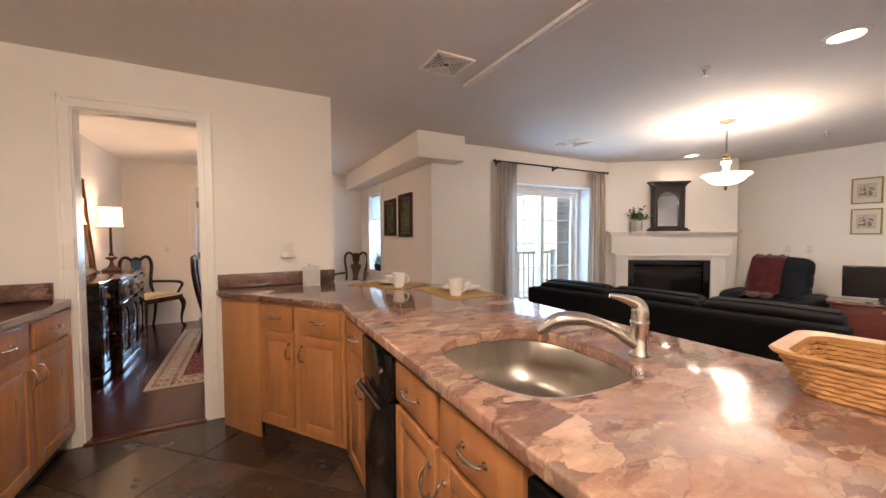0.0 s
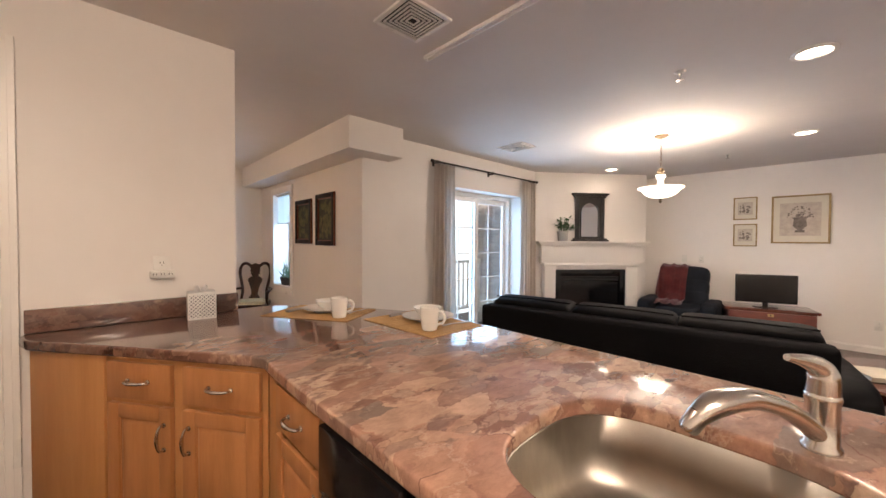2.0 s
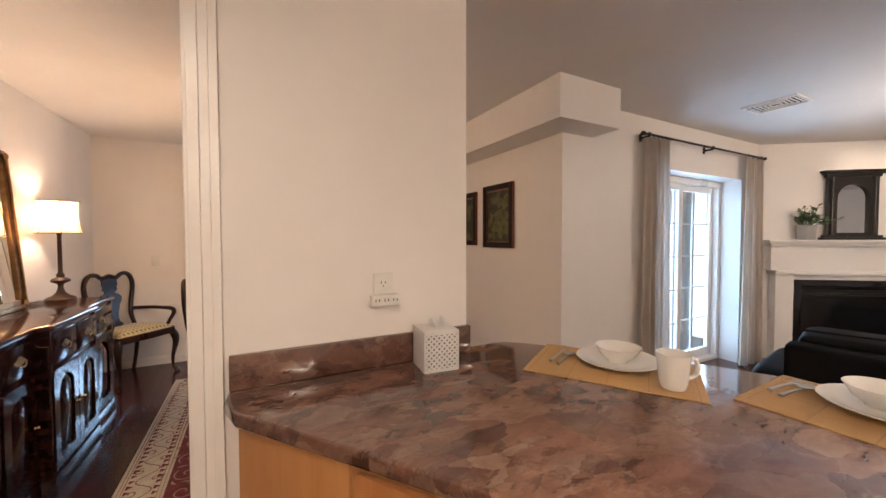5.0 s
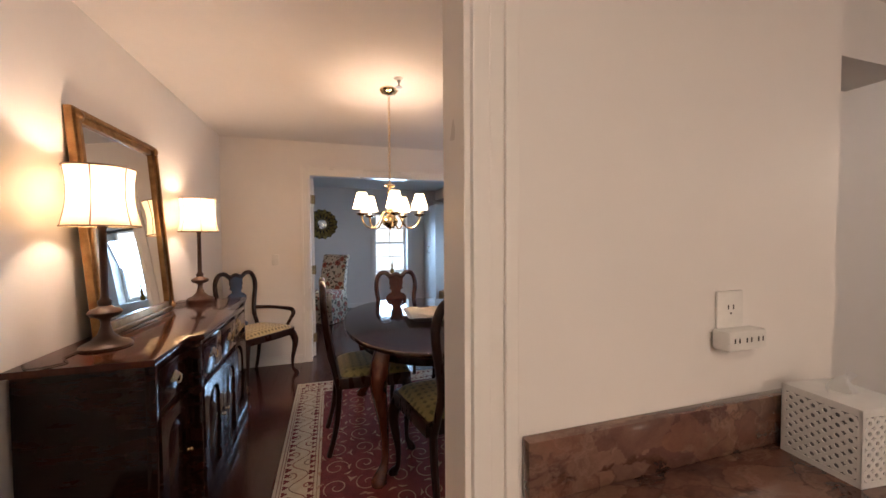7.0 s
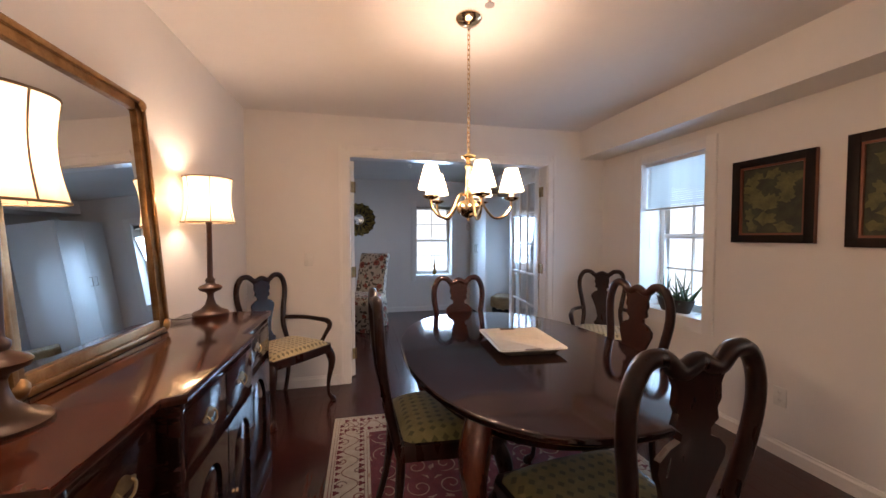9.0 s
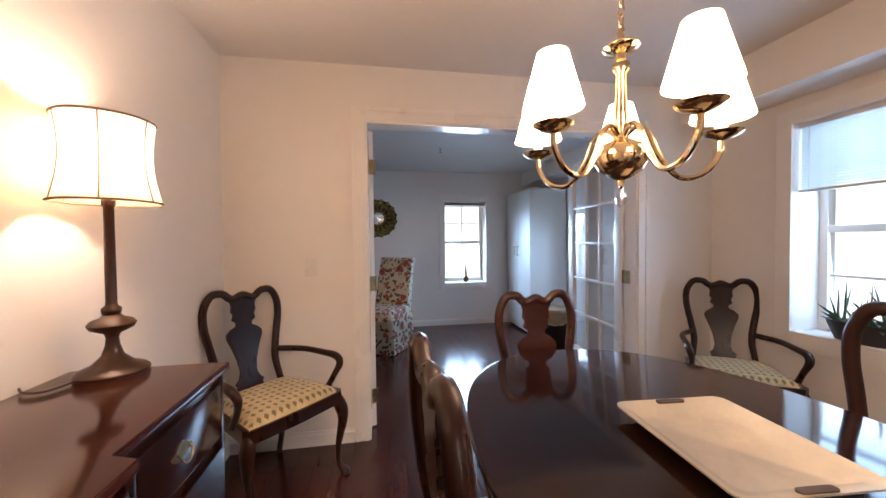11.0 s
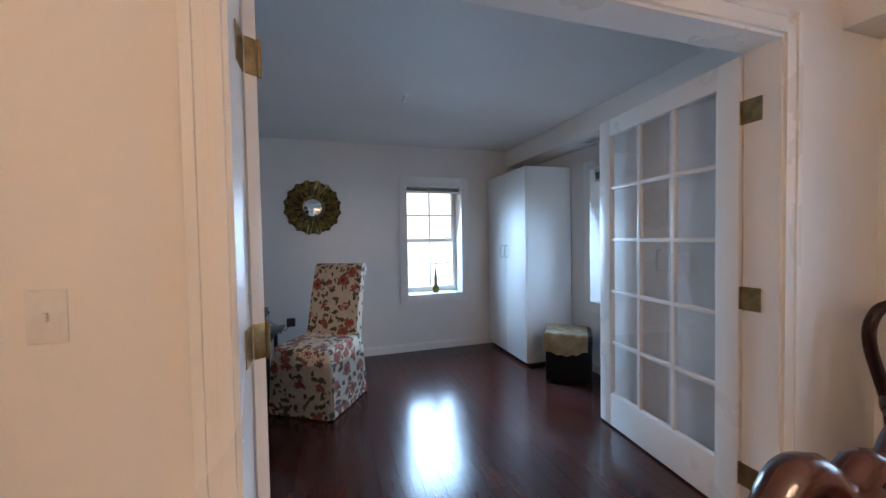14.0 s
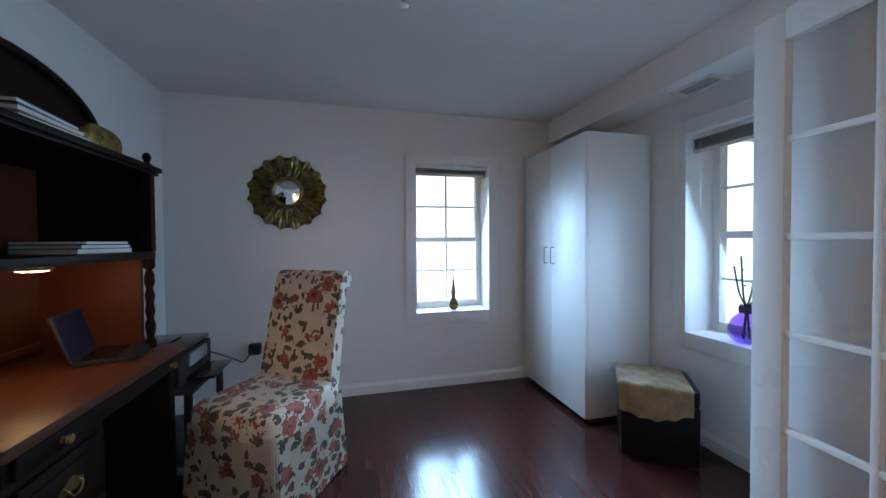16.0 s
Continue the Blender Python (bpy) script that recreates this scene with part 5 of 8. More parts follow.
box((-0.006, -0.098, -0.029), (0.006, 0.098, 0.029), 0.0, bmb)
brick0 = part("brick", bmb, BRICK, wing, smooth=0)
brick0.location = (7.496, 7.02, -0.02)
for j in range(36):
    for i in range(6 if j % 2 == 0 else 5):
        if (i, j) == (0, 0):
            continue
        ob = new("brick", brick0.data)
        ob.parent = wing
        ob.location = (7.496, 7.02 + 0.206 * i + (0.06 if j % 2 else 0), -0.02 + 0.0665 * j)

# ceiling fittings
CAN = emitter("can_lamp", (1.0, 0.82, 0.62), 14)


def can_light(x, y, power):
    t = thing("recessed_light", Matrix.Translation((x, y, H)), "white round recessed ceiling light, switched on", "ceiling light", group="recessed lights")
    part("trim_ring", lathe([(0.072, -0.002), (0.078, -0.010), (0.098, -0.006), (0.10, 0.0), (0.072, -0.0)], 36), TRIM, t)
    part("bulb", lathe([(0, -0.006), (0.06, -0.005), (0.072, -0.001), (0, -0.001)], 30), CAN, t, "glowing frosted lens")
    lamp("can_lamp", "SPOT", power, SOFT_WARM, Matrix.Translation((x, y, H - 0.03)), radius=0.06, spot=radians(172))
    return t


can_light(3.17, 1.83, 100)
can_light(5.21, 1.92, 90)
can_light(5.72, 3.95, 7)
# the remaining four are unseen, added to brighten kitchen and living room
can_light(-0.25, 2.75, 48)
can_light(0.0, 0.9, 100)
can_light(0.1, -0.7, 160)
can_light(3.3, -0.4, 60)


def vent(m, w, d, label, rings=True):
    t = thing("ceiling_vent", m, label, "vent")
    part("frame", boxes([((-w / 2, -d / 2, -0.012), (-w / 2 + 0.022, d / 2, 0)), ((w / 2 - 0.022, -d / 2, -0.012), (w / 2, d / 2, 0)), ((-w / 2 + 0.022, d / 2 - 0.022, -0.012), (w / 2 - 0.022, d / 2, 0)), ((-w / 2 + 0.022, -d / 2, -0.012), (w / 2 - 0.022, -d / 2 + 0.022, 0))], 0.003), TRIM, t)
    # flat black sheet: the shade inside the duct is put into its colour
    part("duct_dark", box((-w / 2 + 0.02, -d / 2 + 0.02, -0.003), (w / 2 - 0.02, d / 2 - 0.02, -0.001)), BLACK_MATT, t, smooth=0)
    if rings:
        for k in range(5):
            a, c = (w / 2 - 0.034) * (1 - k / 5.4), (d / 2 - 0.034) * (1 - k / 5.4)
            q = 0.0065
            part("slat", boxes([((-a, -c, -0.011), (a, -c + q, -0.005)), ((-a, c - q, -0.011), (a, c, -0.005)), ((-a, -c + q, -0.011), (-a + q, c - q, -0.005)), ((a - q, -c + q, -0.011), (a, c - q, -0.005))]), TRIM, t, smooth=0)
    else:
        n = int(d / 0.022)
        for k in range(1, n - 1):
            y = -d / 2 + 0.012 + k * 0.022
            part("slat", box((-w / 2 + 0.022, y, -0.012), (w / 2 - 0.022, y + 0.006, -0.009)), TRIM, t, smooth=0)
    return t


vent(Matrix.Translation((1.37, 3.15, H)), 0.27, 0.27, "square white ceiling air diffuser above the peninsula")
vent(Matrix.Translation((3.68, 4.18, H)) @ Matrix.Rotation(radians(90), 4, "Z"), 0.34, 0.28, "white ceiling air diffuser near the balcony door")
tr = thing("ceiling_track", Matrix.Translation((1.648, 0, H)), "white ceiling track along the peninsula", "track")
part("rail", boxes([((-0.018, 0.2, -0.022), (-0.012, 3.37, 0)), ((0.012, 0.2, -0.022), (0.018, 3.37, 0)), ((-0.012, 0.2, -0.005), (0.012, 3.37, 0)), ((-0.018, 3.37, -0.022), (0.018, 3.376, 0))], 0.001), TRIM, tr)


def sprinkler(x, y, z=H, label="small chrome fire sprinkler head on the ceiling"):
    t = thing("sprinkler", Matrix.Translation((x, y, z)), label, "sprinkler", group="sprinkler heads")
    part("escutcheon", lathe([(0.012, -0.012), (0.03, -0.006), (0.034, 0.0), (0.012, 0.0)], 20), WHITE_PLASTIC, t)
    part("body", lathe([(0, -0.055), (0.006, -0.055), (0.006, -0.03), (0.012, -0.02), (0.012, 0), (0, 0)], 12), STEEL, t)
    part("deflector", lathe([(0, -0.058), (0.022, -0.056), (0.022, -0.053), (0, -0.054)], 12), STEEL, t)
    return t


sprinkler(2.91, 2.41)
sprinkler(0.175, 5.93)
sprinkler(0.265, 9.34, OFFICE_H)
sprinkler(5.75, 2.6)

# pendant over the living room, and an added bowl light for the kitchen
PW = material("frosted_glass_bowl", (0.85, 0.80, 0.72), 0.4, glow=((1.0, 0.82, 0.62), 3.2))
BRONZE = material("bronze_fitting", (0.16, 0.115, 0.075), 0.4, 0.9, second=(0.10, 0.07, 0.045), scale=20)
pd = thing("pendant_light", Matrix.Translation((4.35, 2.915, 0)), "bronze pendant light with a glowing frosted glass bowl", "pendant light")
part("canopy", lathe([(0, H), (0.068, H), (0.066, H - 0.012), (0.03, H - 0.03), (0, H - 0.03)], 28), BRONZE, pd)
bm = bmesh.new()
for k in range(9):
    z = H - 0.035 - 0.030 * k
    o = [(0.009 * math.cos(2 * math.pi * j / 10), 0, z - 0.016 + 0.019 * math.sin(2 * math.pi * j / 10)) for j in range(12)]
    tube(o, 0.0025, 5, bm, Matrix.Rotation(radians(90 * (k % 2)), 4, "Z"))
part("chain", bm, BRONZE, pd)
part("stem", lathe([(0, 2.065), (0.012, 2.065), (0.032, 2.04), (0.034, 2.02), (0.014, 2.005), (0.014, 1.99), (0, 1.99)], 18), BRONZE, pd)
part("column", lathe([(0, 1.995), (0.04, 1.995), (0.045, 1.98), (0.026, 1.95), (0.026, 1.89), (0.034, 1.865), (0, 1.865)], 20), PW, pd, "frosted glass column")
part("bowl", lathe([(r_, z_ - 0.08) for r_, z_ in ((0.205, 1.945), (0.20, 1.935), (0.17, 1.92), (0.145, 1.885), (0.095, 1.855), (0.03, 1.842), (0, 1.84), (0, 1.848), (0.03, 1.85), (0.09, 1.863), (0.138, 1.89), (0.165, 1.926), (0.203, 1.948), (0.205, 1.945))], 40), PW, pd, "glowing frosted glass bowl", smooth=60)
part("finial", lathe([(0, 1.71), (0.008, 1.715), (0.016, 1.732), (0.010, 1.745), (0.022, 1.755), (0, 1.765)], 16), BRONZE, pd)
lamp("pendant_lamp", "POINT", 68, SOFT_WARM, pose(4.35, 2.915, 1.96), radius=0.10)
# unseen fixture and strong lamp, added to lift kitchen ceiling and wall tops
kl = thing("ceiling_light", Matrix.Translation((-0.25, 0.2, 0)), "unseen bronze bowl light added to brighten the kitchen", "ceiling light")
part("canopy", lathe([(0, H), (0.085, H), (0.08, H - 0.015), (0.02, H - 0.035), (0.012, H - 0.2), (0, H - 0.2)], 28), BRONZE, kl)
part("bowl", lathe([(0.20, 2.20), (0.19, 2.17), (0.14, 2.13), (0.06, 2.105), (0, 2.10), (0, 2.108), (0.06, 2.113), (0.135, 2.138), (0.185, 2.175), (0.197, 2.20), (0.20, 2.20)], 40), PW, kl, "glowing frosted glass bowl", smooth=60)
lamp("kitchen_fill_lamp", "POINT", 285, SOFT_WARM, pose(-0.25, 0.2, 2.21), radius=0.09)

# ---- dining room ----


def diamond_fabric(name, base, dark, size=0.033):
    """Woven seat cloth with rows of small diamonds."""
    m = material(name, base, 0.8, second=tuple(c * 0.8 for c in base), scale=30, bump=0.5, bump_scale=300, sheen=0.2)
    n, l = m.node_tree.nodes, m.node_tree.links
    tc = n.new("ShaderNodeTexCoord")
    mp = n.new("ShaderNodeMapping")
    mp.inputs["Scale"].default_value = (1 / size, 0.8 / size, 0)
    l.new(tc.outputs["Object"], mp.inputs[0])
    fr = n.new("ShaderNodeVectorMath")
    fr.operation = "FRACTION"
    l.new(mp.outputs[0], fr.inputs[0])
    sb = n.new("ShaderNodeVectorMath")
    sb.operation = "SUBTRACT"
    sb.inputs[1].default_value = (0.5, 0.5, 0)
    l.new(fr.outputs[0], sb.inputs[0])
    ab = n.new("ShaderNodeVectorMath")
    ab.operation = "ABSOLUTE"
    l.new(sb.outputs[0], ab.inputs[0])
    dt = n.new("ShaderNodeVectorMath")
    dt.operation = "DOT_PRODUCT"
    dt.inputs[1].default_value = (1, 1, 0)
    l.new(ab.outputs[0], dt.inputs[0])
    rp = n.new("ShaderNodeValToRGB")
    rp.color_ramp.elements[0].position, rp.color_ramp.elements[0].color = 0.30, (1, 1, 1, 1)
    rp.color_ramp.elements[1].position, rp.color_ramp.elements[1].color = 0.36, (0, 0, 0, 1)
    l.new(dt.outputs["Value"], rp.inputs[0])
    mx = n.new("ShaderNodeMix")
    mx.data_type = "RGBA"
    mx.inputs[7].default_value = (*dark, 1)
    old = m.node_tree.nodes["Principled BSDF"].inputs["Base Color"].links[0].from_socket
    l.new(rp.outputs[0], mx.inputs[0])
    l.new(old, mx.inputs[6])
    l.new(mx.outputs[2], n["Principled BSDF"].inputs["Base Color"])
    return m


SEAT_GOLD = diamond_fabric("gold_diamond_cloth", (0.50, 0.40, 0.22), (0.15, 0.12, 0.055), 0.036)
SEAT_OLIVE = diamond_fabric("olive_diamond_cloth", (0.24, 0.21, 0.085), (0.085, 0.085, 0.035), 0.036)


def bow(z):
    """How far the chair back leans at a height."""
    return 0.215 + (z - 0.45) * 0.13 + 0.02 * math.sin((z - 0.45) * 5.5)


def queen_anne_chair(m, arms, cloth, wood, label, group):
    t = thing("armchair" if arms else "dining_chair", m, label, "armchair" if arms else "chair", group=group)
    w = 0.272 if arms else 0.245
    zs = 0.40
    outline = [(-w, -0.20), (-w * 0.9, -0.235), (0, -0.245), (w * 0.9, -0.235), (w, -0.20), (w * 0.84, 0.205), (-w * 0.84, 0.205)]
    part("seat_frame", prism(outline, zs, zs + 0.065, 0.006), wood, t)

    def pad(u, v):
        x = (u - 0.5) * 2
        y = -0.225 + 0.42 * v
        hw = w * (1 - 0.16 * v) * 0.94
        k = max(0.0, (1 - abs(x) ** 5) * (1 - abs(2 * v - 1) ** 5))
        return Vector((x * hw, y - 0.008 * (1 - x * x) * (1 - v), zs + 0.062 + 0.045 * k ** 0.5))
    bm = grid_sheet(14, 12, pad)
    part("seat", bm, cloth, t, "padded seat in a woven diamond cloth", smooth=80)
    # back: one bent rail from seat corner over the shoulders
    b0 = w * 0.69
    half = [(b0, 0.40), (b0 * 0.93, 0.50), (b0 * 0.88, 0.60), (b0 * 0.98, 0.72), (b0 * 1.10, 0.84), (b0 * 1.08, 0.93), (b0 * 0.88, 0.995), (b0 * 0.58, 1.0), (b0 * 0.38, 0.972), (b0 * 0.24, 0.968), (0.0, 0.985)]
    pts = [(x, bow(z), z, 0.021 if z > 0.55 else 0.019) for x, z in half] + [(-x, bow(z), z, 0.021 if z > 0.55 else 0.019) for x, z in half[-2::-1]]
    part("back_rail", tube(smoothed(pts, 4), 0.02, 8, None, None, 1.0, (1, 0, 0)), wood, t, smooth=60)
    sp = [(0.052, 0.455), (0.060, 0.475), (0.056, 0.492), (0.064, 0.505), (0.046, 0.525), (0.036, 0.56), (0.042, 0.62), (0.060, 0.69), (0.080, 0.75), (0.079, 0.775), (0.058, 0.80), (0.036, 0.812), (0.034, 0.83), (0.052, 0.848), (0.046, 0.875), (0.055, 0.895), (0.052, 0.93), (0.064, 0.965), (0.064, 0.985)]
    bm = bmesh.new()
    rows = []
    for x, z in sp:
        x *= 1.22
        y = bow(z)
        rows.append([bm.verts.new(v) for v in ((-x, y - 0.009, z), (x, y - 0.009, z), (x, y + 0.007, z), (-x, y + 0.007, z))])
    for a, c in zip(rows, rows[1:]):
        for i in range(4):
            bm.faces.new((a[i], a[(i + 1) % 4], c[(i + 1) % 4], c[i]))
    bm.faces.new(rows[0])
    bm.faces.new(rows[-1])
    part("splat", bm, wood, t, "vase-shaped splat", smooth=30)
    for s in (-1, 1):
        part("leg", tube(smoothed([(s * w * 0.86, -0.19, 0.44, 0.030), (s * w * 0.95, -0.215, 0.37, 0.034), (s * w * 0.97, -0.222, 0.30, 0.027), (s * w * 0.90, -0.205, 0.16, 0.0165), (s * w * 0.90, -0.207, 0.06, 0.0135), (s * w * 0.96, -0.225, 0.022, 0.022), (s * w * 0.98, -0.23, 0.008, 0.027), (s * w * 0.98, -0.23, 0.0, 0.022)], 4), 0.02, 10), wood, t)
        part("leg", tube(smoothed([(s * b0, 0.20, 0.46, 0.020), (s * b0, 0.205, 0.3, 0.019), (s * b0 * 0.98, 0.225, 0.14, 0.0165), (s * b0 * 1.0, 0.265, 0.0, 0.0165)], 4), 0.02, 8), wood, t)
        if arms:
            part("arm", tube(smoothed([(s * b0 * 0.93, bow(0.64), 0.642, 0.017), (s * w * 0.96, 0.12, 0.640, 0.017), (s * w * 1.04, -0.05, 0.638, 0.018), (s * w * 1.06, -0.145, 0.632, 0.021), (s * w * 1.03, -0.185, 0.60, 0.020), (s * w * 0.98, -0.155, 0.535, 0.016), (s * w * 0.96, -0.10, 0.45, 0.017)], 5), 0.018, 10), wood, t)
    return t


def at(x, y, deg):
    return Matrix.Translation((x, y, 0)) @ Matrix.Rotation(radians(deg), 4, "Z")


RUGZ = 0.012
lift = Matrix.Translation((0, 0, RUGZ))
ch = queen_anne_chair(lift @ at(0.335, 5.35, 186) @ Matrix.Diagonal((1.08, 1, 1.045, 1)), False, SEAT_OLIVE, CHAIR_WOOD, "dark mahogany vase-back dining chair with an olive diamond seat", "chairs round the dining table")
copy_thing(ch, lift @ at(-0.035, 6.02, 92))
copy_thing(ch, lift @ at(0.80, 6.06, -86))
c3 = queen_anne_chair(lift @ at(0.335, 6.72, 2), False, SEAT_OLIVE, CHAIR_RED, "reddish mahogany vase-back dining chair at the table's far end", "chairs round the dining table")
ac = queen_anne_chair(at(-0.965, 7.375, 47), True, SEAT_GOLD, CHAIR_WOOD, "dark mahogany armchair with a gold diamond-patterned seat in the corner", "armchairs along the wall")
copy_thing(ac, at(1.757, 7.26, -32) @ Matrix.Scale(0.98, 4))

# oval table
tb = thing("dining_table", Matrix.Translation((0.375, 6.08, RUGZ)) @ Matrix.Diagonal((1, 1, 1.027, 1)), "oval polished mahogany dining table with cabriole legs", "table")
OV = [(0.565 * math.copysign(abs(math.cos(a)) ** 0.86, math.cos(a)), 0.84 * math.copysign(abs(math.sin(a)) ** 0.86, math.sin(a))) for a in (2 * math.pi * k / 72 for k in range(72))]
TABLE = material("table_mahogany", (0.024, 0.0065, 0.0045), 0.08, second=(0.013, 0.004, 0.003), scale=3, stretch=(6, 0.8, 1), bump=0.015, bump_scale=20, coat=0.2, spec=0.4)


def oval(f, z0, z1, bevel):
    return prism([(x * f, y * f) for x, y in OV], z0, z1, bevel, None, None, 3)


part("tabletop", oval(1.0, 0.713, 0.738, 0.009), TABLE, tb, "mirror-polished oval top", smooth=50)
part("apron", oval(0.86, 0.635, 0.713, 0.004), MAHOG, tb)
for sx in (-1, 1):
    for sy in (-1, 1):
        part("leg", tube(smoothed([(sx * 0.37, sy * 0.55, 0.71, 0.046), (sx * 0.40, sy * 0.585, 0.60, 0.054), (sx * 0.405, sy * 0.59, 0.50, 0.044), (sx * 0.375, sy * 0.555, 0.28, 0.026), (sx * 0.37, sy * 0.55, 0.10, 0.021), (sx * 0.40, sy * 0.58, 0.035, 0.036), (sx * 0.41, sy * 0.59, 0.01, 0.043), (sx * 0.41, sy * 0.59, 0.0, 0.034)], 5), 0.03, 12), MAHOG_RED, tb)
ty = thing("serving_tray", Matrix.Translation((0.405, 6.10, RUGZ + 0.7585)) @ Matrix.Rotation(radians(-4), 4, "Z") @ Matrix.Scale(0.84, 4), "cream ceramic serving tray with handle slots", "tray")
bm = bmesh.new()
for k, (w, d, z) in enumerate(((0.30, 0.38, 0.0), (0.36, 0.44, 0.028), (0.40, 0.485, 0.036), (0.40, 0.485, 0.041), (0.335, 0.415, 0.034), (0.30, 0.38, 0.010))):
    ring = [bm.verts.new((x, y, z)) for x, y in rounded(w, d, 0.035, 4)]
    if k:
        for i in range(len(ring)):
            bm.faces.new((prev[i], prev[(i + 1) % len(ring)], ring[(i + 1) % len(ring)], ring[i]))
    else:
        bm.faces.new(ring)
    prev = ring
bm.faces.new(prev)
part("dish", bm, material("cream_glaze", (0.70, 0.64, 0.53), 0.15), ty, smooth=50)
# solid dark pads for the slots, with the slots' shade as their colour
for s in (-1, 1):
    part("handle_slot", prism(rounded(0.10, 0.022, 0.010, 4, 0, s * 0.226), 0.0365, 0.0425), material("slot_shadow", (0.10, 0.07, 0.05), 0.6), ty, smooth=0)

# rug: cream border with vines, red field with scrolls
RED_FIELD = material("rug_red", (0.155, 0.018, 0.020), 0.95, second=(0.105, 0.012, 0.014), scale=20, bump=0.8, bump_scale=400)
CREAM = material("rug_cream", (0.50, 0.44, 0.34), 0.95, second=(0.42, 0.36, 0.27), scale=25, bump=0.8, bump_scale=400)
SCROLL = material("rug_scroll", (0.40, 0.27, 0.19), 0.95, second=(0.24, 0.13, 0.09), scale=18)
VINE = material("rug_vine", (0.17, 0.13, 0.10), 0.95, second=(0.24, 0.09, 0.07), scale=14)
rug = thing("rug", Matrix.Translation((0.335, 5.97, 0)), "oriental rug with a red scroll field and cream vine border", "rug")
RW, RD, BW = 0.91, 1.10, 0.235
part("border", boxes([((-RW, -RD, 0), (-RW + BW, RD, 0.0105)), ((RW - BW, -RD, 0), (RW, RD, 0.0105)), ((-RW + BW, -RD, 0), (RW - BW, -RD + BW, 0.0105)), ((-RW + BW, RD - BW, 0), (RW - BW, RD, 0.0105))]), CREAM, rug, "cream border", smooth=0)
part("field", box((-RW + BW, -RD + BW, 0), (RW - BW, RD - BW, 0.0105)), RED_FIELD, rug, "deep red field", smooth=0)


def ribbon(bm, pts, w, z):
    pts = [Vector(p) for p in pts]
    vs = []
    for i, p in enumerate(pts):
        d = (pts[min(i + 1, len(pts) - 1)] - pts[max(i - 1, 0)]).normalized()
        q = Vector((-d.y, d.x)) * w * (0.5 if 0 < i < len(pts) - 1 else 0.15)
        vs.append((bm.verts.new((p.x + q.x, p.y + q.y, z)), bm.verts.new((p.x - q.x, p.y - q.y, z))))
    for a, c in zip(vs, vs[1:]):
        bm.faces.new((a[0], a[1], c[1], c[0]))


def spiral(cx, cy, r, turns, a0, s, n=22):
    return [(cx + r * (1 - 0.85 * k / n) * math.cos(a0 + s * turns * 6.283 * k / n), cy + r * (1 - 0.85 * k / n) * math.sin(a0 + s * turns * 6.283 * k / n)) for k in range(n + 1)]


r3 = random.Random(3)
bm, bl = bmesh.new(), bmesh.new()
gx, gy = 0.168, 0.174
for i in range(8):
    for j in range(10):
        cx, cy = -0.59 + gx * i, -0.785 + gy * j
        s = 1 if (i + j) % 2 else -1
        ribbon(bm, spiral(cx, cy, 0.072, 1.3, r3.uniform(0, 6.28), s), 0.007, 0.0112)
        a = r3.uniform(0, 6.28)
        for k in range(3):
            an = a + k * 2.1
            ribbon(bm, [(cx + 0.082 * math.cos(an), cy + 0.082 * math.sin(an)), (cx + 0.095 * math.cos(an + .2), cy + 0.095 * math.sin(an + .2)), (cx + 0.10 * math.cos(an + .5), cy + 0.10 * math.sin(an + .5))], 0.016, 0.0113)
tagged(part("scroll_pattern", bm, SCROLL, rug, "pale scrolling vines", smooth=0), kind="stuff")
mid = BW * 0.52
for sx in (-1, 1):
    n = 150
    ribbon(bl, [(sx * (RW - mid + 0.045 * math.sin(k * 0.42)), -RD + 0.05 + (2 * RD - 0.1) * k / n) for k in range(n + 1)], 0.007, 0.0112)
    ribbon(bl, [(-RW + 0.05 + (2 * RW - 0.1) * k / n, sx * (RD - mid + 0.045 * math.sin(k * 0.42))) for k in range(n + 1)], 0.007, 0.0113)
    for e in (0.018, 0.034, BW - 0.034, BW - 0.016):
        ribbon(bl, [(sx * (RW - e), -RD + e), (sx * (RW - e), 0), (sx * (RW - e), RD - e)], 0.006, 0.0111)
        ribbon(bl, [(-RW + e, sx * (RD - e)), (0, sx * (RD - e)), (RW - e, sx * (RD - e))], 0.006, 0.0110)
    for k in range(20):
        y = -RD + 0.10 + k * 0.105
        ribbon(bl, spiral(sx * (RW - mid + 0.045 * (1 if k % 2 else -1)), y, 0.036, 1.1, r3.uniform(0, 6), 1, 12), 0.009, 0.0114)
        if abs(y) < RW - 0.1:
            ribbon(bl, spiral(y, sx * (RD - mid + 0.045 * (1 if k % 2 else -1)), 0.036, 1.1, r3.uniform(0, 6), 1, 12), 0.009, 0.0115)
br = bmesh.new()
for sx in (-1, 1):
    for k in range(40):
        y = -RD + 0.07 + k * 0.0515
        for e in (0.055, 0.185):
            spots = [(sx * (RW - e), y)] + ([(y, sx * (RD - e))] if abs(y) < RW - 0.06 else [])
            for px, py in spots:
                rr = r3.uniform(0.012, 0.019)
                br.faces.new([br.verts.new((px + rr * (1 + 0.35 * math.cos(3 * q)) * math.cos(q), py + rr * (1 + 0.35 * math.cos(3 * q)) * math.sin(q), 0.0117)) for q in (6.2832 * h / 12 for h in range(12))])
tagged(part("rosette_pattern", br, RED_FIELD, rug, "small red border rosettes", smooth=0), kind="stuff")
tagged(part("vine_pattern", bl, VINE, rug, "brown border vines", smooth=0), kind="stuff")

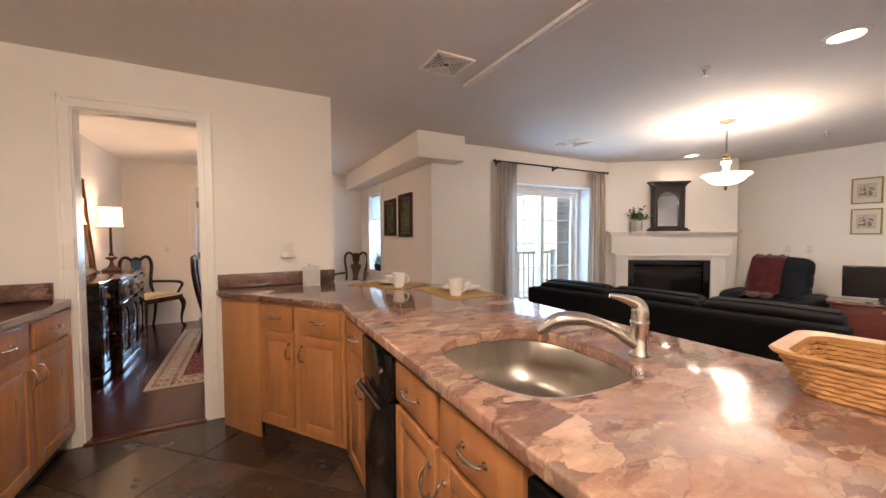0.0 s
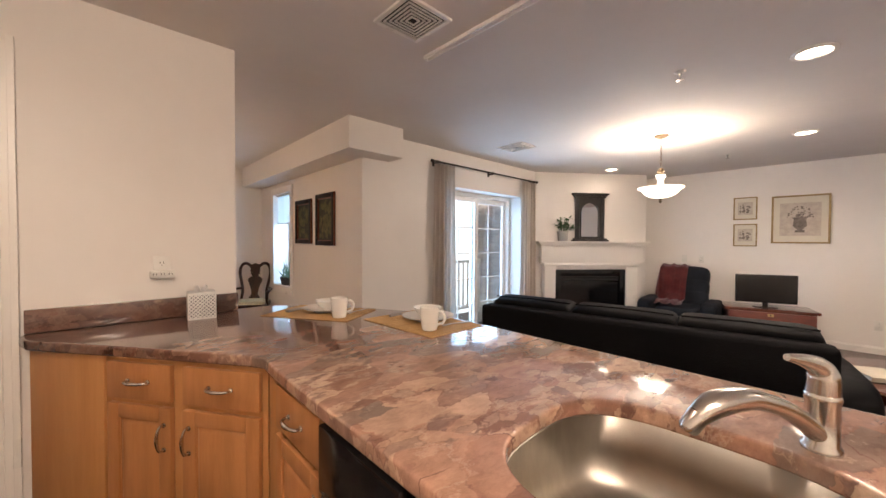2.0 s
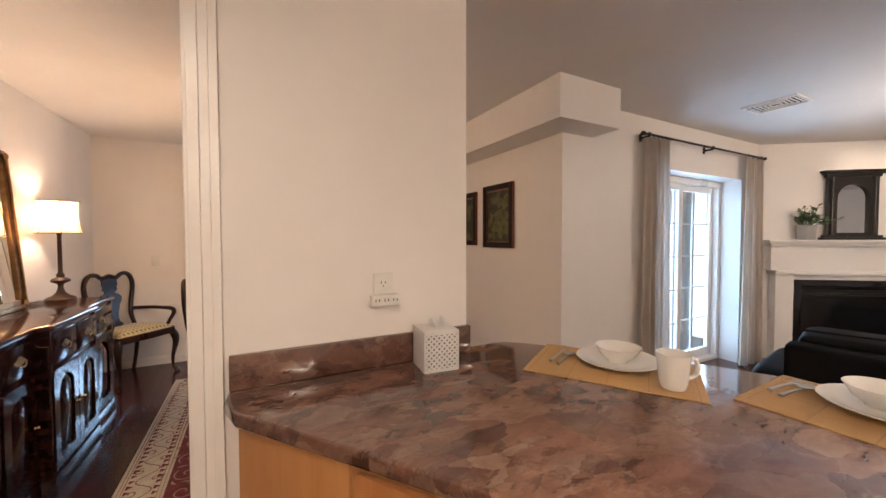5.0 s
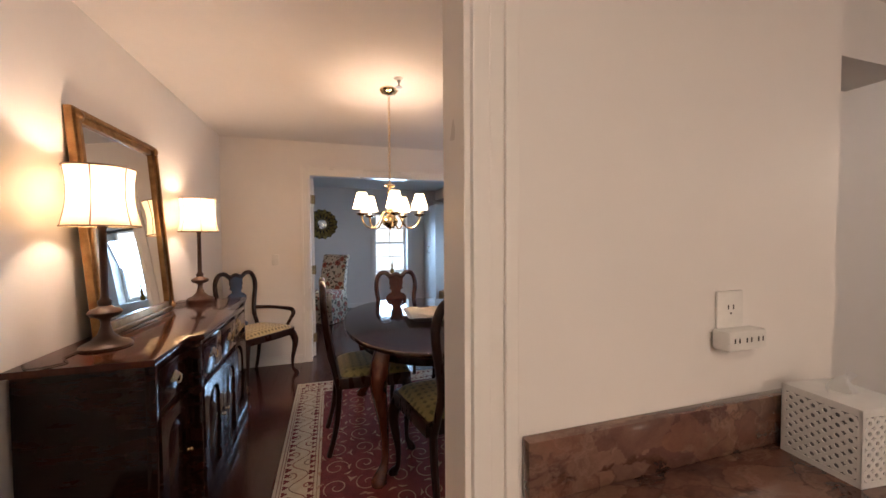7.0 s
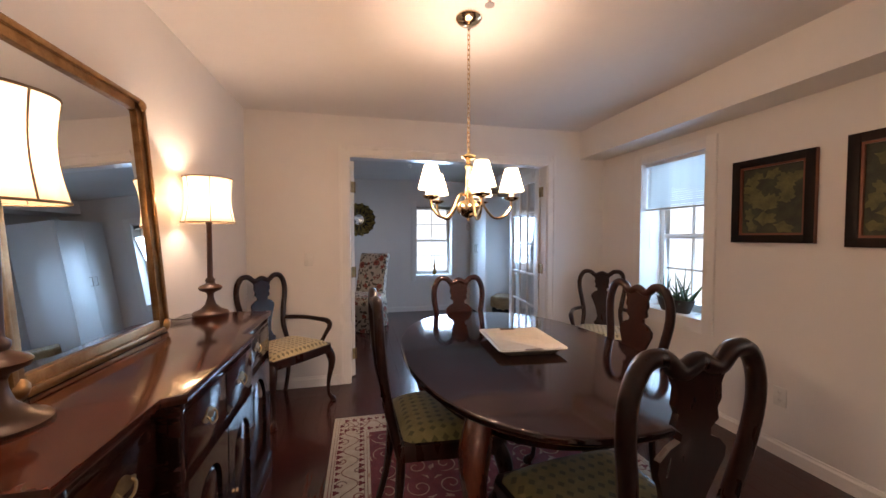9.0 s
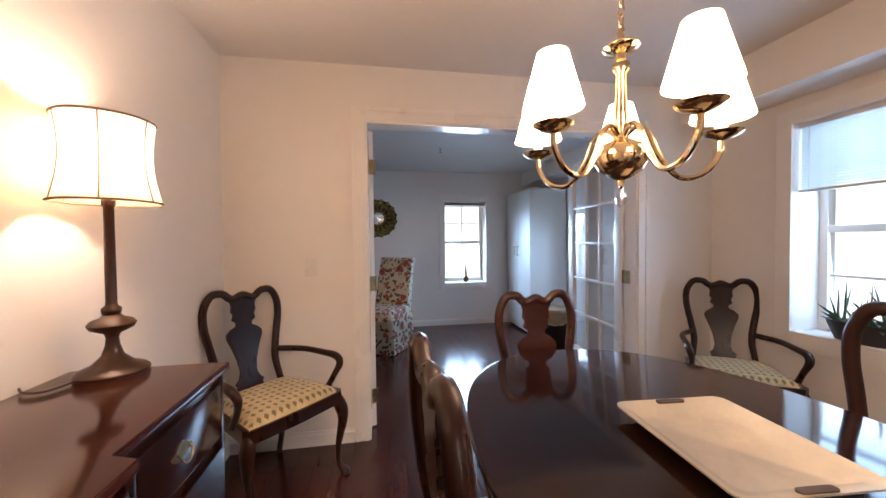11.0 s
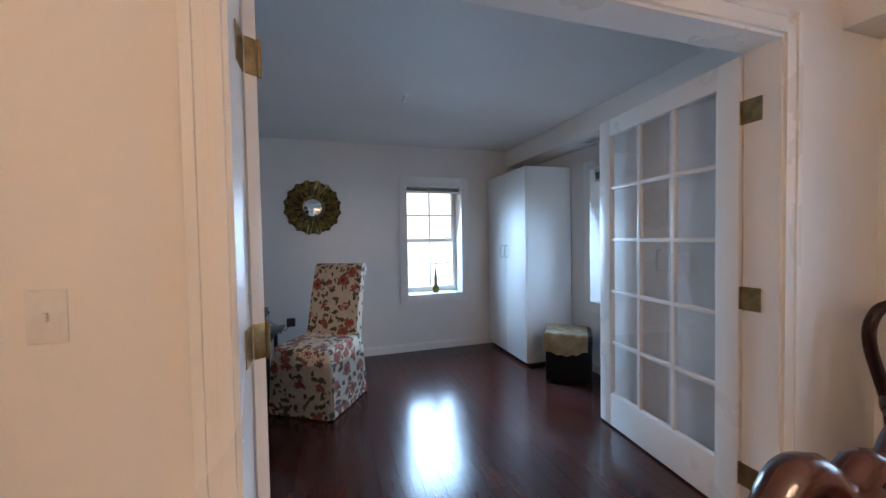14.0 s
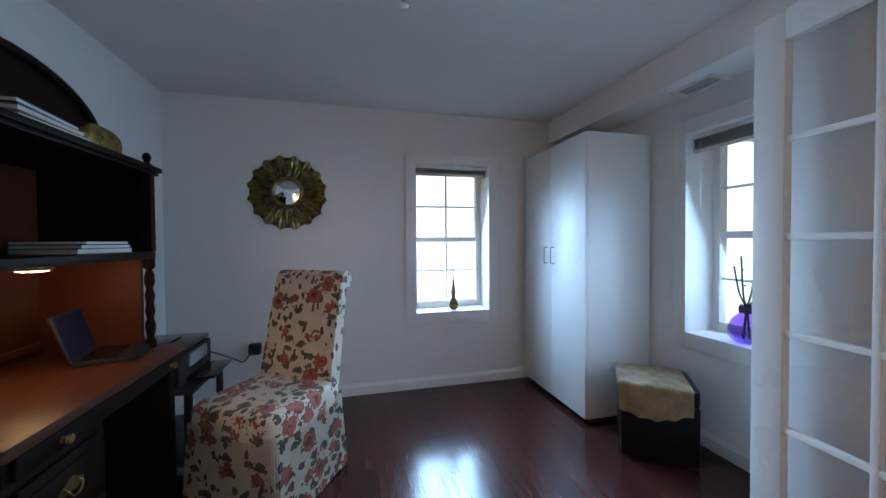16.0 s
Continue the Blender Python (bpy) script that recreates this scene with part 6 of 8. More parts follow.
# buffet: local x into the wall is -x of the room; built in room axes, front faces +x
bf = thing("buffet", Matrix(), "long dark mahogany breakfront sideboard with arched doors", "sideboard")
ZT = 0.903
SECT = ((5.145, 5.465, -0.905), (5.465, 6.095, -0.855), (6.095, 6.585, -0.905))
for y0, y1, xf in SECT:
    part("body", box((-1.315, y0, 0.10), (xf, y1, ZT - 0.028), 0.003), MAHOG, bf)
part("top", prism([(-1.32, 5.115), (-0.885, 5.115), (-0.885, 5.455), (-0.832, 5.475), (-0.832, 6.085), (-0.885, 6.105), (-0.885, 6.615), (-1.32, 6.615)], ZT - 0.028, ZT, 0.009), MAHOG_TOP, bf, "polished top with a moulded edge", smooth=50)
part("plinth", prism([(-1.318, 5.13), (-0.890, 5.13), (-0.890, 5.455), (-0.840, 5.47), (-0.840, 6.09), (-0.890, 6.105), (-0.890, 6.60), (-1.318, 6.60)], 0.0, 0.10, 0.006), MAHOG, bf)


def brass_pull(parent, x, y, z, metal=BRASS):
    """A pierced back plate with a drop bail, on a front that faces +x."""
    bm = bmesh.new()
    m = Matrix.Translation((x, y, z))
    out = [(0.040 * math.cos(a) * (1 + 0.16 * math.cos(4 * a)), 0.020 * math.sin(a) * (1 + 0.22 * math.cos(3 * a + 1.57))) for a in (6.283 * k / 24 for k in range(24))]
    vs = [[bm.verts.new(m @ Vector((d, p, q))) for p, q in out] for d in (0.0, 0.003)]
    bm.faces.new(vs[0])
    bm.faces.new(vs[1])
    for i in range(24):
        bm.faces.new((vs[0][i], vs[0][(i + 1) % 24], vs[1][(i + 1) % 24], vs[1][i]))
    tube(smoothed([(0.004, -0.026, 0.004), (0.012, -0.027, -0.004), (0.015, -0.014, -0.022), (0.015, 0.014, -0.022), (0.012, 0.027, -0.004), (0.004, 0.026, 0.004)], 4), 0.0032, 6, bm, m)
    return part("handle", bm, metal, parent, "brass bail pull on a shaped plate")


def arch_door(parent, y0, y1, xf):
    z0, z1 = 0.125, 0.655
    w, h = y1 - y0, z1 - z0
    m = Matrix.Translation((xf, (y0 + y1) / 2, z0)) @ Matrix.Rotation(radians(90), 4, "Z")
    bm = arch_frame(w, h, w * 0.62, 0.06, h - 0.05, -0.016, -0.001)
    bmesh.ops.transform(bm, matrix=m, verts=bm.verts)
    d = part("door", bm, MAHOG, parent, "arched panel door", smooth=30)
    fld = bmesh.new()
    for sc, yy in ((0.60, -0.004), (0.44, -0.013)):
        pts = arch_pts(w * sc, 0.06 + (0.62 - sc) * w * 0.6, h - 0.05 - (0.62 - sc) * w * 0.6)
        ring = [fld.verts.new(m @ Vector((x, yy, z))) for x, z in pts]
        if sc < 0.5:
            fld.faces.new(ring)
            for i in range(len(ring)):
                fld.faces.new((prev_r[i], prev_r[(i + 1) % len(ring)], ring[(i + 1) % len(ring)], ring[i]))
        prev_r = ring
    part("panel", fld, MAHOG, d, smooth=30)
    part("knob", lathe([(0, 0.02), (0.009, 0.018), (0.011, 0.012), (0.005, 0.006), (0.008, 0), (0, 0)], 12, None, Matrix.Translation((xf + 0.016, y1 - 0.03 if y0 < 5.6 else y0 + 0.03, 0.40)) @ Matrix.Rotation(radians(90), 4, "Y")), BRASS, d)
    return d


for y0, y1, xf in ((5.165, 5.445, -0.905), (5.485, 5.775, -0.855), (5.785, 6.075, -0.855), (6.115, 6.565, -0.905)):
    dr = part("drawer", box((xf, y0, 0.69), (xf + 0.014, y1, 0.85), 0.005), MAHOG, bf)
    brass_pull(dr, xf + 0.014, (y0 + y1) / 2, 0.772, OLD_BRASS)
    arch_door(bf, y0, y1, xf)
for y, xf in ((5.475, -0.847), (6.085, -0.847), (5.150, -0.897), (6.58, -0.897)):
    part("pilaster", box((xf - 0.03, y - 0.014, 0.10), (xf + 0.002, y + 0.014, 0.872), 0.004), MAHOG, bf)

# leaning mirror
mirror_lean = math.atan2(0.075, 1.0)
lm = thing("leaning_mirror", Matrix.Translation((-1.228, 5.845, ZT)) @ Matrix.Rotation(-mirror_lean, 4, "Y"), "tall gilt-framed mirror leaning on the buffet against the wall", "mirror")
GILT = material("antique_gilt", (0.40, 0.235, 0.10), 0.30, 0.85, second=(0.25, 0.13, 0.05), scale=20, bump=0.08)
mw, mh, fw = 0.378, 1.008, 0.062
bm = bmesh.new()
for lo, hi in (((-0.02, -mw, 0.0), (0.012, -mw + fw, mh)), ((-0.02, mw - fw, 0.0), (0.012, mw, mh)), ((-0.02, -mw + fw, 0.0), (0.012, mw - fw, fw)), ((-0.02, -mw + fw, mh - fw), (0.012, mw - fw, mh))):
    box(lo, hi, 0.006, bm)
for lo, hi in (((0.012, -mw + 0.012, 0.012), (0.024, -mw + 0.030, mh - 0.012)), ((0.012, mw - 0.030, 0.012), (0.024, mw - 0.012, mh - 0.012)), ((0.012, -mw + 0.03, 0.012), (0.024, mw - 0.03, 0.030)), ((0.012, -mw + 0.03, mh - 0.030), (0.024, mw - 0.03, mh - 0.012))):
    box(lo, hi, 0.005, bm)
part("frame", bm, GILT, lm, "moulded antique gilt frame")
part("glass", box((-0.008, -mw + fw - 0.004, fw - 0.004), (-0.002, mw - fw + 0.004, mh - fw + 0.004)), MIRROR, lm, smooth=0)
for sy in (-1, 1):
    for z in (0.035, mh - 0.035):
        part("corner_ornament", lathe([(0, 0.014), (0.012, 0.012), (0.022, 0.006), (0.026, 0), (0, 0)], 10, None, Matrix.Translation((0.02, sy * (mw - 0.033), z)) @ Matrix.Rotation(radians(90), 4, "Y")), GILT, lm)

# table lamps
SHADE = material("linen_shade", (0.80, 0.70, 0.54), 0.8, second=(0.76, 0.65, 0.48), scale=30, bump=0.3, bump_scale=250, glow=((1.0, 0.70, 0.38), 1.4))
let_through(SHADE, (1.0, 0.90, 0.74), 0.35, 0.32)
PIPING = material("shade_piping", (0.26, 0.17, 0.09), 0.7)
CORD = material("lamp_cord", (0.025, 0.015, 0.010), 0.5)
LAMP_WOOD = material("lamp_bronze_wood", (0.060, 0.024, 0.012), 0.36, 0.2, second=(0.045, 0.018, 0.009), scale=12, bump=0.08)


def table_lamp(x, y, deg):
    t = thing("table_lamp", Matrix.Translation((x, y, ZT)) @ Matrix.Rotation(radians(deg), 4, "Z"), "tall bronze-brown candlestick lamp with a lit linen shade", "table lamp", group="lamps on the buffet")
    part("base", lathe([(0, 0), (0.085, 0), (0.086, 0.010), (0.078, 0.018), (0.050, 0.030), (0.026, 0.055), (0.017, 0.085), (0.015, 0.105), (0.020, 0.118), (0.050, 0.132), (0.056, 0.145), (0.048, 0.156), (0.028, 0.164), (0.020, 0.172), (0.023, 0.180), (0.023, 0.190), (0.015, 0.198), (0.0135, 0.205), (0.0125, 0.48), (0.016, 0.486), (0.016, 0.50), (0, 0.50)], 28), LAMP_WOOD, t, smooth=50)
    n = 48

    def sh(u, v):
        a = 2 * math.pi * u
        r = 0.122 - 0.012 * v - 0.014 * math.sin(math.pi * v)
        r += 0.0025 * abs(math.cos(3 * a))
        return Vector((r * math.cos(a), r * math.sin(a), 0.494 + 0.234 * v))
    part("shade", thicken(grid_sheet(n, 10, sh), 0.0015), SHADE, t, "glowing cream linen shade", smooth=80)
    for v in (0.0, 1.0):
        part("hem", tube([sh(k / 36, v) for k in range(38)], 0.0035, 6), PIPING, t, "brown piped hem")
    for k in range(6):
        part("seam", tube([sh(k / 6 + 1 / 12, j / 8) for j in range(9)], 0.0022, 5, None, Matrix.Diagonal((1.012, 1.012, 1, 1))), PIPING, t, "brown piped seam")
    part("spider", boxes([((-0.108, -0.0015, 0.722), (0.108, 0.0015, 0.725)), ((-0.0015, -0.108, 0.7255), (0.0015, 0.108, 0.7285)), ((-0.003, -0.003, 0.50), (0.003, 0.003, 0.722))]), OLD_BRASS, t)
    lamp("table_lamp_bulb", "POINT", 16, WARM, pose(x, y, ZT + 0.63), radius=0.035)
    return t


for lx, ly, deg, pts in ((-1.15, 5.365, 10, ((-0.06, -0.05), (-0.06, -0.14), (-0.02, -0.20), (-0.09, -0.25), (-0.14, -0.20))), (-1.175, 6.565, 24, ((-0.05, -0.055), (-0.07, -0.125), (-0.12, -0.125), (-0.18, -0.065)))):
    tl = table_lamp(lx, ly, deg)
    cord = part("cord", tube(smoothed([(px, py, 0.004) for px, py in pts], 6), 0.003, 6), CORD, tl, "dark brown lamp cord lying on the sideboard")
    cord.matrix_local = Matrix.Rotation(radians(-deg), 4, "Z")

# pictures on the dining wall
BLACK_FRAME = material("black_red_frame", (0.009, 0.007, 0.006), 0.4, second=(0.016, 0.007, 0.005), scale=6, spec=0.15)
RED_LINE = material("red_slip", (0.17, 0.045, 0.018), 0.4)
LEAF_PRINT = material("leaf_print", (0.040, 0.040, 0.014), 0.6, second=(0.018, 0.018, 0.009), scale=14)
LEAF_LIGHT = material("leaf_print_light", (0.13, 0.12, 0.034), 0.6, second=(0.06, 0.062, 0.02), scale=18)


def leaf_picture(yc, zc, w, h, seed):
    t = thing("framed_picture", FACE_W(2.07, yc, zc), "dark leaf print in a black and red frame", "picture", group="leaf prints on the dining wall")
    b2 = 0.048
    part("frame", boxes([((-w / 2, -0.03, -h / 2), (-w / 2 + b2, -0.001, h / 2)), ((w / 2 - b2, -0.03, -h / 2), (w / 2, -0.001, h / 2)), ((-w / 2 + b2, -0.03, h / 2 - b2), (w / 2 - b2, -0.001, h / 2)), ((-w / 2 + b2, -0.03, -h / 2), (w / 2 - b2, -0.001, -h / 2 + b2))], 0.003), BLACK_FRAME, t)
    i0, i1 = w / 2 - b2, h / 2 - b2
    q = 0.012
    for lo, hi in [((-i0, -0.022, -i1), (-i0 + q, -0.004, i1)), ((i0 - q, -0.022, -i1), (i0, -0.004, i1)), ((-i0 + q, -0.022, i1 - q), (i0 - q, -0.004, i1)), ((-i0 + q, -0.022, -i1), (i0 - q, -0.004, -i1 + q)), ((-w / 2 - 0.002, -0.027, -h / 2), (-w / 2 + 0.004, -0.004, h / 2)), ((w / 2 - 0.004, -0.027, -h / 2), (w / 2 + 0.002, -0.004, h / 2))]:
        part("slip", box(lo, hi), RED_LINE, t, "red slip", smooth=0)
    part("print", box((-i0 + q, -0.010, -i1 + q), (i0 - q, -0.006, i1 - q)), LEAF_PRINT, t, smooth=0)
    r = random.Random(seed)
    bm = bmesh.new()
    for k in range(26):
        c = Vector((r.uniform(-i0 * .75, i0 * .75), -0.0104, r.uniform(-i1 * .8, i1 * .8)))
        a = r.uniform(0, 6.28)
        s = r.uniform(0.03, 0.06)
        out = [(s * math.cos(2 * math.pi * j / 14) * (1 + 0.25 * math.cos(5 * 2 * math.pi * j / 14)), 0.62 * s * math.sin(2 * math.pi * j / 14) * (1 + 0.3 * math.cos(5 * 2 * math.pi * j / 14))) for j in range(14)]
        vs = [bm.verts.new(Vector((max(-i0 + .014, min(i0 - .014, c.x + x * math.cos(a) - y * math.sin(a))), c.y - k * 0.00002, max(-i1 + .014, min(i1 - .014, c.z + x * math.sin(a) + y * math.cos(a)))))) for x, y in out]
        bm.faces.new(vs)
    part("leaves", bm, LEAF_LIGHT, t, "olive green leaf shapes", smooth=0)
    return t


leaf_picture(6.125, 1.547, 0.456, 0.527, 1)
leaf_picture(5.545, 1.552, 0.44, 0.57, 2)

# chandelier
SHADE_W = material("white_candle_shade", (0.85, 0.80, 0.70), 0.7, glow=((1.0, 0.80, 0.56), 9.0))
let_through(SHADE_W, (1.0, 0.92, 0.80), 0.3, 0.5)
cd = thing("chandelier", Matrix.Translation((0.138, 6.125, -0.03)), "polished brass five-arm chandelier with small lit shades", "chandelier")
part("canopy", lathe([(0, H + 0.03), (0.062, H + 0.03), (0.064, H + 0.022), (0.050, H + 0.006), (0.016, H - 0.004), (0, H - 0.006)], 28), BRASS, cd)
bm = bmesh.new()
nz = 26
for k in range(nz):
    z = H - 0.005 - 0.0235 * k
    o = [(0.0075 * math.cos(2 * math.pi * j / 8), 0, z - 0.013 + 0.0155 * math.sin(2 * math.pi * j / 8)) for j in range(10)]
    tube(o, 0.0021, 5, bm, Matrix.Rotation(radians(90 * (k % 2) + 20), 4, "Z"))
part("chain", bm, BRASS, cd)
part("column", lathe([(0, 1.785), (0.006, 1.785), (0.008, 1.76), (0.036, 1.748), (0.040, 1.742), (0.034, 1.735), (0.012, 1.728), (0.010, 1.715), (0.019, 1.705), (0.019, 1.69), (0.011, 1.682), (0.014, 1.60), (0.018, 1.565), (0.012, 1.55), (0.018, 1.535), (0.040, 1.525), (0.056, 1.505), (0.058, 1.485), (0.046, 1.462), (0.022, 1.448), (0.008, 1.442), (0.008, 1.43), (0, 1.43)], 28), BRASS, cd, "turned brass column and ball", smooth=50)
part("crystal_drop", lathe([(0, 1.432), (0.004, 1.425), (0.013, 1.402), (0.010, 1.388), (0, 1.378)], 8), glass_material("crystal", (0.95, 0.93, 0.9)), cd, "clear glass drop", smooth=0)
for k in range(5):
    a = radians(54 + 72 * k)
    m = Matrix.Rotation(a, 4, "Z")
    arm = part("arm", tube(smoothed([(0.012, 0, 1.545), (0.035, 0, 1.562), (0.060, 0, 1.545), (0.085, 0, 1.49), (0.125, 0, 1.445), (0.175, 0, 1.452), (0.205, 0, 1.49), (0.21, 0, 1.522)], 6), 0.0062, 8, None, m), BRASS, cd)
    q = m @ Matrix.Translation((0.21, 0, 0))
    part("drip_pan", lathe([(0.006, 1.522), (0.030, 1.530), (0.040, 1.538), (0.041, 1.541), (0.030, 1.535), (0.009, 1.532), (0.009, 1.54), (0, 1.54)], 20, None, q), BRASS, arm)
    part("candle", lathe([(0, 1.54), (0.0115, 1.54), (0.0115, 1.592), (0, 1.592)], 14, None, q), CERAMIC, arm)
    part("shade", lathe([(0.060, 1.572), (0.0605, 1.574), (0.031, 1.682), (0.0305, 1.682), (0.0585, 1.574), (0.060, 1.572)], 24, None, q), SHADE_W, arm, "small glowing cone shade", smooth=60)
    b3 = q @ Vector((0, 0, 1.60))
    lamp("chandelier_bulb", "POINT", 17, WARM, pose(0.138 + b3.x, 6.125 + b3.y, 1.57), radius=0.02)


def blind(m, w, z_top, drop, n, label, stack=0.0):
    """A venetian blind: headrail, slats, bottom rail and cords. Local axes as for windows."""
    t = thing("window_blind", m, label, "blind")
    part("headrail", box((0.004, 0.03, z_top - 0.028), (w - 0.004, 0.062, z_top), 0.002), WHITE_PLASTIC, t)
    first = None
    for k in range(n):
        z = z_top - 0.034 - (drop - 0.05) * k / max(n - 1, 1)
        if first is None:
            bm = bmesh.new()
            grid_sheet(1, 4, lambda u, v: Vector((0.006 + (w - 0.012) * u, -0.011 + 0.022 * v, 0.003 * math.sin(math.pi * v) - 0.0125 * (v - 0.5))), bm)
            thicken(bm, 0.0008)
            ob = part("slat", bm, WHITE_PLASTIC, t, smooth=80)
            first = ob.data
        else:
            ob = new("slat", first)
            ob.parent = t
        ob.location = (0, 0.046, z)
    part("bottom_rail", box((0.005, 0.034, z_top - drop - 0.012), (w - 0.005, 0.058, z_top - drop + 0.004), 0.002), WHITE_PLASTIC, t)
    part("cord", tube([(0.06, 0.028, z_top - 0.02), (0.062, 0.027, z_top - drop - 0.35)], 0.0015, 5), WHITE_PLASTIC, t)
    return t


blind(EAST(WIN_DINING[1]), WIN_DINING[1] - WIN_DINING[0], WIN_DINING[3], 0.40, 22, "white venetian blind lowered part way over the window")

# aloe on the dining sill
ap = thing("potted_plant", Matrix.Translation((2.14, 6.88, 0.708)) @ Matrix.Diagonal((1.0, 1.15, 1.25, 1)), "spiky green aloe in a low dark pot on the sill", "plant")
part("pot", lathe([(0, 0), (0.065, 0), (0.082, 0.06), (0.086, 0.085), (0.078, 0.084), (0.072, 0.065), (0, 0.065)], 24, None, Matrix.Diagonal((1.0, 1.7, 1, 1))), material("dark_pot", (0.035, 0.025, 0.02), 0.5), ap, "dark oblong planter")
ALOE = leaf_material("aloe_green", (0.060, 0.115, 0.050), (0.035, 0.075, 0.030))
bm = bmesh.new()
r4 = random.Random(8)
for k in range(34):
    a, e = r4.uniform(0, 6.283), r4.uniform(0.5, 1.5)
    L = r4.uniform(0.10, 0.25) * (0.6 + 0.5 * (e / 1.5))
    b0 = Vector((r4.uniform(-.04, .04), r4.uniform(-.10, .10), 0.062))
    d = Vector((math.cos(a) * math.cos(e), math.sin(a) * math.cos(e), math.sin(e)))
    tube([(*b0, 0.010), (*(b0 + d * L * 0.5), 0.008), (*(b0 + d * L + Vector((0, 0, -0.01))), 0.001)], 0.008, 5, bm, None, 0.5)
for k in range(60):
    a = r4.uniform(0, 6.283)
    b0 = Vector((r4.uniform(-.06, .06), r4.uniform(-.13, .13), 0.075))
    leaf(bm, b0, Vector((math.cos(a), math.sin(a), r4.uniform(-.2, .8))), r4.uniform(0.03, 0.07), 0.02)
part("leaves", bm, ALOE, ap, smooth=60)

# ---- office ----
HINGE = material("brass_hinge", (0.48, 0.35, 0.17), 0.38, 1.0, second=(0.28, 0.20, 0.10), scale=25)


def french_leaf(name, m, w, label):
    """A fifteen-pane glazed door; local x from the hinge along the leaf, y its thickness."""
    t = thing(name, m, label, "door", kind="structure")
    z0, z1, T = 0.012, 2.02, 0.035
    st, bot, top = 0.105, 0.215, 0.105
    part("stile", box((0, 0, z0), (st, T, z1), 0.003), TRIM, t)
    part("stile", box((w - st, 0, z0), (w, T, z1), 0.003), TRIM, t)
    part("top_rail", box((st, 0.0, z1 - top), (w - st, T, z1), 0.002), TRIM, t)
    part("bottom_rail", box((st, 0.0, z0), (w - st, T, z0 + bot), 0.002), TRIM, t)
    x0, x1, a, b2 = st, w - st, z0 + bot, z1 - top
    for i in range(1, 3):
        x = x0 + (x1 - x0) * i / 3
        part("muntin", box((x - 0.011, 0.006, a), (x + 0.011, T - 0.006, b2), 0.004), TRIM, t)
    for j in range(1, 5):
        z = a + (b2 - a) * j / 5
        part("muntin", box((x0, 0.007, z - 0.011), (x1, T - 0.007, z + 0.011), 0.004), TRIM, t)
    for i in range(3):
        for j in range(5):
            p = part("pane", box((x0 + (x1 - x0) * i / 3 + 0.009, T / 2 - 0.002, a + (b2 - a) * j / 5 + 0.009), (x0 + (x1 - x0) * (i + 1) / 3 - 0.009, T / 2 + 0.002, a + (b2 - a) * (j + 1) / 5 - 0.009)), GLASS, t, smooth=0)
            p.visible_shadow = False
    return t


def hinges(parent, sgn):
    for z in (0.22, 0.99, 1.78):
        bm = bmesh.new()
        box((-0.004, 0.003, z - 0.05), (0.0005, 0.033, z + 0.05), 0.0015, bm)
        tube([(-0.006, -0.004, z - 0.052), (-0.006, -0.004, z + 0.052)], 0.0065, 10, bm)
        part("hinge", bm, HINGE, parent, "brass butt hinge")


right_leaf = french_leaf("door_right", Matrix.Translation((1.452, 7.868, 0)) @ Matrix.Rotation(radians(85.3), 4, "Z"), 0.935, "white fifteen-pane french door leaf standing open")
hinges(right_leaf, 1)
left_leaf = french_leaf("door_left", Matrix.Translation((-0.474, 7.868, 0)) @ Matrix.Rotation(radians(126), 4, "Z") @ Matrix.Translation((0, -0.035, 0)), 0.935, "white fifteen-pane french door leaf folded open")
hinges(left_leaf, -1)
part("lever_handle", tube(smoothed([(0.88, 0.036, 0.98, 0.009), (0.88, 0.075, 0.98, 0.009), (0.84, 0.085, 0.98, 0.008), (0.78, 0.085, 0.98, 0.007)], 4), 0.008, 8), HINGE, left_leaf)
# hinge leaves on the jamb faces
jh = bmesh.new()
for z in (0.22, 0.99, 1.78):
    for x in (-0.4775, 1.4245):
        box((x, 7.79, z - 0.05), (x + 0.003, 7.864, z + 0.05), 0.001, jh)
structure("jamb_hinge_plates", jh, HINGE, "aged brass hinge plates on the jambs", "hinge")

WARD = material("wardrobe_foil", (0.74, 0.74, 0.73), 0.42, second=(0.72, 0.72, 0.71), scale=2, bump=0.02, bump_scale=30)


def wardrobe(y0, y1, x0, label):
    t = thing("wardrobe", Matrix.Translation((x0, y0, 0)), label, "wardrobe", group="white wardrobes")
    w = y1 - y0
    part("carcass", box((0.02, 0, 0.03), (2.052 - x0, w, 1.955), 0.003), WARD, t)
    part("plinth", box((0.05, 0.01, 0.0), (2.04 - x0, w - 0.01, 0.03)), BLACK_MATT, t)
    for k in range(2):
        a, b2 = 0.002 + k * (w / 2), (k + 1) * (w / 2) - 0.002
        d = part("door", box((0.0, a, 0.035), (0.0185, b2, 1.952), 0.002), WARD, t)
        yh = b2 - 0.045 if k == 0 else a + 0.045
        part("handle", tube(smoothed([(0, yh, 1.06), (-0.028, yh, 1.06), (-0.030, yh, 1.075), (-0.030, yh, 1.165), (-0.028, yh, 1.18), (0, yh, 1.18)], 3), 0.005, 8), STEEL, d, "slim steel bow handle")
    return t


wardrobe(9.86, 10.715, 1.535, "tall plain white two-door wardrobe under the soffit")
wardrobe(7.91, 8.80, 1.58, "tall plain white two-door wardrobe behind the french door")

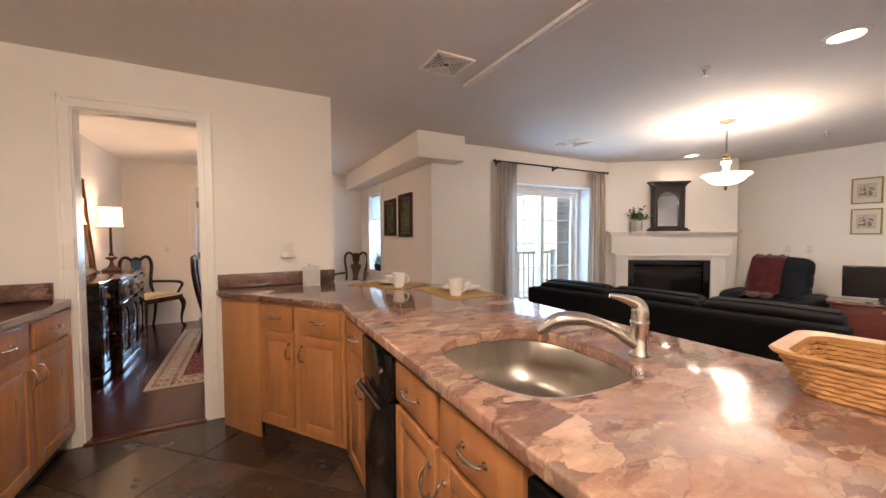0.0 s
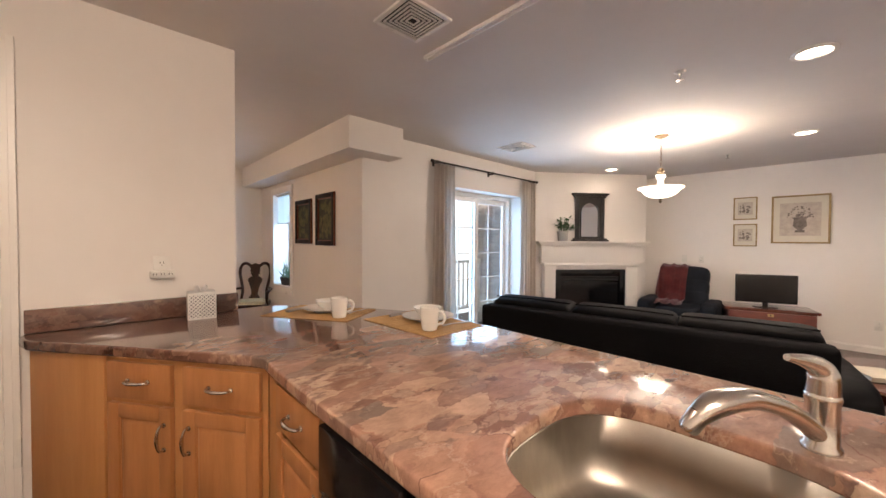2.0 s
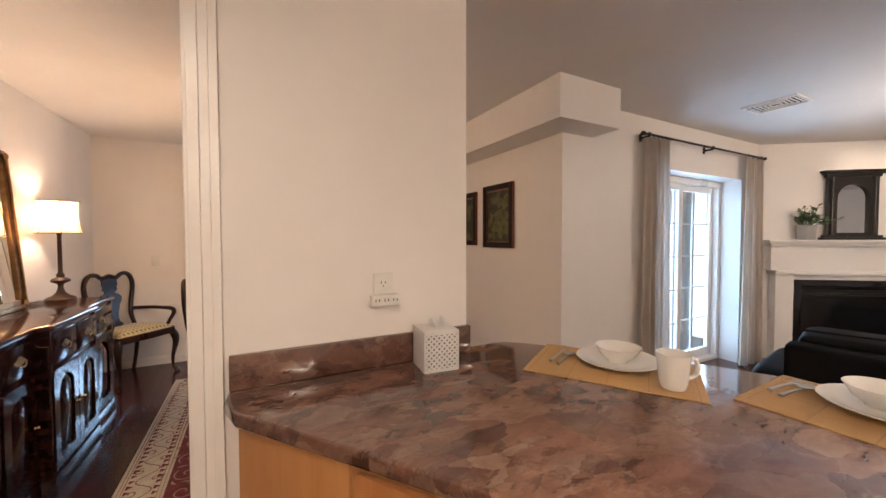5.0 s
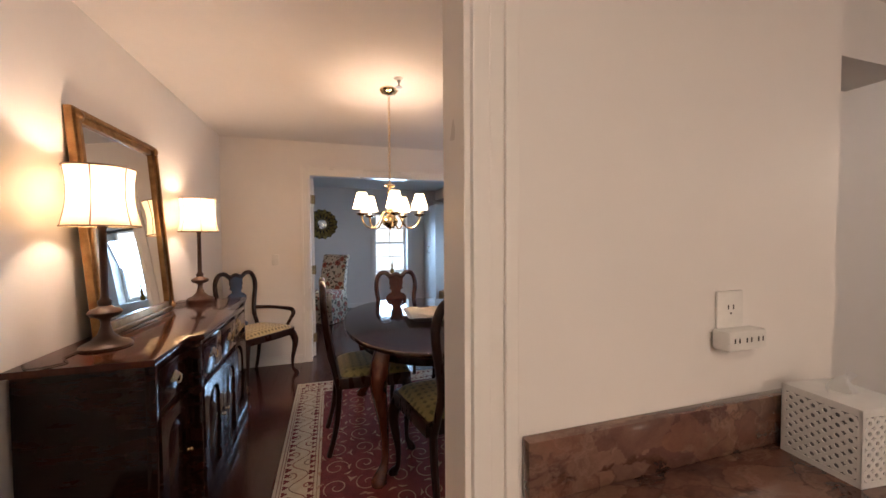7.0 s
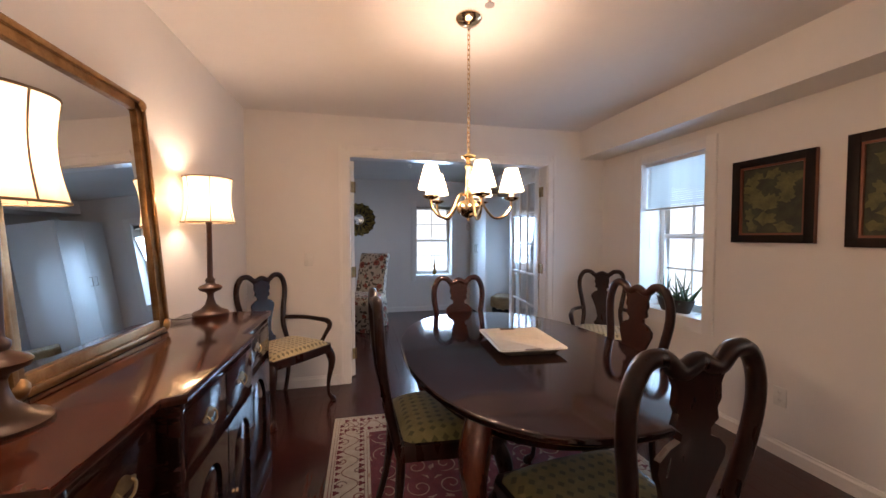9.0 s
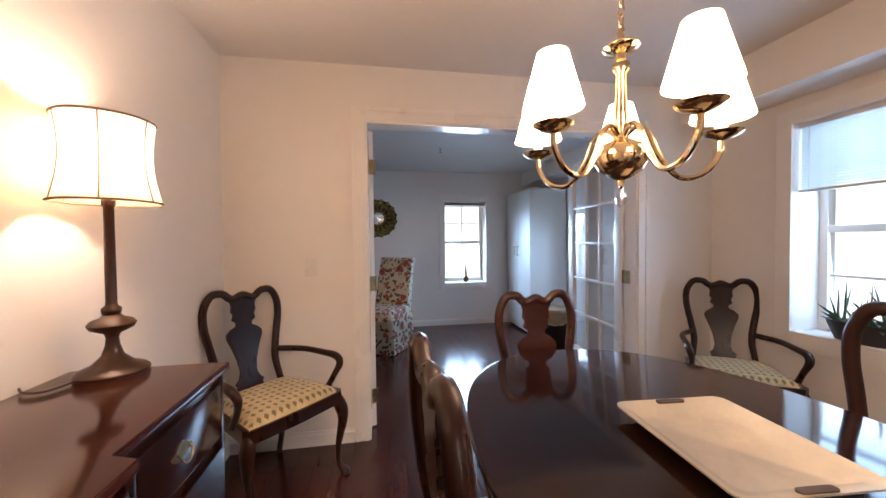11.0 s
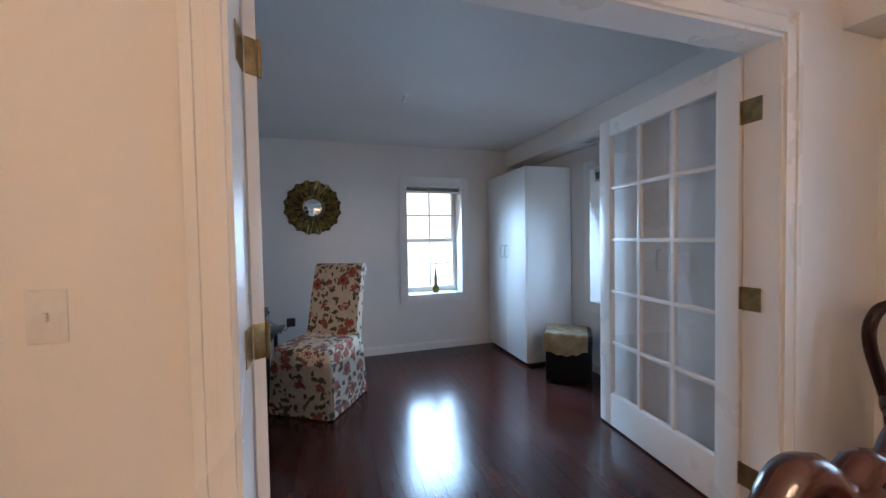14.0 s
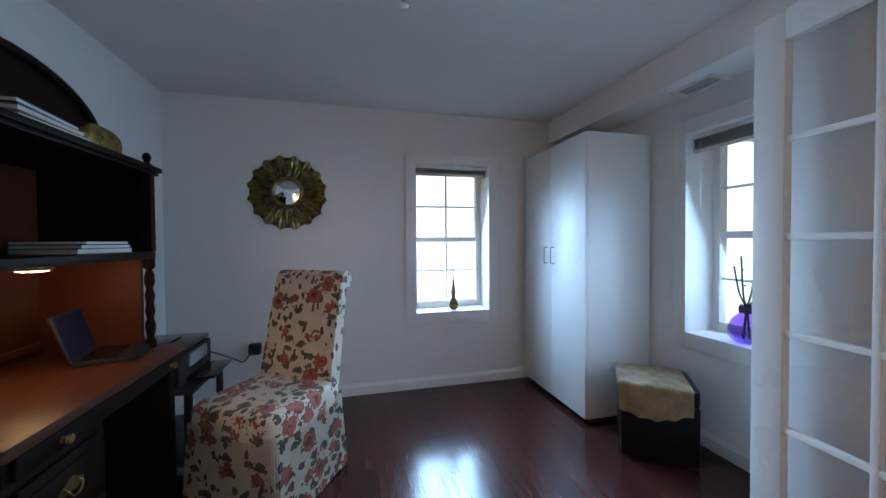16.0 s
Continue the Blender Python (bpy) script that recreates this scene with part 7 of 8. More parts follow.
# sunburst mirror
SUN_GOLD = material("sunburst_gilt", (0.42, 0.31, 0.10), 0.38, 0.85, second=(0.10, 0.07, 0.025), scale=30, bump=0.3, bump_scale=60)
SUN_DARK = material("sunburst_black", (0.018, 0.014, 0.010), 0.5)
sm = thing("sunburst_mirror", Matrix.Translation((-0.43, 10.75, 1.611)) @ Matrix.Scale(0.925, 4), "round carved gilt and black sunburst mirror", "mirror")
R90 = Matrix.Rotation(radians(90), 4, "X")
part("backing", lathe([(0.10, 0.002), (0.10, 0.010), (0.285, 0.010), (0.29, 0.002), (0.10, 0.002)], 48, None, R90), SUN_DARK, sm)
part("ring", lathe([(0.098, 0.004), (0.098, 0.03), (0.108, 0.038), (0.122, 0.034), (0.130, 0.02), (0.13, 0.004)], 40, None, R90), SUN_GOLD, sm, "gilt inner ring")
part("glass", lathe([(0, 0.020), (0.05, 0.018), (0.099, 0.012), (0.099, 0.008), (0, 0.008)], 40, None, R90), MIRROR, sm, "convex mirror glass")
for k in range(16):
    for ring, (r0, L, wd, off) in enumerate(((0.128, 0.135, 0.030, 0.0), (0.195, 0.115, 0.040, 0.5))):
        bm = bmesh.new()
        rows = []
        for s, ww, hh in ((0, 0.35, 0.012), (0.3, 0.8, 0.026), (0.65, 1.0, 0.030), (0.88, 0.7, 0.022), (1.0, 0.12, 0.012)):
            rows.append([bm.verts.new((r0 + L * s, -wd * ww, 0.011)), bm.verts.new((r0 + L * s, -wd * ww * 0.45, hh)), bm.verts.new((r0 + L * s, 0, hh * 0.62)), bm.verts.new((r0 + L * s, wd * ww * 0.45, hh)), bm.verts.new((r0 + L * s, wd * ww, 0.011))])
        for p, q in zip(rows, rows[1:]):
            for i in range(4):
                bm.faces.new((p[i], p[i + 1], q[i + 1], q[i]))
        bmesh.ops.transform(bm, matrix=R90 @ Matrix.Rotation(2 * math.pi * (k + off) / 16, 4, "Z"), verts=bm.verts)
        part("petal", bm, SUN_GOLD, sm, smooth=50)

# slipper chair in floral cloth


def floral_fabric():
    """Cream cloth with large ragged coral blooms, small buds and dark trailing leaves."""
    m = material("floral_cloth", (0.66, 0.58, 0.46), 0.85, second=(0.58, 0.50, 0.38), scale=14, bump=0.4, bump_scale=250, sheen=0.2)
    n, l = m.node_tree.nodes, m.node_tree.links
    b = n["Principled BSDF"]
    cur = b.inputs["Base Color"].links[0].from_socket
    tc = n.new("ShaderNodeTexCoord")

    def noise(scale, detail):
        q = n.new("ShaderNodeTexNoise")
        q.inputs["Scale"].default_value, q.inputs["Detail"].default_value = scale, detail
        l.new(tc.outputs["Object"], q.inputs["Vector"])
        return q

    def math_node(op, a, c, d=None):
        q = n.new("ShaderNodeMath")
        q.operation = op
        for k, v in enumerate((a, c, d)):
            if v is None:
                continue
            if isinstance(v, float):
                q.inputs[k].default_value = v
            else:
                l.new(v, q.inputs[k])
        return q.outputs[0]

    wp, fine = noise(20, 2), noise(60, 2)
    of = n.new("ShaderNodeVectorMath")
    of.operation = "MULTIPLY_ADD"
    of.inputs[1].default_value = (0.04, 0.04, 0.04)
    l.new(wp.outputs["Color"], of.inputs[0])
    l.new(tc.outputs["Object"], of.inputs[2])
    # scale, radius, raggedness, share, offset, stretch, colours from the middle outwards
    kinds = (
        (11.0, 0.34, 0.50, 0.15, 8.1, (1.0, 1.0, 1.7), ((0.05, 0.045, 0.03), (0.13, 0.11, 0.075), (0.07, 0.055, 0.035))),
        (17.0, 0.33, 0.45, 0.18, 3.7, (1.6, 1.0, 0.9), ((0.16, 0.10, 0.06), (0.085, 0.06, 0.045), (0.05, 0.035, 0.025))),
        (8.5, 0.40, 0.55, 0.24, 0.0, (1.0, 1.0, 1.0), ((0.11, 0.02, 0.018), (0.42, 0.12, 0.075), (0.21, 0.04, 0.028))))
    for scale, rad, rag, share, shift, stretch, cols in kinds:
        mp = n.new("ShaderNodeMapping")
        mp.inputs["Location"].default_value = (shift, shift * 0.7, shift * 1.3)
        mp.inputs["Scale"].default_value = stretch
        l.new(of.outputs[0], mp.inputs[0])
        vo = n.new("ShaderNodeTexVoronoi")
        vo.inputs["Scale"].default_value = scale
        vo.inputs["Randomness"].default_value = 0.8
        l.new(mp.outputs[0], vo.inputs["Vector"])
        dist = math_node("MULTIPLY_ADD", math_node("SUBTRACT", fine.outputs[0], 0.5), rag, vo.outputs["Distance"])
        rp = n.new("ShaderNodeValToRGB")
        e = rp.color_ramp
        e.elements[0].position, e.elements[0].color = rad * 0.25, (*cols[0], 1)
        e.elements[1].position, e.elements[1].color = rad, (*cols[2], 1)
        e.elements.new(rad * 0.6).color = (*cols[1], 1)
        l.new(dist, rp.inputs[0])
        sp = n.new("ShaderNodeSeparateColor")
        l.new(vo.outputs["Color"], sp.inputs[0])
        both = math_node("MULTIPLY", math_node("LESS_THAN", dist, rad), math_node("GREATER_THAN", sp.outputs[1], share))
        mx = n.new("ShaderNodeMix")
        mx.data_type = "RGBA"
        l.new(both, mx.inputs[0])
        l.new(cur, mx.inputs[6])
        l.new(rp.outputs[0], mx.inputs[7])
        cur = mx.outputs[2]
    l.new(cur, b.inputs["Base Color"])
    return m


FLORAL = floral_fabric()
sc = thing("slipper_chair", at(-0.365, 9.735, -31), "skirted slipper chair in red and cream floral cloth", "chair")


def skirt(u, v):
    """A pleated skirt round a square base, with folds at the corners."""
    o = rounded(0.50, 0.52, 0.03, 3)
    k = u * len(o)
    i = int(k) % len(o)
    p = Vector(o[i]).lerp(Vector(o[(i + 1) % len(o)]), k - int(k))
    f = 1.0 + 0.07 * (1 - v) + 0.018 * (1 - v) * math.sin(u * 6.283 * 22)
    return Vector((p.x * f, p.y * f, 0.012 + 0.40 * v))


part("skirt", thicken(grid_sheet(160, 8, skirt), 0.004), FLORAL, sc, "pleated floor-length skirt", smooth=60)
part("seat", cushion(0.51, 0.53, 0.15, 0.30, 9, Matrix.Translation((0, 0, 0.425))), FLORAL, sc, "padded seat", smooth=80)


def back_shape(u, v, side):
    z = 0.42 + 0.62 * v
    y = 0.20 + 0.11 * v + 0.03 * v * v
    x = (u - 0.5) * (0.46 - 0.02 * v)
    return Vector((x, y + (0.045 if side else -0.045) * (1 - 0.25 * v), z))


bm = bmesh.new()
f0 = [[bm.verts.new(back_shape(i / 10, j / 14, 0) - Vector((0, 0.014 * (1 - (2 * i / 10 - 1) ** 4), 0))) for i in range(11)] for j in range(15)]
f1 = [[bm.verts.new(back_shape(i / 10, j / 14, 1)) for i in range(11)] for j in range(15)]
for j in range(14):
    for i in range(10):
        bm.faces.new((f0[j][i], f0[j][i + 1], f0[j + 1][i + 1], f0[j + 1][i]))
        bm.faces.new((f1[j][i], f1[j + 1][i], f1[j + 1][i + 1], f1[j][i + 1]))
    bm.faces.new((f0[j][0], f0[j + 1][0], f1[j + 1][0], f1[j][0]))
    bm.faces.new((f0[j][10], f1[j][10], f1[j + 1][10], f0[j + 1][10]))
part("backrest", bm, FLORAL, sc, smooth=60)
part("scroll_top", tube([(-0.222, 0.355, 1.015), (0.222, 0.355, 1.015)], 0.052, 20), FLORAL, sc, "rolled top of the back", smooth=60)
for s in (-1, 1):
    for y in (-0.22, 0.22):
        part("leg", box((s * 0.21 - 0.018, y - 0.018, 0.0), (s * 0.21 + 0.018, y + 0.018, 0.36), 0.002), MAHOG, sc)

# secretary desk with a hutch along the west wall; front faces +x
OAK = material("dark_oak", (0.013, 0.006, 0.004), 0.45, spec=0.08, second=(0.009, 0.0045, 0.0035), scale=6, stretch=(3, 1, 1), bump=0.08, bump_scale=60)
HUTCH_IN = material("hutch_veneer", (0.085, 0.024, 0.010), 0.5, second=(0.05, 0.014, 0.007), scale=5, stretch=(1, 1, 0.4), bump=0.04, spec=0.2)
OAK_TOP = material("desk_top_veneer", (0.085, 0.026, 0.011), 0.42, spec=0.25, second=(0.055, 0.017, 0.008), scale=5, stretch=(4, 1, 1), bump=0.03)
dk = thing("desk", Matrix(), "dark carved wooden desk with a lit hutch above", "desk")
Y0, Y1, XF, XH = 8.81, 9.70, -0.74, -0.82
part("desktop", box((-1.247, Y0 - 0.02, 0.735), (XF + 0.015, Y1 + 0.02, 0.768), 0.006), OAK_TOP, dk, "reddish veneered desktop")
part("pedestal", box((-1.237, Y0, 0.05), (XF - 0.012, Y0 + 0.36, 0.665), 0.004), OAK, dk)
part("frieze", box((-1.237, Y0, 0.665), (XF - 0.008, Y1, 0.735), 0.004), OAK, dk)
part("end_panel", box((-1.237, Y1 - 0.05, 0.05), (XF - 0.03, Y1, 0.665), 0.004), OAK, dk)
part("plinth", box((-1.242, Y0 - 0.01, 0.0), (XF, Y0 + 0.37, 0.05), 0.005), OAK, dk)
part("foot", box((-1.242, Y1 - 0.06, 0.0), (XF - 0.02, Y1 + 0.01, 0.05), 0.005), OAK, dk)
fd = part("drawer", box((XF - 0.008, Y0 + 0.02, 0.672), (XF + 0.006, Y1 - 0.02, 0.728), 0.004), OAK, dk)
for y in (Y0 + 0.16, Y1 - 0.12):
    part("knob", lathe([(0, 0.024), (0.012, 0.022), (0.014, 0.014), (0.006, 0.006), (0.010, 0), (0, 0)], 14, None, Matrix.Translation((XF + 0.006, y, 0.70)) @ Matrix.Rotation(radians(90), 4, "Y")), OLD_BRASS, fd)
for k in range(3):
    z = 0.075 + 0.195 * k
    d = part("drawer", box((XF - 0.012, Y0 + 0.025, z), (XF + 0.004, Y0 + 0.335, z + 0.18), 0.006), OAK, dk)
    part("drawer_panel", box((XF + 0.004, Y0 + 0.055, z + 0.03), (XF + 0.009, Y0 + 0.305, z + 0.15), 0.004), OAK, d)
    brass_pull(d, XF + 0.009, Y0 + 0.18, z + 0.095, OLD_BRASS)
part("hutch_back", box((-1.250, Y0 + 0.02, 0.768), (-1.232, Y1 - 0.03, 1.55)), HUTCH_IN, dk, smooth=0)
part("hutch_side", box((-1.232, Y0 + 0.02, 1.17), (XH - 0.01, Y0 + 0.04, 1.535), 0.002), OAK, dk)
part("hutch_side_low", box((-1.232, Y0 + 0.02, 0.768), (-1.07, Y0 + 0.04, 1.165), 0.002), OAK, dk)
part("hutch_side", box((-1.232, Y1 - 0.05, 1.17), (XH - 0.01, Y1 - 0.03, 1.55), 0.002), OAK, dk)
part("hutch_side_low", box((-1.232, Y1 - 0.05, 0.768), (XH - 0.05, Y1 - 0.03, 1.165), 0.002), HUTCH_IN, dk)
part("shelf", box((-1.232, Y0 + 0.02, 1.165), (XH, Y1 - 0.03, 1.195), 0.004), OAK, dk)
part("hutch_top", boxes([((-1.242, Y0 - 0.01, 1.55), (XH + 0.02, Y1, 1.572)), ((-1.242, Y0, 1.535), (XH + 0.01, Y1 - 0.01, 1.55))], 0.004), OAK, dk)
part("gallery_rail", box((-1.227, Y0 + 0.03, 0.80), (-1.212, Y1 - 0.06, 0.825), 0.003), OAK_TOP, dk)
SPIN = [(0.018, 0.768), (0.022, 0.775), (0.022, 0.80), (0.012, 0.81), (0.018, 0.84), (0.020, 0.87), (0.012, 0.90), (0.019, 0.93), (0.014, 0.965), (0.019, 1.0), (0.012, 1.03), (0.020, 1.06), (0.018, 1.09), (0.011, 1.115), (0.022, 1.125), (0.022, 1.165)]
for y in (Y0 + 0.035, Y1 - 0.045):
    part("spindle", lathe(SPIN, 16, None, Matrix.Translation((XH - 0.02, y, 0))), OAK, dk, "turned spindle")
    part("corner_post", box((XH - 0.04, y - 0.02, 1.195), (XH, y + 0.02, 1.535), 0.003), OAK, dk)
    part("finial", lathe([(0.016, 1.572), (0.020, 1.58), (0.010, 1.592), (0.018, 1.612), (0.012, 1.628), (0, 1.636)], 14, None, Matrix.Translation((XH - 0.02, y, 0))), OAK, dk)
# arched crest
bm = bmesh.new()
n = 20
yc, ry, rz = 9.14, 0.40, 0.24
for xx in (XH - 0.16, XH - 0.13):
    pts = [(yc - ry * math.cos(math.pi * k / n), 1.572 + rz * math.sin(math.pi * k / n) ** 0.8) for k in range(n + 1)]
    pts = [(min(max(y, Y0 - 0.3), Y1), z) for y, z in pts]
    ring = [bm.verts.new((xx, y, z)) for y, z in pts]
    bm.faces.new(ring)
    if xx > XH - 0.15:
        for i in range(len(ring)):
            bm.faces.new((pr[i], pr[(i + 1) % len(ring)], ring[(i + 1) % len(ring)], ring[i]))
    pr = ring
part("crest", bm, OAK, dk, "tall arched crest board", smooth=30)
part("crest_moulding", tube([(XH - 0.125, yc - ry * math.cos(math.pi * k / n), 1.578 + rz * math.sin(math.pi * k / n) ** 0.8) for k in range(1, n)], 0.016, 8), OAK, dk)
# desk lamp under the shelf, laptop, books, ornament
dl = thing("desk_light", Matrix.Translation((-0.96, 9.22, 1.165)), "small lit puck light under the hutch shelf", "lamp")
part("housing", lathe([(0, 0), (0.045, 0), (0.05, -0.012), (0.046, -0.018), (0, -0.018)], 24), OLD_BRASS, dl)
part("lens", lathe([(0, -0.024), (0.03, -0.022), (0.042, -0.0185), (0, -0.0185)], 24), emitter("puck_lens", (1.0, 0.72, 0.42), 22), dl, "glowing lens")
lamp("desk_lamp", "POINT", 2.7, (1.0, 0.50, 0.20), pose(-0.96, 9.22, 1.12), radius=0.03)
lp = thing("laptop", Matrix.Translation((-0.92, 9.565, 0.769)) @ Matrix.Rotation(radians(104), 4, "Z") @ Matrix.Scale(0.88, 4), "open black laptop on the desktop", "laptop")
part("base", box((-0.155, -0.11, 0), (0.155, 0.11, 0.02), 0.005), BLACK_MATT, lp)
part("keyboard", box((-0.14, -0.03, 0.0202), (0.14, 0.09, 0.022)), BLACK, lp, smooth=0)
lid = part("lid", box((-0.155, 0.0, 0.0), (0.155, 0.012, 0.21), 0.004), BLACK_MATT, lp)
lid.matrix_local = Matrix.Translation((0, 0.108, 0.02)) @ Matrix.Rotation(radians(-18), 4, "X")
part("screen", box((-0.142, -0.0012, 0.015), (0.142, -0.0004, 0.198)), material("laptop_screen", (0.016, 0.018, 0.035), 0.5, spec=0.1), lid, smooth=0)
BOOKC = [material("book_%s" % k, c, 0.55) for k, c in (("navy", (0.03, 0.04, 0.09)), ("grey", (0.25, 0.25, 0.25)), ("brown", (0.16, 0.09, 0.05)), ("black", (0.02, 0.02, 0.02)))]


def book(x, y, z, w, d, h, deg, mat, label):
    t = thing("book", Matrix.Translation((x, y, z)) @ Matrix.Rotation(radians(deg), 4, "Z"), label, "book", group="books on the hutch")
    part("cover", boxes([((-w / 2, -d / 2, 0), (w / 2, d / 2, 0.002)), ((-w / 2, -d / 2, h - 0.002), (w / 2, d / 2, h)), ((-w / 2, -d / 2, 0.002), (-w / 2 + 0.002, d / 2, h - 0.002))]), mat, t, smooth=0)
    part("page_block", box((-w / 2 + 0.002, -d / 2 + 0.003, 0.0022), (w / 2 - 0.003, d / 2 - 0.003, h - 0.0022)), PAPER, t, smooth=0)


for k, (z, h, mt) in enumerate(((1.196, 0.018, 1), (1.2145, 0.014, 0), (1.229, 0.012, 3))):
    book(-0.96 + 0.01 * k, 9.42 - 0.02 * k, z, 0.20, 0.29, h, 4 * k - 3, BOOKC[mt], "thin book in a stack on the hutch shelf")
for k, (z, h, mt) in enumerate(((1.573, 0.02, 2), (1.5935, 0.016, 1), (1.61, 0.014, 0))):
    book(-0.885, 9.15 - 0.015 * k, z, 0.10, 0.28, h, 3 * k, BOOKC[mt], "old book lying on top of the hutch")
orn = solo("carved_ornament", cushion(0.10, 0.24, 0.13, 0.8, 8, Matrix.Translation((0, 0, 0.066))), SUN_GOLD, "low carved gilt ornament on top of the hutch", "ornament", Matrix.Translation((-0.95, 9.53, 1.573)))

# printer on a stand behind the desk
ps = thing("printer_stand", Matrix.Translation((-0.985, 9.99, 0)), "low black shelf stand beside the desk", "stand")
part("top", box((-0.25, -0.24, 0.50), (0.27, 0.24, 0.52), 0.003), BLACK_MATT, ps)
part("shelf", box((-0.24, -0.23, 0.15), (0.26, 0.23, 0.17), 0.003), BLACK_MATT, ps)
for sx in (-0.24, 0.24):
    for sy in (-0.215, 0.215):
        part("leg", box((sx - 0.015, sy - 0.015, 0), (sx + 0.015, sy + 0.015, 0.50), 0.002), BLACK_MATT, ps)
pr_t = thing("printer", Matrix.Translation((-0.985, 9.99, 0.521)), "black office printer with a grey front panel", "printer")
part("body", box((-0.22, -0.21, 0), (0.20, 0.21, 0.15), 0.012), BLACK_MATT, pr_t)
part("lid", box((-0.22, -0.21, 0.152), (0.19, 0.21, 0.18), 0.008), BLACK, pr_t)
part("panel", box((0.198, -0.10, 0.075), (0.212, 0.12, 0.14), 0.004), material("grey_panel", (0.32, 0.35, 0.38), 0.4), pr_t, "grey control panel")
part("tray", box((0.20, -0.14, 0.015), (0.33, 0.14, 0.028), 0.004), BLACK, pr_t)
part("paper_support", box((-0.15, -0.13, 0.181), (0.08, 0.13, 0.187), 0.002), BLACK, pr_t)
part("power_cord", tube(smoothed([(0.16, 0.205, 0.08), (0.24, 0.48, -0.07), (0.28, 0.56, -0.12), (0.30, 0.70, -0.09)], 6), 0.004, 6), BLACK_MATT, pr_t, "black power cord")
solo("power_adapter", box((-0.71, 10.69, 0.40), (-0.63, 10.748, 0.48), 0.008), BLACK_MATT, "black plug adapter in the wall socket", "plug")

# ottoman with a shawl
OTM = at(1.775, 9.535, -37)
LEATHER = material("black_leather", (0.007, 0.0065, 0.0065), 0.3, spec=0.1, second=(0.009, 0.008, 0.008), scale=8, bump=0.25, bump_scale=60)
ot = thing("ottoman", OTM, "cube-shaped glossy black leather ottoman", "ottoman")
part("box", box((-0.19, -0.19, 0.012), (0.19, 0.19, 0.33), 0.012), LEATHER, ot)
part("lid", cushion(0.392, 0.392, 0.10, 0.22, 8, Matrix.Translation((0, 0, 0.375))), LEATHER, ot, "padded lid", smooth=70)
for sx in (-1, 1):
    for sy in (-1, 1):
        part("foot", box((sx * 0.16 - 0.02, sy * 0.16 - 0.02, 0), (sx * 0.16 + 0.02, sy * 0.16 + 0.02, 0.014)), BLACK_MATT, ot)


def shawl(u, v):
    x = -0.245 + 0.40 * u
    y = -0.30 + 0.46 * v
    ex, ey = max(0, -0.200 - x), max(0, -0.200 - y)
    drop = (ex + ey) * 1.25 * (1.0 + 0.5 * math.sin(3 * u))
    cx, cy = max(x, -0.204), max(y, -0.204)
    return Vector((cx - 0.03 * ex, cy - 0.03 * ey, 0.432 - drop + 0.004 * math.sin(25 * u) * math.sin(19 * v) + (0.006 * math.sin(30 * u) if ey else 0)))


solo("shawl", thicken(grid_sheet(30, 30, shawl), 0.005), material("tan_shawl", (0.52, 0.40, 0.22), 0.9, second=(0.26, 0.16, 0.07), scale=8, bump=0.6, bump_scale=160, sheen=0.3), "tan woven shawl draped over the ottoman", "shawl", OTM, smooth=80)

# blinds and vases on the office sills
blind(Matrix.Translation((WIN_BACK[0], 10.75, 0)), WIN_BACK[1] - WIN_BACK[0], WIN_BACK[3], 0.075, 9, "white venetian blind fully raised")
blind(EAST(WIN_SIDE[1]), WIN_SIDE[1] - WIN_SIDE[0], WIN_SIDE[3], 0.10, 10, "white venetian blind almost fully raised")
AMBER = material("amber_glass", (0.30, 0.17, 0.02), 0.08, second=(0.06, 0.03, 0.005), scale=9, stretch=(1, 1, 4), coat=0.5)
av = thing("vase", Matrix.Translation((0.896, 10.81, 0.639)) @ Matrix.Scale(0.92, 4), "slim gourd-shaped amber glass vase on the sill", "vase")
part("body", lathe([(0, 0), (0.030, 0), (0.042, 0.02), (0.045, 0.05), (0.034, 0.085), (0.018, 0.11), (0.019, 0.14), (0.024, 0.165), (0.018, 0.20), (0.011, 0.25), (0.014, 0.285), (0.010, 0.283), (0.008, 0.25), (0, 0.24)], 24), AMBER, av, smooth=60)
bm = bmesh.new()
tube(smoothed([(0, 0, 0.25), (0.0, 0, 0.32), (0.02, 0.0, 0.35), (-0.02, 0.0, 0.385), (0.02, 0, 0.42), (-0.01, 0, 0.45), (0.0, 0, 0.52)], 6), 0.0035, 6, bm)
tube(smoothed([(0, 0.005, 0.25), (0.01, 0.005, 0.40), (0.03, 0.005, 0.46), (0.025, 0.005, 0.54)], 6), 0.003, 6, bm)
part("bamboo", bm, material("pale_bamboo", (0.30, 0.33, 0.20), 0.5), av, "curled bamboo stems")
PURPLE = glass_material("purple_glass", (0.72, 0.60, 0.92))
pv = thing("vase", Matrix.Translation((2.15, 9.29, 0.66)), "round purple glass vase with lucky bamboo on the sill", "vase")
part("body", lathe([(0, 0), (0.055, 0), (0.082, 0.03), (0.088, 0.075), (0.070, 0.125), (0.035, 0.165), (0.030, 0.20), (0.036, 0.215), (0.032, 0.213), (0.026, 0.20), (0.030, 0.165), (0.066, 0.122), (0.083, 0.075), (0.05, 0.006), (0, 0.006)], 28), PURPLE, pv, "purple glass", smooth=60)
part("tie", lathe([(0.033, 0.165), (0.037, 0.17), (0.037, 0.20), (0.033, 0.203)], 20), material("dark_ribbon", (0.05, 0.02, 0.03), 0.7), pv, "dark ribbon")
bm, lf = bmesh.new(), bmesh.new()
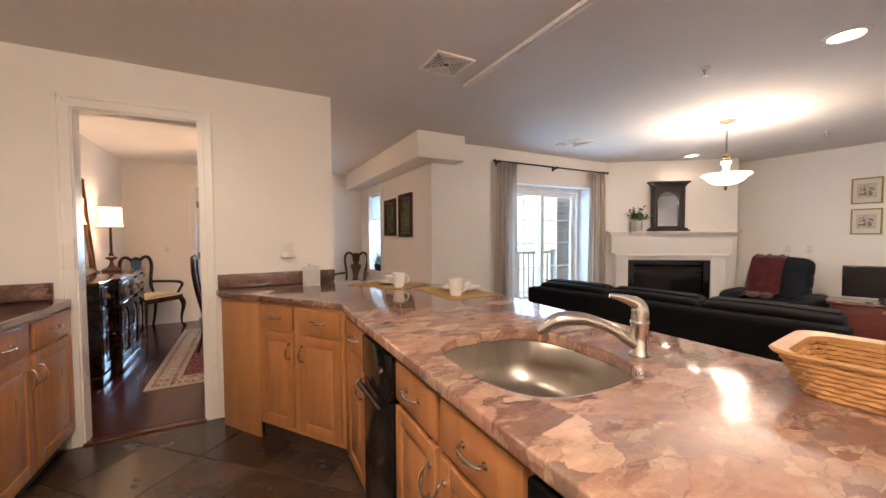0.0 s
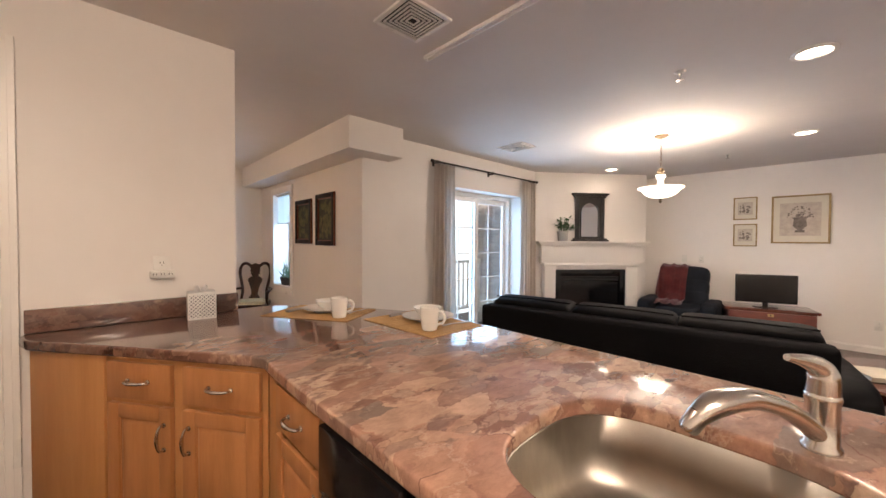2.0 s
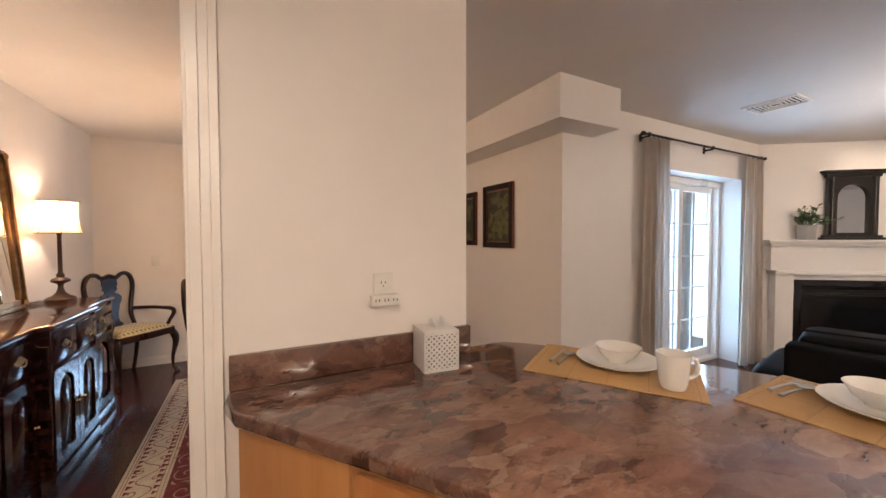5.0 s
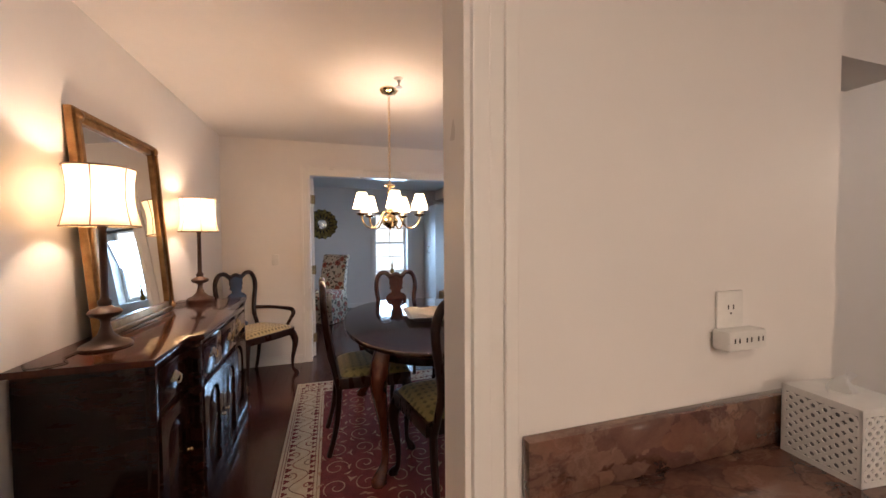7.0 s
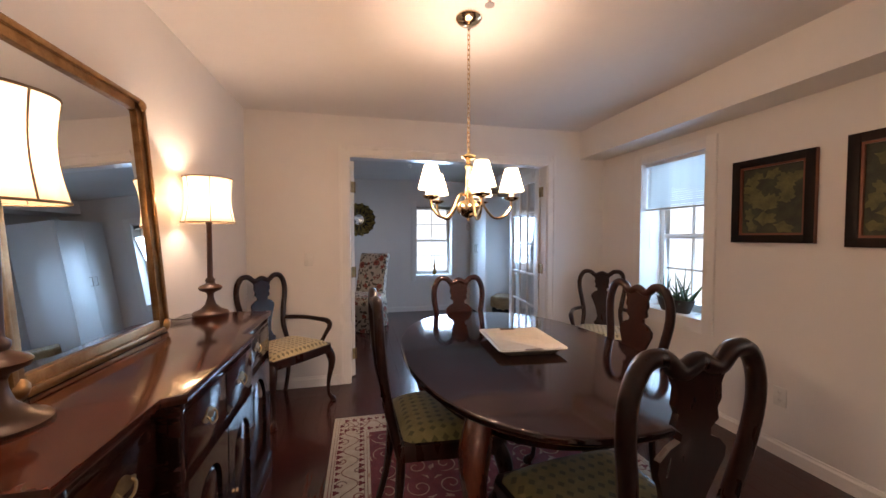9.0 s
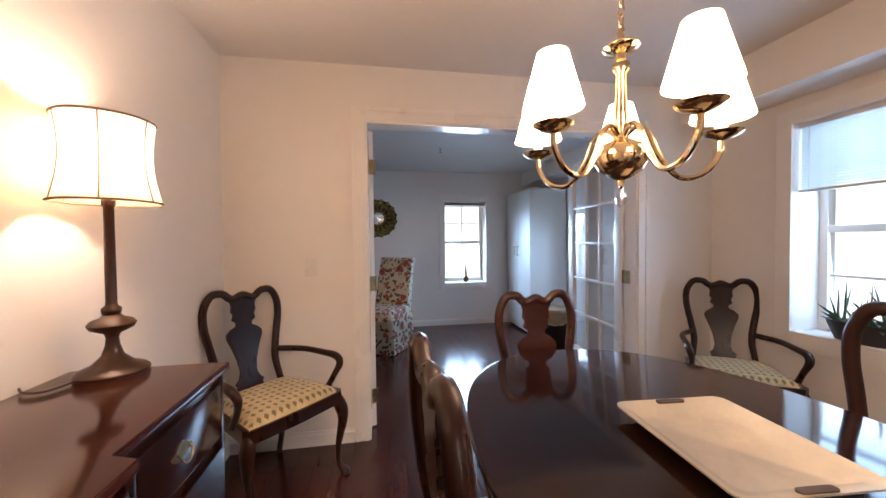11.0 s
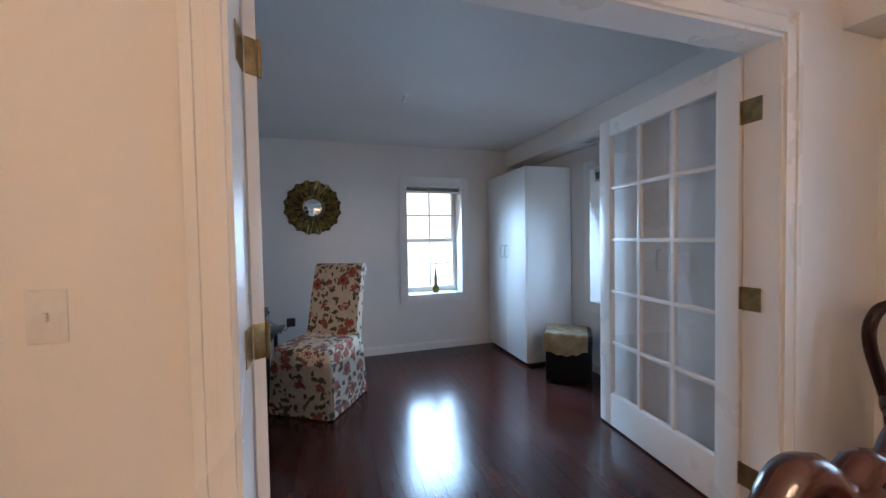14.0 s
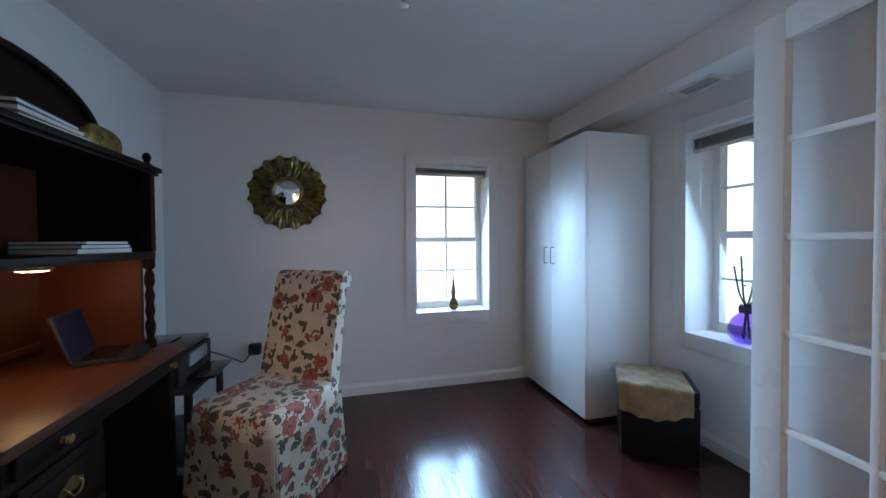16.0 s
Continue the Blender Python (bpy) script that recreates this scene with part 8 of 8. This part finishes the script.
for k in range(4):
    a = k * 1.6
    top = Vector((0.05 * math.cos(a), 0.10 * math.sin(a) * 0.7, 0.36 + 0.06 * k))
    tube(smoothed([(0.02 * math.cos(a + 3), 0.02 * math.sin(a + 3), 0.02), (0, 0, 0.18), (0.03 * math.cos(a), 0.04 * math.sin(a), 0.27), tuple(top)], 5), 0.0055, 6, bm)
    for j in range(7):
        b0 = Vector((0, 0, 0.2)).lerp(top, 0.4 + 0.1 * j)
        q = rnd.uniform(0, 6.28)
        leaf(lf, b0, Vector((math.cos(q), math.sin(q), 0.5)), rnd.uniform(0.05, 0.09), 0.014)
part("bamboo", bm, LEAF, pv, "dark bamboo stems")
part("leaves", lf, LEAF, pv, smooth=0)
vent(Matrix.Translation((1.955, 9.42, 2.11)) @ Matrix.Rotation(radians(90), 4, "Z"), 0.26, 0.14, "white louvred air vent under the soffit", rings=False)
outlet(FACE_W(2.07, 6.05, 0.36), "white wall outlet low on the dining wall")
outlet(Matrix.Translation((-0.30, 10.75, 0.36)), "white wall outlet low on the office wall")

# ---- floor pieces ----
plank_cache = {}


def plank_mesh(L, w):
    key = (round(L, 2), round(w, 3))
    if key not in plank_cache:
        bm = bmesh.new()
        a, b2, t, c = w / 2 - 0.0005, key[0] / 2 - 0.0005, 0.0, 0.0005
        lo = [bm.verts.new(p) for p in ((-a, -b2, -0.0055), (a, -b2, -0.0055), (a, b2, -0.0055), (-a, b2, -0.0055))]
        md = [bm.verts.new(p) for p in ((-a, -b2, -c), (a, -b2, -c), (a, b2, -c), (-a, b2, -c))]
        hi = [bm.verts.new(p) for p in ((-a + c, -b2 + c, t), (a - c, -b2 + c, t), (a - c, b2 - c, t), (-a + c, b2 - c, t))]
        bm.faces.new(hi)
        for p, q in ((lo, md), (md, hi)):
            for i in range(4):
                bm.faces.new((p[i], p[(i + 1) % 4], q[(i + 1) % 4], q[i]))
        bmesh.ops.recalc_face_normals(bm, faces=bm.faces)
        me = bpy.data.meshes.new("plank")
        bm.to_mesh(me)
        bm.free()
        me.materials.append(CHERRY)
        plank_cache[key] = me
    return plank_cache[key]


r5 = random.Random(11)
PW_ = 0.105
rest_v, rest_f = [], []
LENS = (0.6, 0.9, 1.2)


def lay(x0, x1, y0, y1, single):
    """Planks along y over a rectangle; single ones are objects of their own."""
    n = max(1, int((x1 - x0) / PW_ + 0.5))
    pw = (x1 - x0) / n
    for i in range(n):
        y = y0
        first = True
        while y < y1 - 1e-3:
            L = r5.choice(LENS) * (0.5 if first and i % 2 else 1)
            L = round(min(L, y1 - y), 2)
            if y1 - y - L < 0.15:
                L = y1 - y
            first = False
            cx, cy = x0 + pw * (i + 0.5), y + L / 2
            if single:
                ob = new("plank", plank_mesh(L, pw))
                ob.parent = floor_wood
                ob.location = (cx, cy, 0)
            else:
                b0 = len(rest_v)
                a, h = pw / 2 - 0.0008, L / 2 - 0.0008
                rest_v.extend([(cx - a, cy - h, -0.005), (cx + a, cy - h, -0.005), (cx + a, cy + h, -0.005), (cx - a, cy + h, -0.005), (cx - a, cy - h, 0), (cx + a, cy - h, 0), (cx + a, cy + h, 0), (cx - a, cy + h, 0)])
                rest_f.extend([(b0 + 4, b0 + 5, b0 + 6, b0 + 7), (b0, b0 + 1, b0 + 5, b0 + 4), (b0 + 1, b0 + 2, b0 + 6, b0 + 5), (b0 + 2, b0 + 3, b0 + 7, b0 + 6), (b0 + 3, b0, b0 + 4, b0 + 7)])
            y += L


lay(-1.32, 2.06, 7.5, 10.74, True)
lay(-1.32, 1.30, 4.14, 7.5, True)
lay(1.30, 2.06, 5.13, 7.5, False)
lay(1.30, 6.97, -1.59, 5.12, False)
me = bpy.data.meshes.new("planks_far")
me.from_pydata(rest_v, [], rest_f)
me.materials.append(CHERRY)
far = new("planks_far", me)
far.parent = floor_wood
tagged(far, "dark cherry planks in the living room", kind="stuff")

# slate tiles on the diagonal in the kitchen
tile_me = None
S = 0.42
for i in range(-14, 15):
    for j in range(-14, 15):
        cx, cy = -0.05 + (i - j) * S * 0.7071, 2.1 + (i + j) * S * 0.7071
        if not (-1.6 < cx < 1.55 and -0.7 < cy < 4.33):
            continue
        inside = -1.33 + 0.71 * S < cx < 1.30 - 0.71 * S and cy < 4.05 - 0.71 * S
        h = S / 2 - 0.003
        corners = [(cx + h * 1.414, cy), (cx, cy + h * 1.414), (cx - h * 1.414, cy), (cx, cy - h * 1.414)]
        if inside:
            if tile_me is None:
                bm = prism([(h * 1.414, 0), (0, h * 1.414), (-h * 1.414, 0), (0, -h * 1.414)], -0.0058, 0.0, 0.002, None, None, 1)
                tile_me = bpy.data.meshes.new("tile")
                bmesh.ops.recalc_face_normals(bm, faces=bm.faces)
                bm.to_mesh(tile_me)
                bm.free()
                tile_me.materials.append(SLATE)
            ob = new("tile", tile_me)
            ob.location = (cx, cy, 0)
        else:
            # clip a cut tile to the room
            poly = corners
            for ax, lim, sg in ((0, -1.32, 1), (0, 1.29, -1), (1, 4.048, -1), (1, -1.58, 1)):
                nxt = []
                for k in range(len(poly)):
                    p, q = poly[k], poly[(k + 1) % len(poly)]
                    dp, dq = sg * (p[ax] - lim), sg * (q[ax] - lim)
                    if dp >= 0:
                        nxt.append(p)
                    if dp * dq < 0:
                        f = dp / (dp - dq)
                        nxt.append((p[0] + (q[0] - p[0]) * f, p[1] + (q[1] - p[1]) * f))
                poly = nxt
                if len(poly) < 3:
                    break
            if len(poly) < 3:
                continue
            bm = prism(poly, -0.0058, 0.0)
            ob = finish("tile", bm, SLATE, 0)
        ob.parent = floor_kitchen
